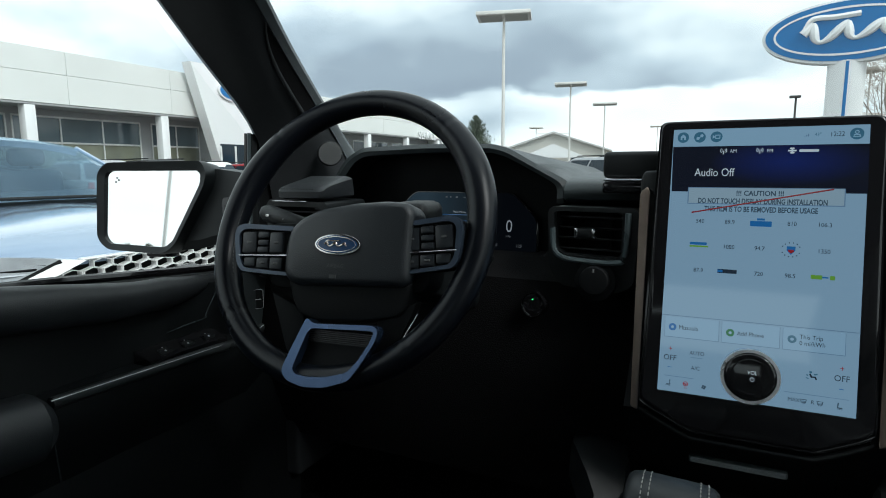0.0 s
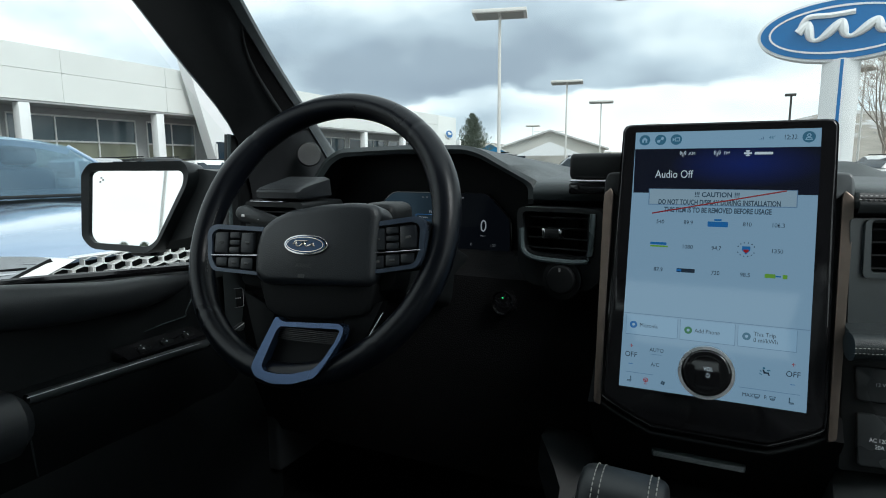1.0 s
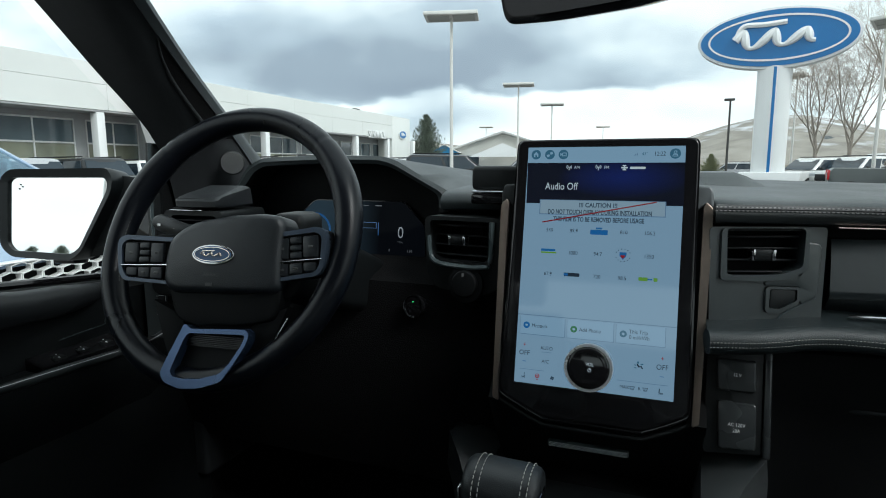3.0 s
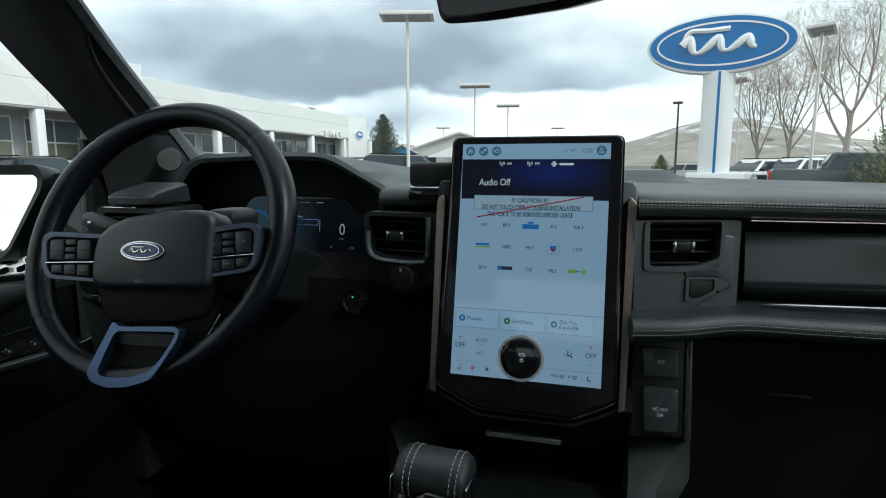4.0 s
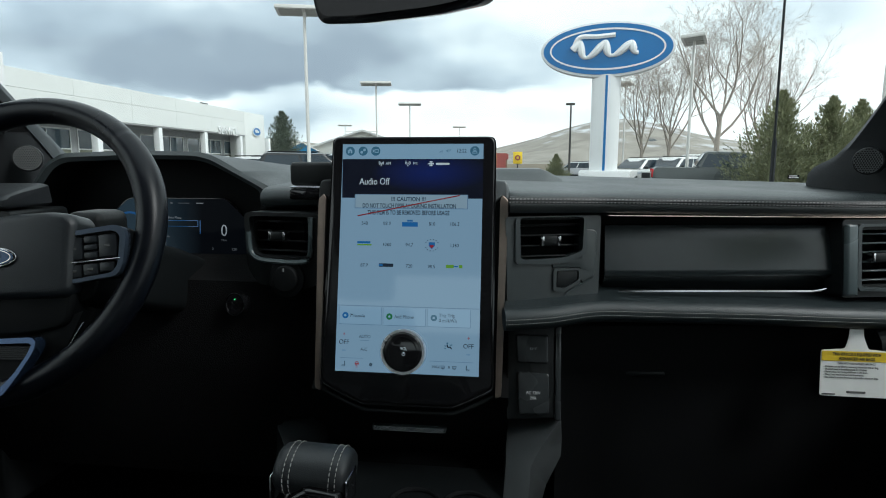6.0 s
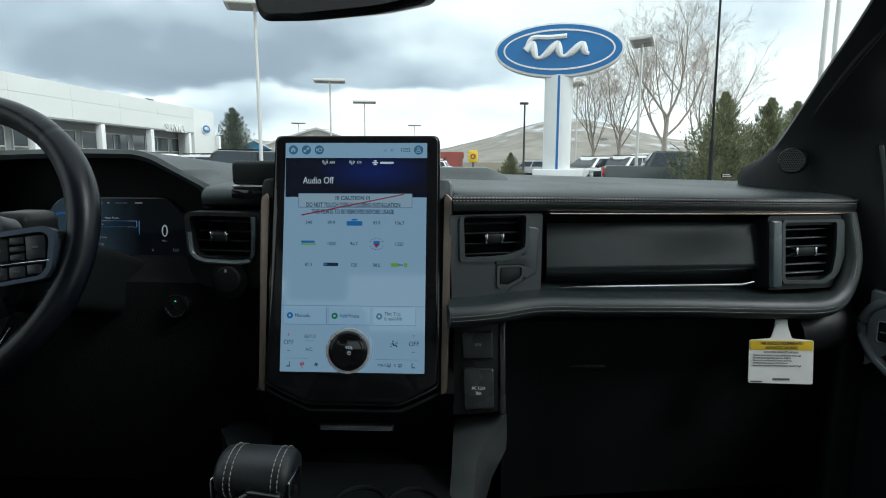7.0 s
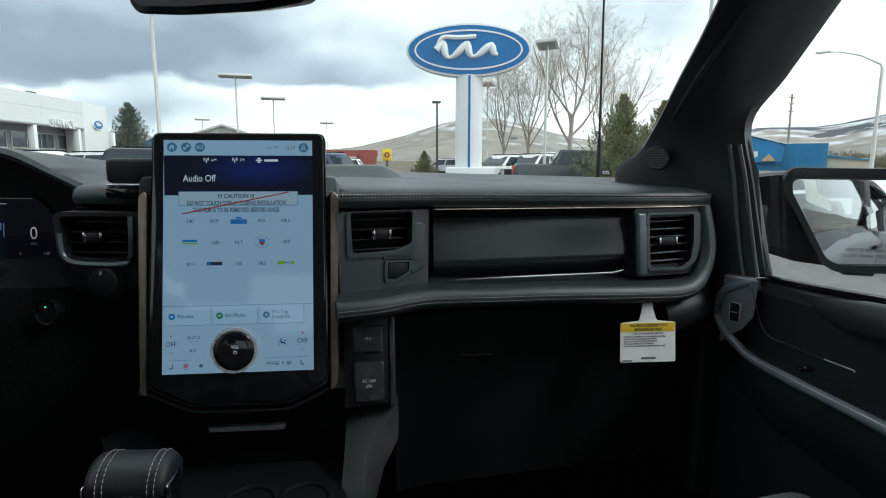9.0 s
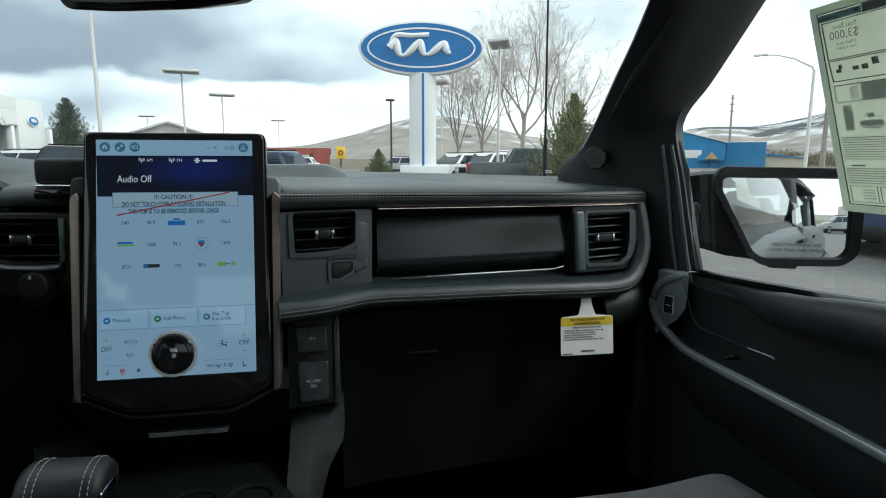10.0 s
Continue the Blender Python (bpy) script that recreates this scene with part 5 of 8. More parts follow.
writing("card_text", "EVEN WITH ADVANCED AIR BAGS", 0.0042, INK, MT @ pose(0, -0.0014, 0.0090), sheet, squeeze=0.8)
for k, body in enumerate(("- Children can be killed or seriously injured by the air bag.", "- The back seat is the safest place for children.", "- Never put a rear facing child seat in the front.", "- Always use seat belts and child restraints.", "- See owner's manual for more information about air bags.")):
    writing("card_text", body, 0.0040, INK, MT @ pose(-0.045, -0.0014, 0.0040 - 0.0040 * k), sheet, "LEFT", squeeze=0.80)
part("text_bar", box(-0.012, 0.014, -0.0014, -0.0008, -0.035, -0.032, 0, 1, MT), GREYINK, sheet)
part("text_bar", box(-0.046, -0.028, -0.0014, -0.0008, -0.0385, -0.0365, 0, 1, MT), GREYINK, sheet)

# ---- windscreen pillars, glass, roof and shell of the cab ----
LEFT_WS = [(-0.802, 0.40, 1.34), (-0.793, 0.28, 1.43), (-0.748, 0.068, 1.57), (-0.685, -0.135, 1.70), (-0.645, -0.30, 1.80), (-0.62, -0.45, 1.86)]
LEFT_WIN = [(-0.885, 0.16, 1.22), (-0.865, 0.09, 1.42), (-0.860, -0.06, 1.57), (-0.856, -0.20, 1.70), (-0.852, -0.31, 1.80), (-0.85, -0.42, 1.88)]
RIGHT_WS = [(0.80, 0.40, 1.14), (0.740, 0.435, 1.340), (0.744, 0.34, 1.397), (0.740, 0.262, 1.441), (0.714, 0.115, 1.525), (0.694, 0.0, 1.59), (0.64, -0.26, 1.745), (0.61, -0.46, 1.86)]
RIGHT_WIN = [(0.890, 0.072, 1.12), (0.886, 0.098, 1.19), (0.872, 0.130, 1.34), (0.857, 0.143, 1.450), (0.854, 0.058, 1.521), (0.851, -0.04, 1.605), (0.845, -0.23, 1.77), (0.84, -0.36, 1.87)]
BULGE_L = [0.05, 0.045, 0.04, 0.04, 0.04, 0.04]
BULGE_R = [0.03, 0.03, 0.035, 0.04, 0.045, 0.045, 0.04, 0.04]


def pillar(name, ws, win, s, label):
    p = thing(name, ws[0], label, "pillar trim", kind="structure")
    rings = []
    for a, b, k in zip(ws, win, BULGE_L if s < 0 else BULGE_R):
        a, b = Vector(a), Vector(b)
        mid = a.lerp(b, 0.5)
        inward = Vector((-s * 0.85, -0.5, -0.1)).normalized()
        ring = [a + Vector((s * 0.05, 0.03, 0.0)), a, a + inward * 0.012 + (b - a) * 0.06]
        for t in (0.25, 0.45, 0.65, 0.85):
            ring.append(a.lerp(b, t) + inward * (k * math.sin(math.pi * t) ** 1.35))
        ring += [b, b + Vector((s * 0.04, 0.04, 0.0))]
        rings.append(ring)
    fine = [smooth_path([r[i] for r in rings], 5) for i in range(len(rings[0]))]
    part("trim", loft(bmesh.new(), [[f[j] for f in fine] for j in range(len(fine[0]))]), PILLARM if s < 0 else PILLARSHADE, p, "black moulded pillar trim")
    return p, fine


pil_l, fl = pillar("pillar_left", LEFT_WS, LEFT_WIN, -1, "black windscreen pillar trim with grab handle and tweeter")
pil_r, fr_ = pillar("pillar_right", RIGHT_WS, RIGHT_WIN, 1, "black windscreen pillar trim with grab handle and tweeter")
for pil, f, s in ((pil_l, fl, -1), (pil_r, fr_, 1)):
    if s < 0:
        lift = Vector((0.85, -0.5, -0.1)) * 0.004
        edge = []
        for j in range(len(f[0])):
            p1, p2, p3 = (Vector(f[i][j]) for i in (1, 2, 3))
            e = p2.lerp(p3, 0.60)
            edge.append([p1 + lift * 0.6, p2 + lift, e + lift, e - lift * 0.5, p2 - lift, p1 - lift * 0.4])
        # Light on the windscreen side of the trim, painted in as grey.
        part("lit_edge_panel", loft(bmesh.new(), edge), PILLARG, pil, "windscreen edge panel, light painted in as grey")
        # grab handle moulded into trim: recess shade painted as black patch, raised curved lip
        outer_edge, inner_edge = [], []
        for k in range(17):
            q = 5.6 + 5.6 * k / 16
            j, u = int(q), q - int(q)
            at = lambda i_: Vector(f[i_][j]).lerp(Vector(f[i_][j + 1]), u)
            straight = at(2).lerp(at(3), 0.68)
            outer_edge.append(straight + lift * 0.5)
            inner_edge.append(straight.lerp(at(4), 0.92 * (1 - (k / 16) ** 3.2) + 0.01) + lift * 0.5)
        part("recess_shade", loft(bmesh.new(), [[p, q_, q_ - lift, p - lift] for p, q_ in zip(outer_edge, inner_edge)]), CARPET, pil, "black patch for the grab recess's shade")
        lip = smooth_path([p + lift * 0.5 for p in inner_edge], 2)
        part("grab_handle", tube(bmesh.new(), lip, [0.0042 - 0.0032 * (k / (len(lip) - 1)) ** 2 for k in range(len(lip))], 8), PILLARM, pil, "black grab handle lip")
    else:
        ins = Vector((-0.85, -0.5, -0.1))
        lip = []
        for k in range(15):
            q = 16.2 + 9.0 * k / 14
            j, u = int(q), q - int(q)
            at = lambda i_: Vector(f[i_][j]).lerp(Vector(f[i_][j + 1]), u)
            lip.append(at(3).lerp(at(4), 0.15 + 0.75 * (k / 14) ** 1.6) + ins * 0.001)
        part("grab_handle", tube(bmesh.new(), smooth_path(lip, 2), [0.0012 + 0.0035 * math.sin(math.pi * min(1, (k + 1) / 29)) for k in range(29)], 8), PILLARSHADE, pil, "black grab handle lip")
        for w, mt in ((0.25, PILLARG), (0.75, PILLARG)):
            part("door_seal", tube(bmesh.new(), [Vector(f[7][j]).lerp(Vector(f[6][j]), w) + Vector((-0.004, -0.004, 0)) for j in range(2, 14)], 0.0036, 6), mt, pil, "grey seal strip")


def tweeter(c, s, pil):
    m = look(c, (0.0, -0.75, 1.40)) @ pose(0, 0, 0, 90)
    m = m @ pose(0, 0, 0)
    r = part("tweeter", disc(0.0245 if s < 0 else 0.0225, 0.0, 0.03, 36, 0.003, m), PLASTIC, pil, "round tweeter in the pillar base")
    bm = bmesh.new()
    q = 0.0036
    for i in range(-9, 10):
        for j in range(-11, 12):
            x, z = q * (i + 0.5 * (j % 2)), q * 0.87 * j
            if x * x + z * z < (0.0205 if s < 0 else 0.0192) ** 2:
                bm2 = [bm.verts.new((x + 0.00135 * math.cos(k * math.tau / 6), -0.0012, z + 0.00135 * math.sin(k * math.tau / 6))) for k in range(6)]
                bm.faces.new(bm2)
    part("grille_holes", bm, DARK, r, kind="stuff", m=m)
    part("grille_disc", disc(0.0218 if s < 0 else 0.0202, -0.0008, 0.002, 36, 0, m), MESHM if s < 0 else MESHSHADE, r, "perforated tweeter grille")


tweeter((-0.747, 0.163, 1.391), -1, pil_l)
tweeter((0.731, 0.218, 1.386), 1, pil_r)

screen_glass = bmesh.new()
base = [(-0.84, 0.34, 1.335), (-0.6, 0.53, 1.335), (-0.3, 0.64, 1.34), (0, 0.67, 1.34), (0.3, 0.64, 1.34), (0.6, 0.56, 1.335), (0.83, 0.44, 1.335)]
top = [(-0.74, -0.50, 1.86), (-0.5, -0.46, 1.87), (-0.25, -0.43, 1.88), (0, -0.42, 1.885), (0.25, -0.43, 1.88), (0.5, -0.45, 1.87), (0.74, -0.48, 1.86)]
loft(screen_glass, [[Vector(a).lerp(Vector(b), k / 6) + Vector((0, 0.05, 0.05)) * math.sin(math.pi * k / 6) for a, b in zip(base, top)] for k in range(7)], False, False)
ws = part("windscreen", screen_glass, GLASS)
tagged(ws, "clear curved windscreen glass", "windscreen", kind="structure")
ws.visible_shadow = False

ceil = part("ceiling", loft(bmesh.new(), [[(x, y, z - 0.06 * (x / 0.8) ** 2 + dz) for x in (-0.85, -0.6, -0.3, 0, 0.3, 0.6, 0.85)] + [(x, y, z + 0.05) for x in (0.85, -0.85)] for y, z, dz in ((-0.43, 1.885, 0), (-0.9, 1.92, 0), (-1.6, 1.87, 0), (-2.15, 1.74, 0))]), FABRIC)
tagged(ceil, "charcoal cloth headliner", "ceiling", kind="structure")
tagged(part("floor", box(-0.92, 0.92, -2.25, 0.5, 0.55, 0.60, 0.01), CARPET), "black carpeted cab floor", "floor", kind="structure")
back = part("wall_back", box(-0.9, 0.9, -2.3, -2.22, 0.55, 1.42, 0.02), FABRIC)
tagged(back, "charcoal cab back wall", "wall", kind="structure")
tagged(part("wall_front", box(-0.80, 0.80, 0.50, 0.55, 0.55, 1.30, 0.01), CARPET), "black carpeted firewall", "wall", kind="structure")
for s in (-1, 1):
    a = part("wall_kick", box(s * 0.92 - 0.03, s * 0.92 + 0.03, 0.10, 0.70, 0.55, 1.11, 0.01), CARPET)
    tagged(a, "black kick panel beside the footwell", "wall", kind="structure")
    a = part("pillar_side", box(s * 0.86 - 0.04, s * 0.86 + 0.04, -1.32, -1.18, 1.15, 1.9, 0.02), FABRIC)
    tagged(a, "charcoal middle pillar trim", "pillar trim", kind="structure")
    a = part("pillar_rear", box(s * 0.84 - 0.05, s * 0.84 + 0.05, -2.2, -2.02, 1.15, 1.60, 0.03), FABRIC)
    tagged(a, "charcoal rear pillar trim", "pillar trim", kind="structure")


# ---- doors ----
def cab_door(s):
    side = "left" if s < 0 else "right"
    d = thing("door_1" if s < 0 else "door_2", (s * 0.9, -0.5, 0.6), "black trimmed front door with padded top and armrest", "door", kind="structure")
    X = lambda x: s * x
    wall = loft(bmesh.new(), [[(X(0.90), y, zt), (X(0.872), y, zt - 0.02), (X(0.872), y, 1.02), (X(0.862), y, 0.99), (X(0.862), y, 0.62), (X(0.95), y, 0.62), (X(0.95), y, zt - 0.08), (X(0.93), y, zt - 0.03)]
                              for y, zt in ((0.17, 1.165), (0.10, 1.172), (0.0, 1.175), (-0.2, 1.192), (-0.35, 1.205), (-0.7, 1.225), (-1.2, 1.24))])
    # The right door takes the paler plastic that carries painted light.
    part("inner_panel", wall, PLASTIC if s < 0 else DOORLIT, d, "black door panel")
    cap = smooth_path([(X(0.892), 0.02, 1.160), (X(0.884), -0.05, 1.159), (X(0.868), -0.12, 1.163), (X(0.855), -0.20, 1.173), (X(0.847), -0.34, 1.190), (X(0.845), -0.6, 1.205), (X(0.845), -1.15, 1.215)], 6)
    if s < 0:
        cap = [p - Vector((0, 0, 0.011 * math.exp(-((p.y + 0.27) / 0.14) ** 2))) for p in cap]
    part("top_cap", tube(bmesh.new(), cap, [0.006 + 0.016 * min(1.0, k / 14) for k in range(18)] + [0.022 + 0.004 * min(1.0, k / 6) for k in range(len(cap) - 18)], 14, 1.2), LEATHER, d, "padded leather door top")
    part("sill_seal", tube(bmesh.new(), smooth_path([(X(0.888), 0.15, 1.172), (X(0.888), 0.0, 1.180), (X(0.888), -0.2, 1.197), (X(0.888), -0.35, 1.210), (X(0.888), -0.7, 1.228), (X(0.888), -1.2, 1.243)], 4), 0.007, 8), GLOSS, d, "black rubber window seal")
    arm = loft(bmesh.new(), [[(X(0.875), y, zt + 0.0), (X(0.875 - w), y, zt), (X(0.872 - w), y, zt - 0.012), (X(0.868 - w * 0.8), y, zt - 0.06), (X(0.88), y, zt - 0.16)] for y, zt, w in ((0.10, 1.05, 0.02), (0.02, 1.052, 0.045), (-0.10, 1.056, 0.06), (-0.30, 1.060, 0.068), (-0.9, 1.07, 0.075))])
    part("armrest_shelf", arm, PLASTIC if s < 0 else DOORLIT, d, "black armrest shelf")
    elbow = smooth_path([(X(0.835), -0.40, 1.035) if s > 0 else (X(0.815), -0.375, 1.040), (X(0.81), -0.48, 1.048), (X(0.80), -0.65, 1.055), (X(0.795), -0.95, 1.06)], 4)
    part("elbow_pad", tube(bmesh.new(), elbow, [0.03] + [0.045] * (len(elbow) - 1), 14), LEATHER, d, "padded leather elbow rest")
    off = 0.0 if s > 0 else -0.045
    Q = lambda pts: [(X(x), y + off * (y > -0.05), z) for x, y, z in pts]
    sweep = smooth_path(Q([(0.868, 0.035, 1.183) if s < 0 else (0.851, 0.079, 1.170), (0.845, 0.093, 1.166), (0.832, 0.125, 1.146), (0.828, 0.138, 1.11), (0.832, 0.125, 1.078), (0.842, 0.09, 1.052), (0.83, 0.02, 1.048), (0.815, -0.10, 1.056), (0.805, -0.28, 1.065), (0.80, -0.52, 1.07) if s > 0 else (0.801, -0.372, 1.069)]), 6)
    part("corner_sweep", tube(bmesh.new(), sweep, [0.0035 + 0.0045 * min(1.0, k / 8) for k in range(len(sweep))], 12), FLAP if s < 0 else CORNERLIT, d, "satin black sweep round the corner")
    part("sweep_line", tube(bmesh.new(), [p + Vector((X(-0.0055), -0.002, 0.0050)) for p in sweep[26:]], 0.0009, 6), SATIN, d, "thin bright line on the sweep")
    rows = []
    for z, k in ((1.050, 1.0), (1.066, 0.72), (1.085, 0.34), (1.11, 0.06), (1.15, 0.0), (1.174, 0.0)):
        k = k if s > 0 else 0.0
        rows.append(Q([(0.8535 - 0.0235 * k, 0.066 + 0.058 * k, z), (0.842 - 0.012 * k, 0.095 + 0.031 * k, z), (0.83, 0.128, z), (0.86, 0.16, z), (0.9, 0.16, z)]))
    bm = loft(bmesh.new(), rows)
    part("corner_panel", bm, PANELM if s < 0 else CORNERLIT, d, "black corner panel")
    ml = pose(0.8395, 0.100, 1.1125, 0, 0, -68) @ Matrix.Diagonal((1.4, 1, 0.95, 1)) if s > 0 else pose(-0.845, 0.048, 1.112, 0, 0, 50) @ Matrix.Diagonal((1.35, 1, 1.05, 1))
    lk = part("lock_switch", plate(rect(-0.007, 0.007, -0.0175, 0.0175, 0.003), -0.0035, 0.01, 0.0015, ml), PLASTIC, d, "black lock switch with chrome ring")
    part("switch_ring", ring_plate(rect(-0.0074, 0.0074, -0.0181, 0.0181, 0.004), rect(-0.0068, 0.0068, -0.0175, 0.0175, 0.003), -0.0045, 0.0, ml), SATIN, lk)
    part("switch_mark", box(-0.004, 0.004, -0.0044, -0.003, -0.001, 0.0, 0, 1, ml), WHITEINK, lk)
    edge = Q([(0.866, 0.032, 1.176), (0.869, 0.02, 1.15), (0.871, -0.01, 1.105)]) + [(X(0.868), -0.06, 1.098), (X(0.86), -0.11, 1.098), (X(0.855), -0.155, 1.096)]
    if s > 0:
        edge = [(0.869, 0.062, 1.181), (0.858, 0.074, 1.179), (0.850, 0.077, 1.170), (0.852, 0.068, 1.14), (0.8616, 0.0455, 1.088), (0.866, -0.02, 1.085), (0.862, -0.09, 1.088), (0.856, -0.155, 1.094)]
    part("pull_edge", tube(bmesh.new(), smooth_path(edge, 5), 0.0008, 6), GREY, d, "thin satin edge of the pull pocket")
    if s > 0:
        # Two glints on the pocket edge, painted as paler satin pieces.
        part("pull_edge_top", tube(bmesh.new(), smooth_path([(0.866, 0.066, 1.1808), (0.857, 0.0745, 1.1795), (0.8497, 0.0775, 1.170), (0.8502, 0.0755, 1.162)], 4), 0.0010, 6), SATIN, d, "glint painted on the pocket edge's top")
        part("pull_edge_tip", tube(bmesh.new(), [(0.862, -0.088, 1.0885), (0.8565, -0.148, 1.0940), (0.8560, -0.151, 1.0925)], 0.0011, 6), SATIN, d, "glint painted on the pocket edge's tip")
    if s > 0:
        tip = part("door_release", box(-0.012, 0.012, -0.005, 0.005, 0, 0.006, 0.002, 2, pose(0.845, -0.075, 1.066)), GLOSS, d, "gloss black release lever")
        part("release_edge", box(-0.003, 0.003, -0.004, -0.001, 0.004, 0.0075, 0.0005, 1, pose(0.842, -0.075, 1.066)), CHROME, tip)
    if s < 0:
        # Light along the panel's edge, painted in as a paler thin tube.
        part("panel_edge", tube(bmesh.new(), [(-0.801, -0.374, 1.066), (-0.800, -0.373, 1.014), (-0.803, -0.368, 0.96)], 0.0012, 6), FLAP, d, "lower door panel edge, light painted in paler")
    bank = s > 0 or part("switch_bank", loft(bmesh.new(), [[(X(0.868), y, 1.078), (X(0.83), y, 1.066), (X(0.83), y, 1.056), (X(0.868), y, 1.056)] for y in (-0.05, -0.205)]), GLOSS, d, "gloss black window switch bank")
    for k in range(3 if s < 0 else 0):
        y = -0.166 + 0.044 * k
        sw = part("window_switch", box(-0.010, 0.010, -0.011, 0.011, 0, 0.0075, 0.0025, 2, pose(X(0.848), y, 1.066, 0, 0, 0)), PLASTIC, bank)
        part("switch_tip", box(-0.002, 0.002, -0.010, -0.0085, 0.006, 0.0090, 0.0005, 1, pose(X(0.846), y, 1.066)), CHROME, sw, "bright switch tip")
        # Sparkles on each switch, painted as small white discs.
        for e in (-0.008, 0.008):
            part("switch_glint", disc(0.0016, -0.001, 0.003, 10, 0.0005, pose(X(0.848 + e), y + 0.4 * e, 1.0735, -60)), WHITEINK, sw)
    g = bmesh.new()
    loft(g, [[(X(0.905), 0.17, 1.16), (X(0.90), -0.20, 1.18), (X(0.90), -1.2, 1.20)], [(X(0.893), 0.10, 1.42), (X(0.885), -0.2, 1.50), (X(0.885), -1.2, 1.52)], [(X(0.862), -0.42, 1.88), (X(0.855), -0.5, 1.89), (X(0.85), -1.2, 1.89)]], False, False)
    pane = part("pane", g, GLASS if s < 0 else DUSTY, d, "clear side window" if s < 0 else "dusty side window")
    pane.visible_shadow = False
    if s < 0:
        frame_pts = [(X(0.89), 0.09, 1.18), (X(0.88), 0.085, 1.37), (X(0.875), 0.085, 1.43)]
    else:
        frame_pts = [(0.889, 0.082, 1.176), (0.885, 0.108, 1.24), (0.880, 0.132, 1.36), (0.870, 0.150, 1.42)]
    part("window_channel", tube(bmesh.new(), [Vector(p) + Vector((X(0.01), 0.034 if s > 0 else 0.012, 0)) for p in frame_pts], 0.014, 8), PLASTIC, d, "black window channel")
    part("channel_strip", tube(bmesh.new(), [Vector(p) + Vector((X(-0.006), 0.040 if s > 0 else -0.012, 0)) for p in frame_pts[:3]], 0.0035, 6), GREY, d, "grey channel strip")
    if s > 0:
        part("sail_panel", loft(bmesh.new(), [[Vector(p) + Vector((-0.004 + e, 0.012, 0)) for p in frame_pts] + [Vector((0.885 + e, 0.26, 1.46)), Vector((0.89 + e, 0.26, 1.17))] for e in (0.0, 0.012)]), DARK, d, "black panel ahead of the side window")
        part("door_seal", tube(bmesh.new(), [Vector(p) + Vector((-0.012, 0.070, 0)) for p in frame_pts[:3]], 0.005, 6), PLASTIC, d, "soft black door seal")
    else:
        part("sail_panel", loft(bmesh.new(), [[(-0.888 - e, 0.092, 1.16), (-0.882 - e, 0.088, 1.40), (-0.878 - e, 0.27, 1.44), (-0.888 - e, 0.27, 1.16)] for e in (0.0, 0.012)]), DARK, d, "black panel ahead of the side window")
    # outer skin
    part("outer_skin", loft(bmesh.new(), [[(X(0.955), y, zt), (X(1.0), y, zt - 0.08), (X(1.01), y, 0.9), (X(0.99), y, 0.55), (X(0.952), y, 0.55), (X(0.952), y, zt - 0.01)] for y, zt in ((0.28, 1.11), (0.05, 1.12), (-0.4, 1.16), (-1.25, 1.19))]), BODYGREY, d, "grey painted door skin")


BODYGREY = mat("metallic grey body paint", (0.12, 0.13, 0.138), 0.38, metal=0.2, coat=0.1, vary=0.04, scale=3)
cab_door(-1)
cab_door(1)


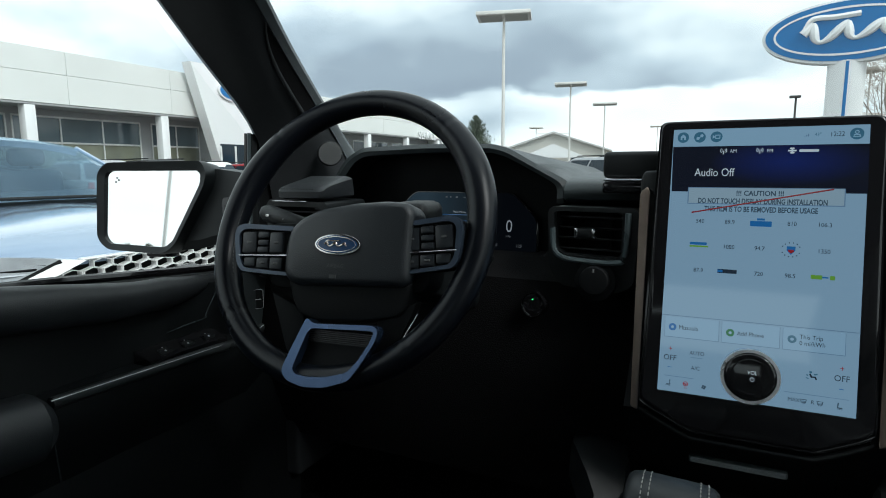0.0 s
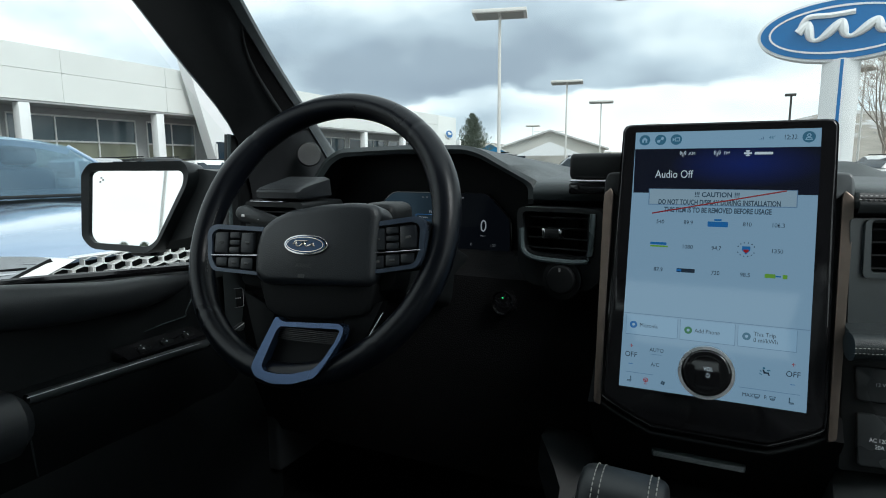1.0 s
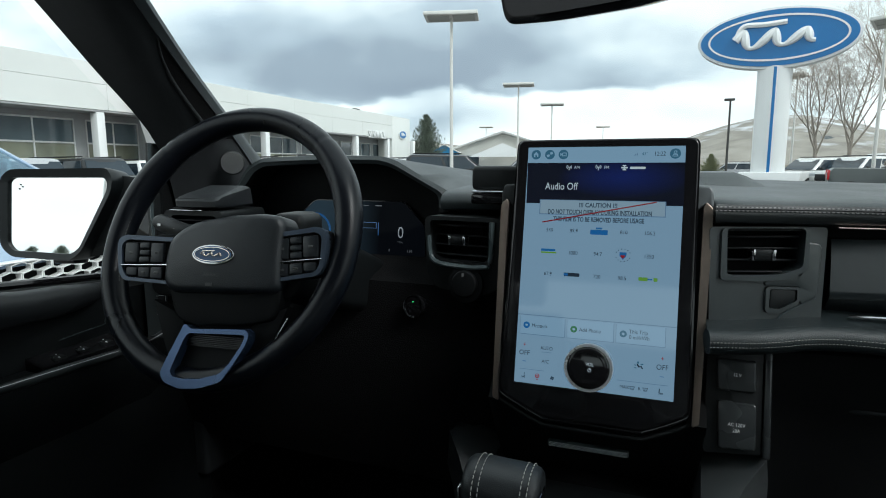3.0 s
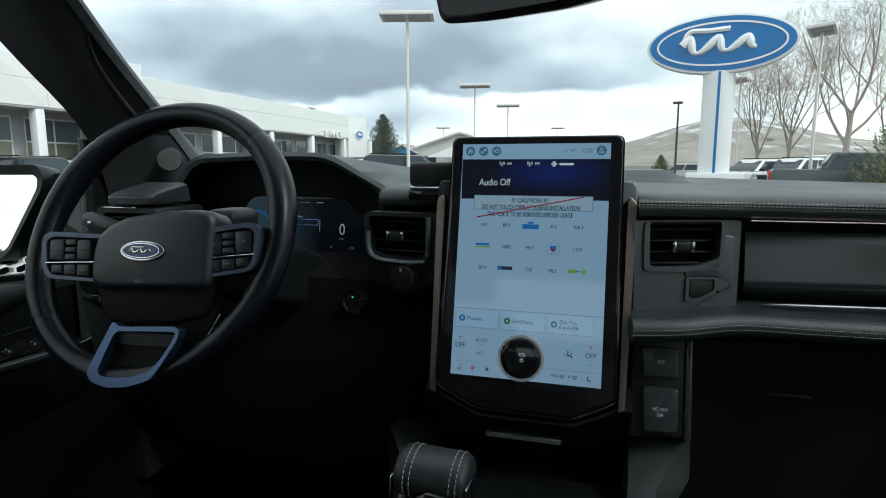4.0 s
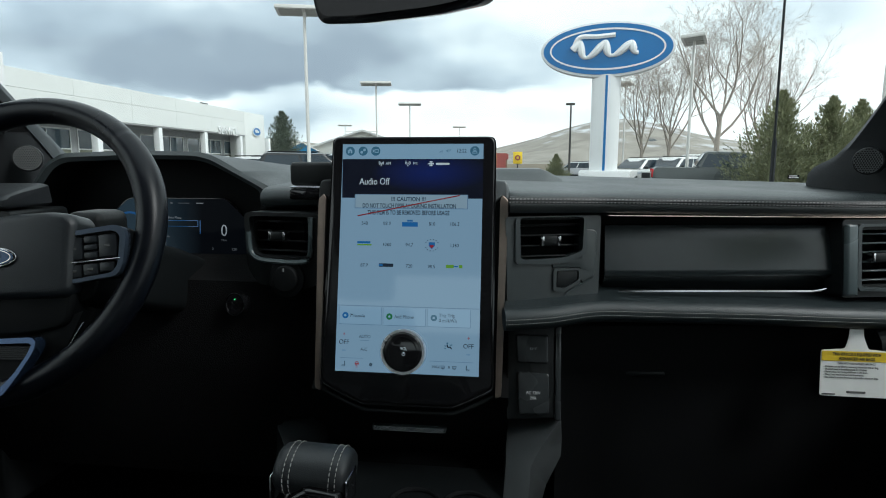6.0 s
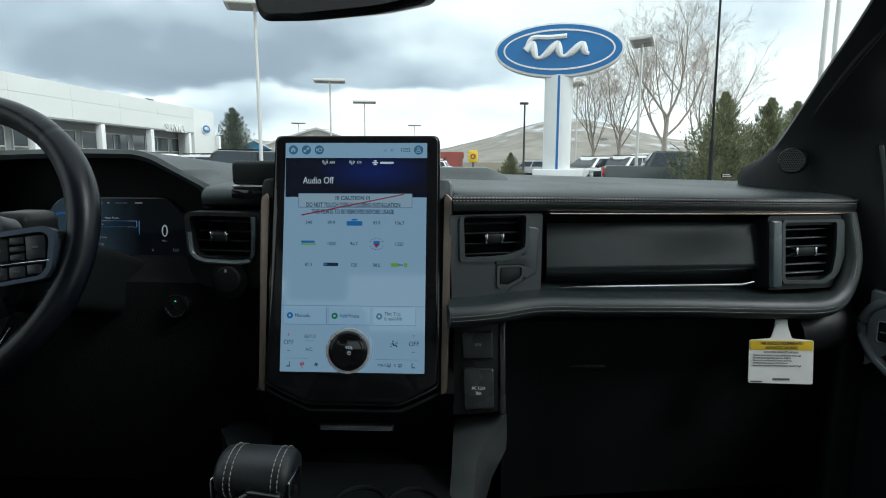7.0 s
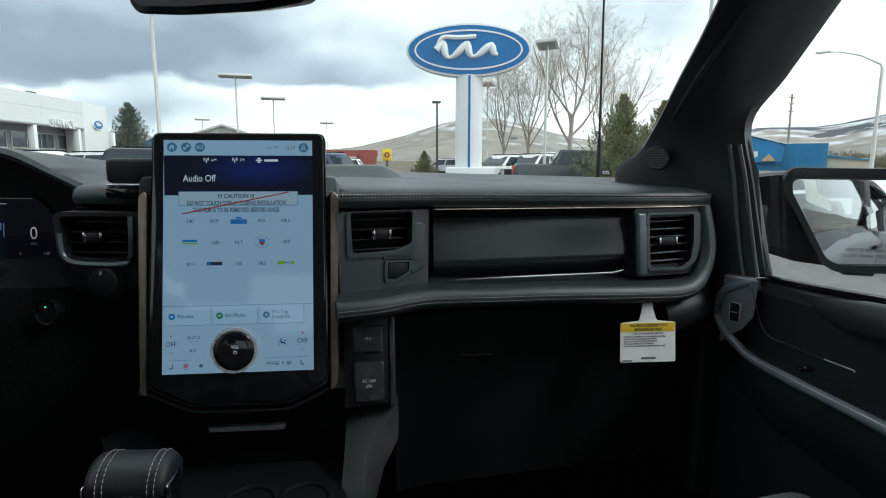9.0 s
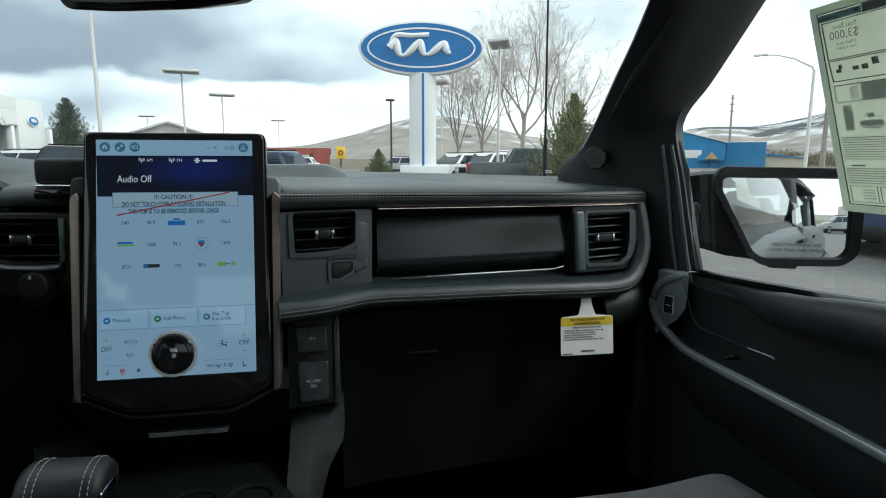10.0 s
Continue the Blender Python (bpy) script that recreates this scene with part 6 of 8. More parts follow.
# ---- door mirrors ----
def wing_mirror(s, c, yaw, pitch, wide, label):
    t = thing("wing_mirror", (s * 1.0, 0.2, 1.2), label, "wing mirror", "wing mirrors")
    m = pose(*c, pitch, 0, yaw)
    P = lambda pts: [(s * x, z) for x, z in pts]
    shell = rounded(P([(-0.128, 0.114), (-0.142, 0.090), (-0.138, 0.058), (-0.060, -0.086), (-0.030, -0.108), (0.126, -0.101), (0.155, -0.075), (0.158, 0.085), (0.135, 0.111)]), 0.016, 4)
    face = rounded(P([(-0.112, 0.091), (-0.122, 0.082), (-0.121, 0.060), (-0.050, -0.076), (-0.028, -0.091), (0.124, -0.085), (0.139, -0.067), (0.138, 0.081), (0.125, 0.091)]), 0.010, 4)
    bm = bmesh.new()
    n = len(shell)
    rings = [[(x, y, z) for x, z in poly] for poly, y in ((face, 0.010), (face, -0.004), ([(x * 0.985, z * 0.985) for x, z in shell], -0.010), (shell, 0.004), ([(x * 0.98, z * 0.98) for x, z in shell], 0.06), ([(x * 0.82, z * 0.78) for x, z in shell], 0.12))]
    loft(bm, rings)
    part("housing", bm, MIRRORCASE if s > 0 else BEZEL, t, "black mirror housing", m)
    # the passenger's glass is convex
    bend = 0.36 if s > 0 else 0.0
    bm = bmesh.new()
    rows = [[bm.verts.new((x * k, 0.002 + bend * (x * x + z * z) * k * k, z * k)) for x, z in face] for k in [1 - i / 14 for i in range(14)]]
    for a, b in zip(rows, rows[1:]):
        for i in range(len(face)):
            j = (i + 1) % len(face)
            bm.faces.new((a[i], a[j], b[j], b[i]))
    bm.faces.new(rows[-1])
    gl = part("mirror_glass", bm, MIRROR, t, "silvered mirror glass", m)
    arm = [[m @ Vector((s * x, y, z)) for y, z in ((0.025, lo + 0.02), (0.04, lo), (0.11, lo + 0.01), (0.13, hi - 0.03), (0.10, hi), (0.03, hi - 0.008))] for x, lo, hi in ((-0.02, -0.10, 0.104), (-0.10, -0.092, 0.106), (-0.15, -0.078, 0.105), (-0.20, -0.072, 0.098), (-0.26, -0.074, 0.085), (-0.31, -0.09, 0.06))]
    part("arm", loft(bmesh.new(), arm), MIRRORCASE if s > 0 else PLASTIC, t, "black mirror arm")
    part("lower_lens", box(s * 0.02 - 0.03, s * 0.02 + 0.03, 0.03, 0.08, -0.116, -0.10, 0.006, 2, m), GLOSS, t)
    part("arm_inset", plate(rounded(P([(-0.225, -0.045), (-0.165, -0.045), (-0.160, 0.03), (-0.21, 0.035)]), 0.008), 0.0225, 0.04, 0.002, m), GLOSS, t, "smooth inset on the mirror arm")
    return t, m, gl


_, ml_m, ml_g = wing_mirror(-1, (-1.255, 0.16, 1.268), 13, -7, 0.143, "black driver's door mirror reflecting pale sky")
_, mr_m, mr_g = wing_mirror(1, (1.19, 0.25, 1.255), -27.5, -2.6, 0.135, "black passenger's door mirror reflecting the lot")
for body, z in (("OBJECTS IN MIRROR ARE", -0.058), ("CLOSER THAN THEY APPEAR", -0.070)):
    tx = writing("mirror_text", body, 0.0100, GREYINK, mr_m @ pose(0.035, 0.0008, z), mr_g, squeeze=0.9)
    for v in tx.data.vertices:
        q = mr_m.inverted() @ v.co
        v.co = mr_m @ Vector((q.x, 0.0017 + 0.36 * (q.x ** 2 + q.z ** 2), q.z))
for dx, dz in ((0, 0), (0.008, 0.005), (0.003, 0.01)):
    part("warning_icon", box(-0.112 + dx, -0.1095 + dx, 0.0004, 0.0012, 0.062 + dz, 0.0655 + dz, 0, 1, ml_m), INK, ml_g)

# rear-view mirror under the windscreen top
rear = thing("rearview_mirror", (-0.02, 0.08, 1.62), "black rear-view mirror hung from the windscreen", "mirror")
MB = pose(-0.026, 0.05, 1.636, 12, 0, -18)
oval = rounded([(-0.142, -0.038), (-0.06, -0.044), (0.06, -0.044), (0.142, -0.036), (0.15, 0.03), (0.10, 0.042), (-0.10, 0.042), (-0.15, 0.03)], 0.02, 5)
part("housing", plate(oval, -0.004, 0.032, 0.004, MB), GLOSS, rear, "gloss black mirror housing")
part("mirror_glass", plate([(x * 0.95, z * 0.80 + 0.003) for x, z in oval], -0.006, -0.004, 0, MB), DARKMIRROR, rear)
part("stem", tube(bmesh.new(), [(-0.026, 0.07, 1.66), (-0.02, 0.12, 1.74), (-0.02, 0.15, 1.74)], 0.014, 10), PLASTIC, rear)

# window sticker
sticker = thing("window_sticker", (0.9, -0.3, 1.3), "white paper price sticker taped inside the side window", "sticker")
QB = Vector((0.020, -0.0687, -0.2669))
QA = Vector((0.0, -0.30, 0.0))


def on_paper(u, v, lift=0.0):
    p = Vector((0.8641, -0.1464, 1.5848)) + QA * u + QB * v
    return p + Vector((-lift - 0.004 * math.sin(v * 9.0) * (1 - v), 0, 0))


def paper_quad(name, u0, u1, v0, v1, material, lift, parent, label=""):
    bm = bmesh.new()
    loft(bm, [[on_paper(u, v, l) for u, v in ((u0, v0), (u1, v0), (u1, v1), (u0, v1))] for l in (lift, lift - 0.0006)])
    return part(name, bm, material, parent, label)


PAPERT = thin_paper("thin window paper", (0.76, 0.80, 0.70), 0.62)
sheet = paper_quad("sheet", 0, 1, 0, 1, PAPERT, 0.0006, sticker, "pale sheet with print showing through")
PR = thin_paper("print seen through paper", (0.30, 0.32, 0.29))
PRM = thin_paper("grey band seen through paper", (0.46, 0.48, 0.44))
PRL = thin_paper("pale print seen through paper", (0.58, 0.61, 0.56))
PRB = thin_paper("blue print seen through paper", (0.30, 0.44, 0.48))
PRC = thin_paper("brown print seen through paper", (0.54, 0.49, 0.40))
PRD = thin_paper("dark print seen through paper", (0.22, 0.25, 0.23))
MARGIN = thin_paper("bare paper margin", (0.86, 0.89, 0.88), 0.7)
for u0, u1, v0, v1 in ((0.0, 0.99, 0.0, 0.040), (0.0, 0.038, 0.040, 0.962), (0.0, 0.99, 0.964, 1.0)):
    paper_quad("paper_margin", u0, u1, v0, v1, MARGIN, -0.0004, sheet, "bare white margin")
for u0, u1, v0, v1 in ((0.042, 0.99, 0.040, 0.044), (0.040, 0.045, 0.04, 0.964), (0.040, 0.99, 0.960, 0.964)):
    paper_quad("panel_border", u0, u1, v0, v1, PRD, 0.0016, sheet)
paper_quad("heading_band", 0.050, 0.262, 0.050, 0.084, PRB, 0.0016, sheet, "blue heading band")
paper_quad("heading_band", 0.266, 0.98, 0.046, 0.086, PRD, 0.0016, sheet, "dark heading band")
paper_quad("plug_print", 0.228, 0.252, 0.056, 0.074, PRD, 0.0019, sheet)
paper_quad("text_bar", 0.066, 0.15, 0.066, 0.074, PR, 0.0019, sheet)
for v0, v1 in ((0.090, 0.272), (0.276, 0.377), (0.394, 0.476)):
    for v in (v0, v1 - 0.004):
        paper_quad("panel_rule", 0.060, 0.98, v, v + 0.004, PRD, 0.0016, sheet)
    paper_quad("panel_rule", 0.060, 0.065, v0, v1, PRD, 0.0016, sheet)
paper_quad("dark_band", 0.190, 0.98, 0.396, 0.474, PRM, 0.0016, sheet, "grey band with round symbols")
for k in range(3):
    paper_quad("round_symbol", 0.206 + 0.046 * k, 0.234 + 0.046 * k, 0.426, 0.458, PRL, 0.0019, sheet)
for u0, u1, v0, v1 in ((0.090, 0.114, 0.320, 0.336), (0.106, 0.122, 0.300, 0.320), (0.172, 0.200, 0.316, 0.334), (0.216, 0.244, 0.314, 0.336), (0.266, 0.294, 0.290, 0.322)):
    paper_quad("icon_print", u0, u1, v0, v1, PR, 0.0017, sheet)
for k in range(5):
    paper_quad("text_bar", 0.135, 0.175, 0.412 + 0.011 * k, 0.416 + 0.011 * k, PRM, 0.0017, sheet)
paper_quad("crest", 0.084, 0.128, 0.492, 0.612, PRC, 0.0017, sheet, "small shield print")
paper_quad("crest_field", 0.090, 0.112, 0.545, 0.58, MARGIN, 0.0020, sheet)
paper_quad("crest_field", 0.112, 0.132, 0.525, 0.56, PRB, 0.0020, sheet)
paper_quad("emblem_print", 0.196, 0.228, 0.536, 0.555, PR, 0.0017, sheet)
paper_quad("text_bar", 0.160, 0.262, 0.570, 0.594, PRD, 0.0017, sheet)
paper_quad("text_bar", 0.168, 0.255, 0.600, 0.607, PR, 0.0017, sheet)
for k in range(20):
    if k not in (10, 11, 12):
        paper_quad("text_bar", 0.056, 0.90 - 0.13 * (k % 3), 0.645 + 0.0112 * k, 0.649 + 0.0112 * k, PRM, 0.0016, sheet)
paper_quad("text_bar", 0.085, 0.15, 0.775, 0.782, PRD, 0.0017, sheet)
for u0 in (0.058, 0.20, 0.34):
    for v in (0.874, 0.948):
        paper_quad("panel_rule", u0, u0 + 0.130, v, v + 0.003, PRM, 0.0016, sheet)
    for u in (u0, u0 + 0.127):
        paper_quad("panel_rule", u, u + 0.003, 0.874, 0.951, PRM, 0.0016, sheet)
    for k in range(4):
        paper_quad("text_bar", u0 + 0.06, u0 + 0.115, 0.890 + 0.013 * k, 0.894 + 0.013 * k, PRM, 0.0017, sheet)


def paper_text(body, size, u, v):
    z = QB.normalized()
    y = QA.normalized()
    o = on_paper(u, v, 0.0019)
    m = Matrix(((0, 1, 0, o.x), (-y.y, 0, -z.y, o.y), (-y.z, 0, -z.z, o.z), (0, 0, 0, 1)))
    return writing("sticker_text", body, size, PRD, m, sheet, squeeze=1.0)


paper_text("You Save", 0.0098, 0.178, 0.121)
paper_text("$3,000", 0.0158, 0.168, 0.163)
paper_text("in fuel costs", 0.0060, 0.172, 0.202)
paper_text("over 5 years", 0.0060, 0.171, 0.224)


# ---- seats ----
def seat_at(x, label, back=0.0):
    st = thing("bucket_seat", (x, -0.7, 0.6), label, "seat", "front seats")
    cush = rounded([(-0.26, 0.84), (0.26, 0.84), (0.27, 0.95), (0.22, 0.985), (0.1, 0.97), (-0.1, 0.97), (-0.22, 0.985), (-0.27, 0.95)], 0.03, 4)
    bm = bmesh.new()
    loft(bm, [[(x + px * k, y, z + dz) for px, z in cush] for y, k, dz in ((-0.26, 0.80, -0.03), (-0.29, 0.93, 0.0), (-0.4, 1.0, 0.005), (-0.9, 1.0, -0.03))])
    part("cushion", bm, SEATM, st, "perforated grey leather cushion")
    part("seat_base", box(x - 0.24, x + 0.24, -0.9, -0.35, 0.6, 0.85, 0.02), DARK, st)
    part("backrest", loft(bmesh.new(), [[(x + px * k, -1.02 - 0.28 * t, 0.9 + 0.62 * t) for px in (-0.25, 0.25)] + [(x + px * k, -1.15 - 0.28 * t, 0.9 + 0.62 * t) for px in (0.25, -0.25)] for t, k in ((0, 0.95), (0.3, 1.0), (0.8, 1.0), (1.0, 0.85))]), SEATM, st, "perforated grey leather backrest")
    part("headrest", box(x - 0.13, x + 0.13, -1.42, -1.32, 1.56, 1.74, 0.03, 3), LEATHER, st)
    st.matrix_basis = pose(x, -0.7 + back, 0.6 + (0.014 if back > 0 else back * 0.3))


seat_at(0.49, "grey perforated leather passenger seat", 0.02)
seat_at(-0.49, "grey perforated leather driver's seat", -0.28)

# ---- rest of the truck's body, seen in its mirrors ----
truck = thing("pickup_truck", (0, -0.5, 0), "metallic grey pickup body round the cab", "pickup truck")
part("bonnet", loft(bmesh.new(), [[(x, y, z - 0.10 * abs(x) ** 3) for x in (-0.97, -0.6, 0, 0.6, 0.97)] + [(0.97, y, 0.5), (-0.97, y, 0.5)] for y, z in ((0.72, 1.235), (1.3, 1.22), (1.9, 1.16), (2.05, 1.05))]), BODYGREY, truck, "grey bonnet")
part("roof_skin", loft(bmesh.new(), [[(x, y, z - 0.05 * (x / w) ** 2) for x in (-w, -0.5, 0, 0.5, w)] + [(w, y, z - 0.09), (-w, y, z - 0.09)] for y, z, w in ((-0.5, 1.975, 0.80), (-1.1, 1.975, 0.78), (-1.5, 1.93, 0.78), (-1.92, 1.87, 0.79), (-2.17, 1.80, 0.80))]), BODYGREY, truck, "grey roof")
part("tailgate", box(-0.92, 0.92, -4.32, -4.25, 0.55, 1.19, 0.03), BODYGREY, truck, "grey tailgate")
for s in (-1, 1):
    part("rear_side", box(s * 0.97 - 0.04, s * 0.97 + 0.04, -4.3, -1.27, 0.5, 1.20, 0.03), BODYGREY, truck)
    for y in (1.35, -2.9):
        wl_ = part("wheel", lathe_x([(-0.12, 0.2), (-0.13, 0.36), (-0.10, 0.40), (0.10, 0.40), (0.13, 0.36), (0.12, 0.2)], 32), TYRE, truck, m=pose(s * 0.90, y, 0.40))
        part("rim", lathe_x([(-0.125, 0.02), (-0.135, 0.24), (0.135, 0.24), (0.125, 0.02)], 24), RIM, wl_, m=pose(s * 0.90, y, 0.40))
for s in (-1, 1):
    part("roof_edge", tube(bmesh.new(), smooth_path([(s * 0.83, -0.52, 1.915), (s * 0.80, -1.1, 1.91), (s * 0.81, -1.5, 1.87), (s * 0.87, -1.92, 1.70), (s * 0.94, -2.24, 1.44), (s * 0.985, -2.42, 1.18)], 6), 0.028, 10), GLOSS, truck, "black roof edge trim")
    part("rear_quarter", loft(bmesh.new(), [[(s * (0.955 - 0.12 * k), y0, z), (s * (0.90 - 0.12 * k), y0, z), (s * (0.90 - 0.12 * k), y1, z), (s * (0.955 - 0.12 * k), y1, z)] for z, k, y0, y1 in ((1.19, 0, -2.06, -2.36), (1.42, 0.3, -2.03, -2.22), (1.66, 0.5, -1.92, -1.98))]), BODYGREY, truck, "grey rear cab quarter")
    part("pillar_cover", loft(bmesh.new(), [[(s * (0.945 - 0.12 * k), -1.16 - 0.04 * k, z), (s * (0.925 - 0.12 * k), -1.16, z), (s * (0.925 - 0.12 * k), -1.33, z), (s * (0.945 - 0.12 * k), -1.33, z)] for z, k in ((1.19, 0), (1.89, 1))]), GLOSS, truck, "gloss black middle pillar cover")
    rp = part("rear_pane", loft(bmesh.new(), [[(s * (0.925 - 0.13 * k), -1.33, z), (s * (0.925 - 0.13 * k), y1, z)] for z, k, y1 in ((1.19, 0, -2.10), (1.55, 0.5, -2.0), (1.86, 1, -1.5))], False, False), pane_glass("dark privacy glass", (0.12, 0.13, 0.13), 0.03), truck, "dark rear side window")
    for y in (-1.08, -1.98):
        part("door_handle", box(s * 1.02 - 0.012, s * 1.02 + 0.012, y - 0.11, y + 0.06, 1.03, 1.065, 0.01, 2), PLASTIC, truck, "black pull handle")
part("rear_window", loft(bmesh.new(), [[(x, -2.26 + 0.14 * k, 1.40 + 0.30 * k) for x in (-0.8, -0.4, 0, 0.4, 0.8)] for k in (0, 0.5, 1)], False, False), pane_glass("lightly tinted rear glass", (0.72, 0.76, 0.75), 0.03), truck, "lightly tinted rear window")
part("underbody", box(-0.85, 0.85, -4.2, 1.9, 0.38, 0.52, 0.03), DARK, truck)
part("antenna", tube(bmesh.new(), [(0.965, 1.13, 1.16), (0.965, 1.13, 1.24), (0.964, 1.13, 1.45), (0.962, 1.128, 1.46), (0.955, 1.125, 2.1)], [0.016, 0.0085, 0.0075, 0.0042, 0.0036], 8), PLASTIC, truck, "black whip antenna on the wing")

# ==== outside ====
g = bmesh.new()
bmesh.ops.create_grid(g, x_segments=60, y_segments=60, size=2500)
ground = part("ground", g, GRASS)
tagged(ground, "dry winter ground reaching to the hills", "ground", kind="structure")
tagged(part("lot", box(-60, 60, -70, 75, -0.06, 0.004, 0), ASPHALT), "worn grey asphalt car lot", "car lot", kind="structure")


def hills():
    bm = bmesh.new()
    rows = []
    def ridge(az):
        h = 0.9 + 3.2 * math.exp(-((az - 9.8) / 8.5) ** 2) + 0.5 * math.exp(-((az - 25) / 6) ** 2) + 4.3 * math.exp(-((az - 50) / 10) ** 2) + 1.4 * math.exp(-((az - 34) / 5) ** 2) + 1.5 * math.exp(-((az + 30) / 15) ** 2) + 2.5 * math.exp(-((az + 90) / 40) ** 2) + 2.5 * math.exp(-((az - 140) / 50) ** 2)
        return h
    for j in range(26):
        k = j / 25
        row = []
        for i in range(361):
            az = -180 + i
            d = 1100 + 900 * k
            h = math.tan(radians(ridge(az))) * d * math.sin(min(1.0, k * 1.15) * math.pi / 2) ** 1.3
            n = noise.fractal(Vector((az * 0.13, k * 1.6, 3.3)), 1.1, 2.1, 5)
            row.append(bm.verts.new((d * math.sin(radians(az)), d * math.cos(radians(az)), h * (1 + 0.16 * n * k) - 6 * (1 - k))))
        rows.append(row)
    for a, b in zip(rows, rows[1:]):
        for i in range(360):
            bm.faces.new((a[i], a[i + 1], b[i + 1], b[i]))
    return bm


def hill_material():
    # Grass tones are paled to paint in the haze of distance.
    m = mat("haze-paled grass hills with old snow", (0.20, 0.18, 0.155), 0.95, vary=0.25, scale=0.02, tint=(0.29, 0.27, 0.235))
    n, l = m.node_tree.nodes, m.node_tree.links
    b = n["Principled BSDF"]
    src = b.inputs["Base Color"].links[0].from_socket
    tc, sp, nz, ad, rp, mx = (n.new("ShaderNode" + k) for k in ("TexCoord", "SeparateXYZ", "TexNoise", "Math", "ValToRGB", "Mix"))
    nz.inputs["Scale"].default_value, nz.inputs["Detail"].default_value = 0.014, 9
    mp = n.new("ShaderNodeMapping")
    mp.inputs["Scale"].default_value = (1, 1, 3)
    l.new(tc.outputs["Object"], mp.inputs[0])
    l.new(mp.outputs[0], nz.inputs["Vector"])
    l.new(tc.outputs["Object"], sp.inputs[0])
    ad.operation = "MULTIPLY_ADD"
    l.new(sp.outputs[2], ad.inputs[0])
    ad.inputs[1].default_value = 0.0011
    l.new(nz.outputs[0], ad.inputs[2])
    rp.color_ramp.elements[0].position, rp.color_ramp.elements[1].position = 0.66, 0.88
    east = n.new("ShaderNodeMath")
    east.operation, east.inputs[1].default_value = "MULTIPLY_ADD", 0.00015
    l.new(sp.outputs[0], east.inputs[0])
    l.new(ad.outputs[0], east.inputs[2])
    l.new(east.outputs[0], rp.inputs[0])
    mx.data_type = "RGBA"
    l.new(rp.outputs[0], mx.inputs["Factor"])
    l.new(src, mx.inputs["A"])
    mx.inputs["B"].default_value = (0.62, 0.64, 0.68, 1)
    nf, af, rf, mf = (n.new("ShaderNode" + k) for k in ("TexNoise", "Math", "ValToRGB", "Mix"))
    nf.inputs["Scale"].default_value, nf.inputs["Detail"].default_value, nf.inputs["Roughness"].default_value = 0.005, 7, 0.62
    l.new(mp.outputs[0], nf.inputs["Vector"])
    af.operation = "MULTIPLY_ADD"
    l.new(sp.outputs[0], af.inputs[0])
    af.inputs[1].default_value = 0.00022
    l.new(nf.outputs[0], af.inputs[2])
    rf.color_ramp.elements[0].position, rf.color_ramp.elements[1].position = 0.745, 0.77
    l.new(af.outputs[0], rf.inputs[0])
    mf.data_type = "RGBA"
    l.new(rf.outputs[0], mf.inputs["Factor"])
    l.new(mx.outputs["Result"], mf.inputs["A"])
    mf.inputs["B"].default_value = (0.05, 0.065, 0.075, 1)
    l.new(mf.outputs["Result"], b.inputs["Base Color"])
    return m


hl = part("hills", hills(), hill_material())
tagged(hl, "brown grassy hills with patches of snow", "hills", kind="structure")

# ---- dealership: a long low hall parallel to the truck ----
hall = thing("dealership_hall", (-24, 30, 0), "long pale metal-clad showroom with glazed front", "building")
XF = -24.0
part("wall", box(XF - 12, XF - 1.6, -20, 54, 0, 5.6, 0.05), STUCCO, hall, "grey rendered wall")
part("roof", box(XF - 12.2, XF - 1.2, -20.2, 54.2, 5.6, 5.75, 0.03), WHITEPAINT, hall)
for i in range(15):
    y0 = -20 + 74 / 15 * i
    for z0, z1 in ((3.9, 5.05), (5.06, 5.98)):
        part("fascia_panel", box(XF - 0.35, XF, y0 + 0.004, y0 + 74 / 15 - 0.004, z0, z1, 0.008, 1), CLAD, hall, "pale metal fascia panel")
part("soffit", box(XF - 1.6, XF - 0.02, -20, 54, 3.80, 3.89, 0.02), STUCCO, hall)
for i in range(13):
    y0 = 18.85 + 6.05 * (i - 6)
    part("column", box(XF - 0.45, XF - 0.02, y0, y0 + 0.42, 0, 3.80, 0.03), WHITEPAINT, hall, "white square column")
FRAMEM = mat("pale window frame", (0.62, 0.63, 0.62), 0.5)
# Lower panes: the brighter interior behind them is painted into this colour.
PALEPANE = mat("lower glass with bright interior painted in", (0.13, 0.145, 0.115), 0.06, vary=0.6, scale=0.5, spec=0.8, tint=(0.22, 0.23, 0.17))
ROOM = mat("dim showroom interior", (0.10, 0.10, 0.09), 0.8, vary=0.5, scale=0.7)


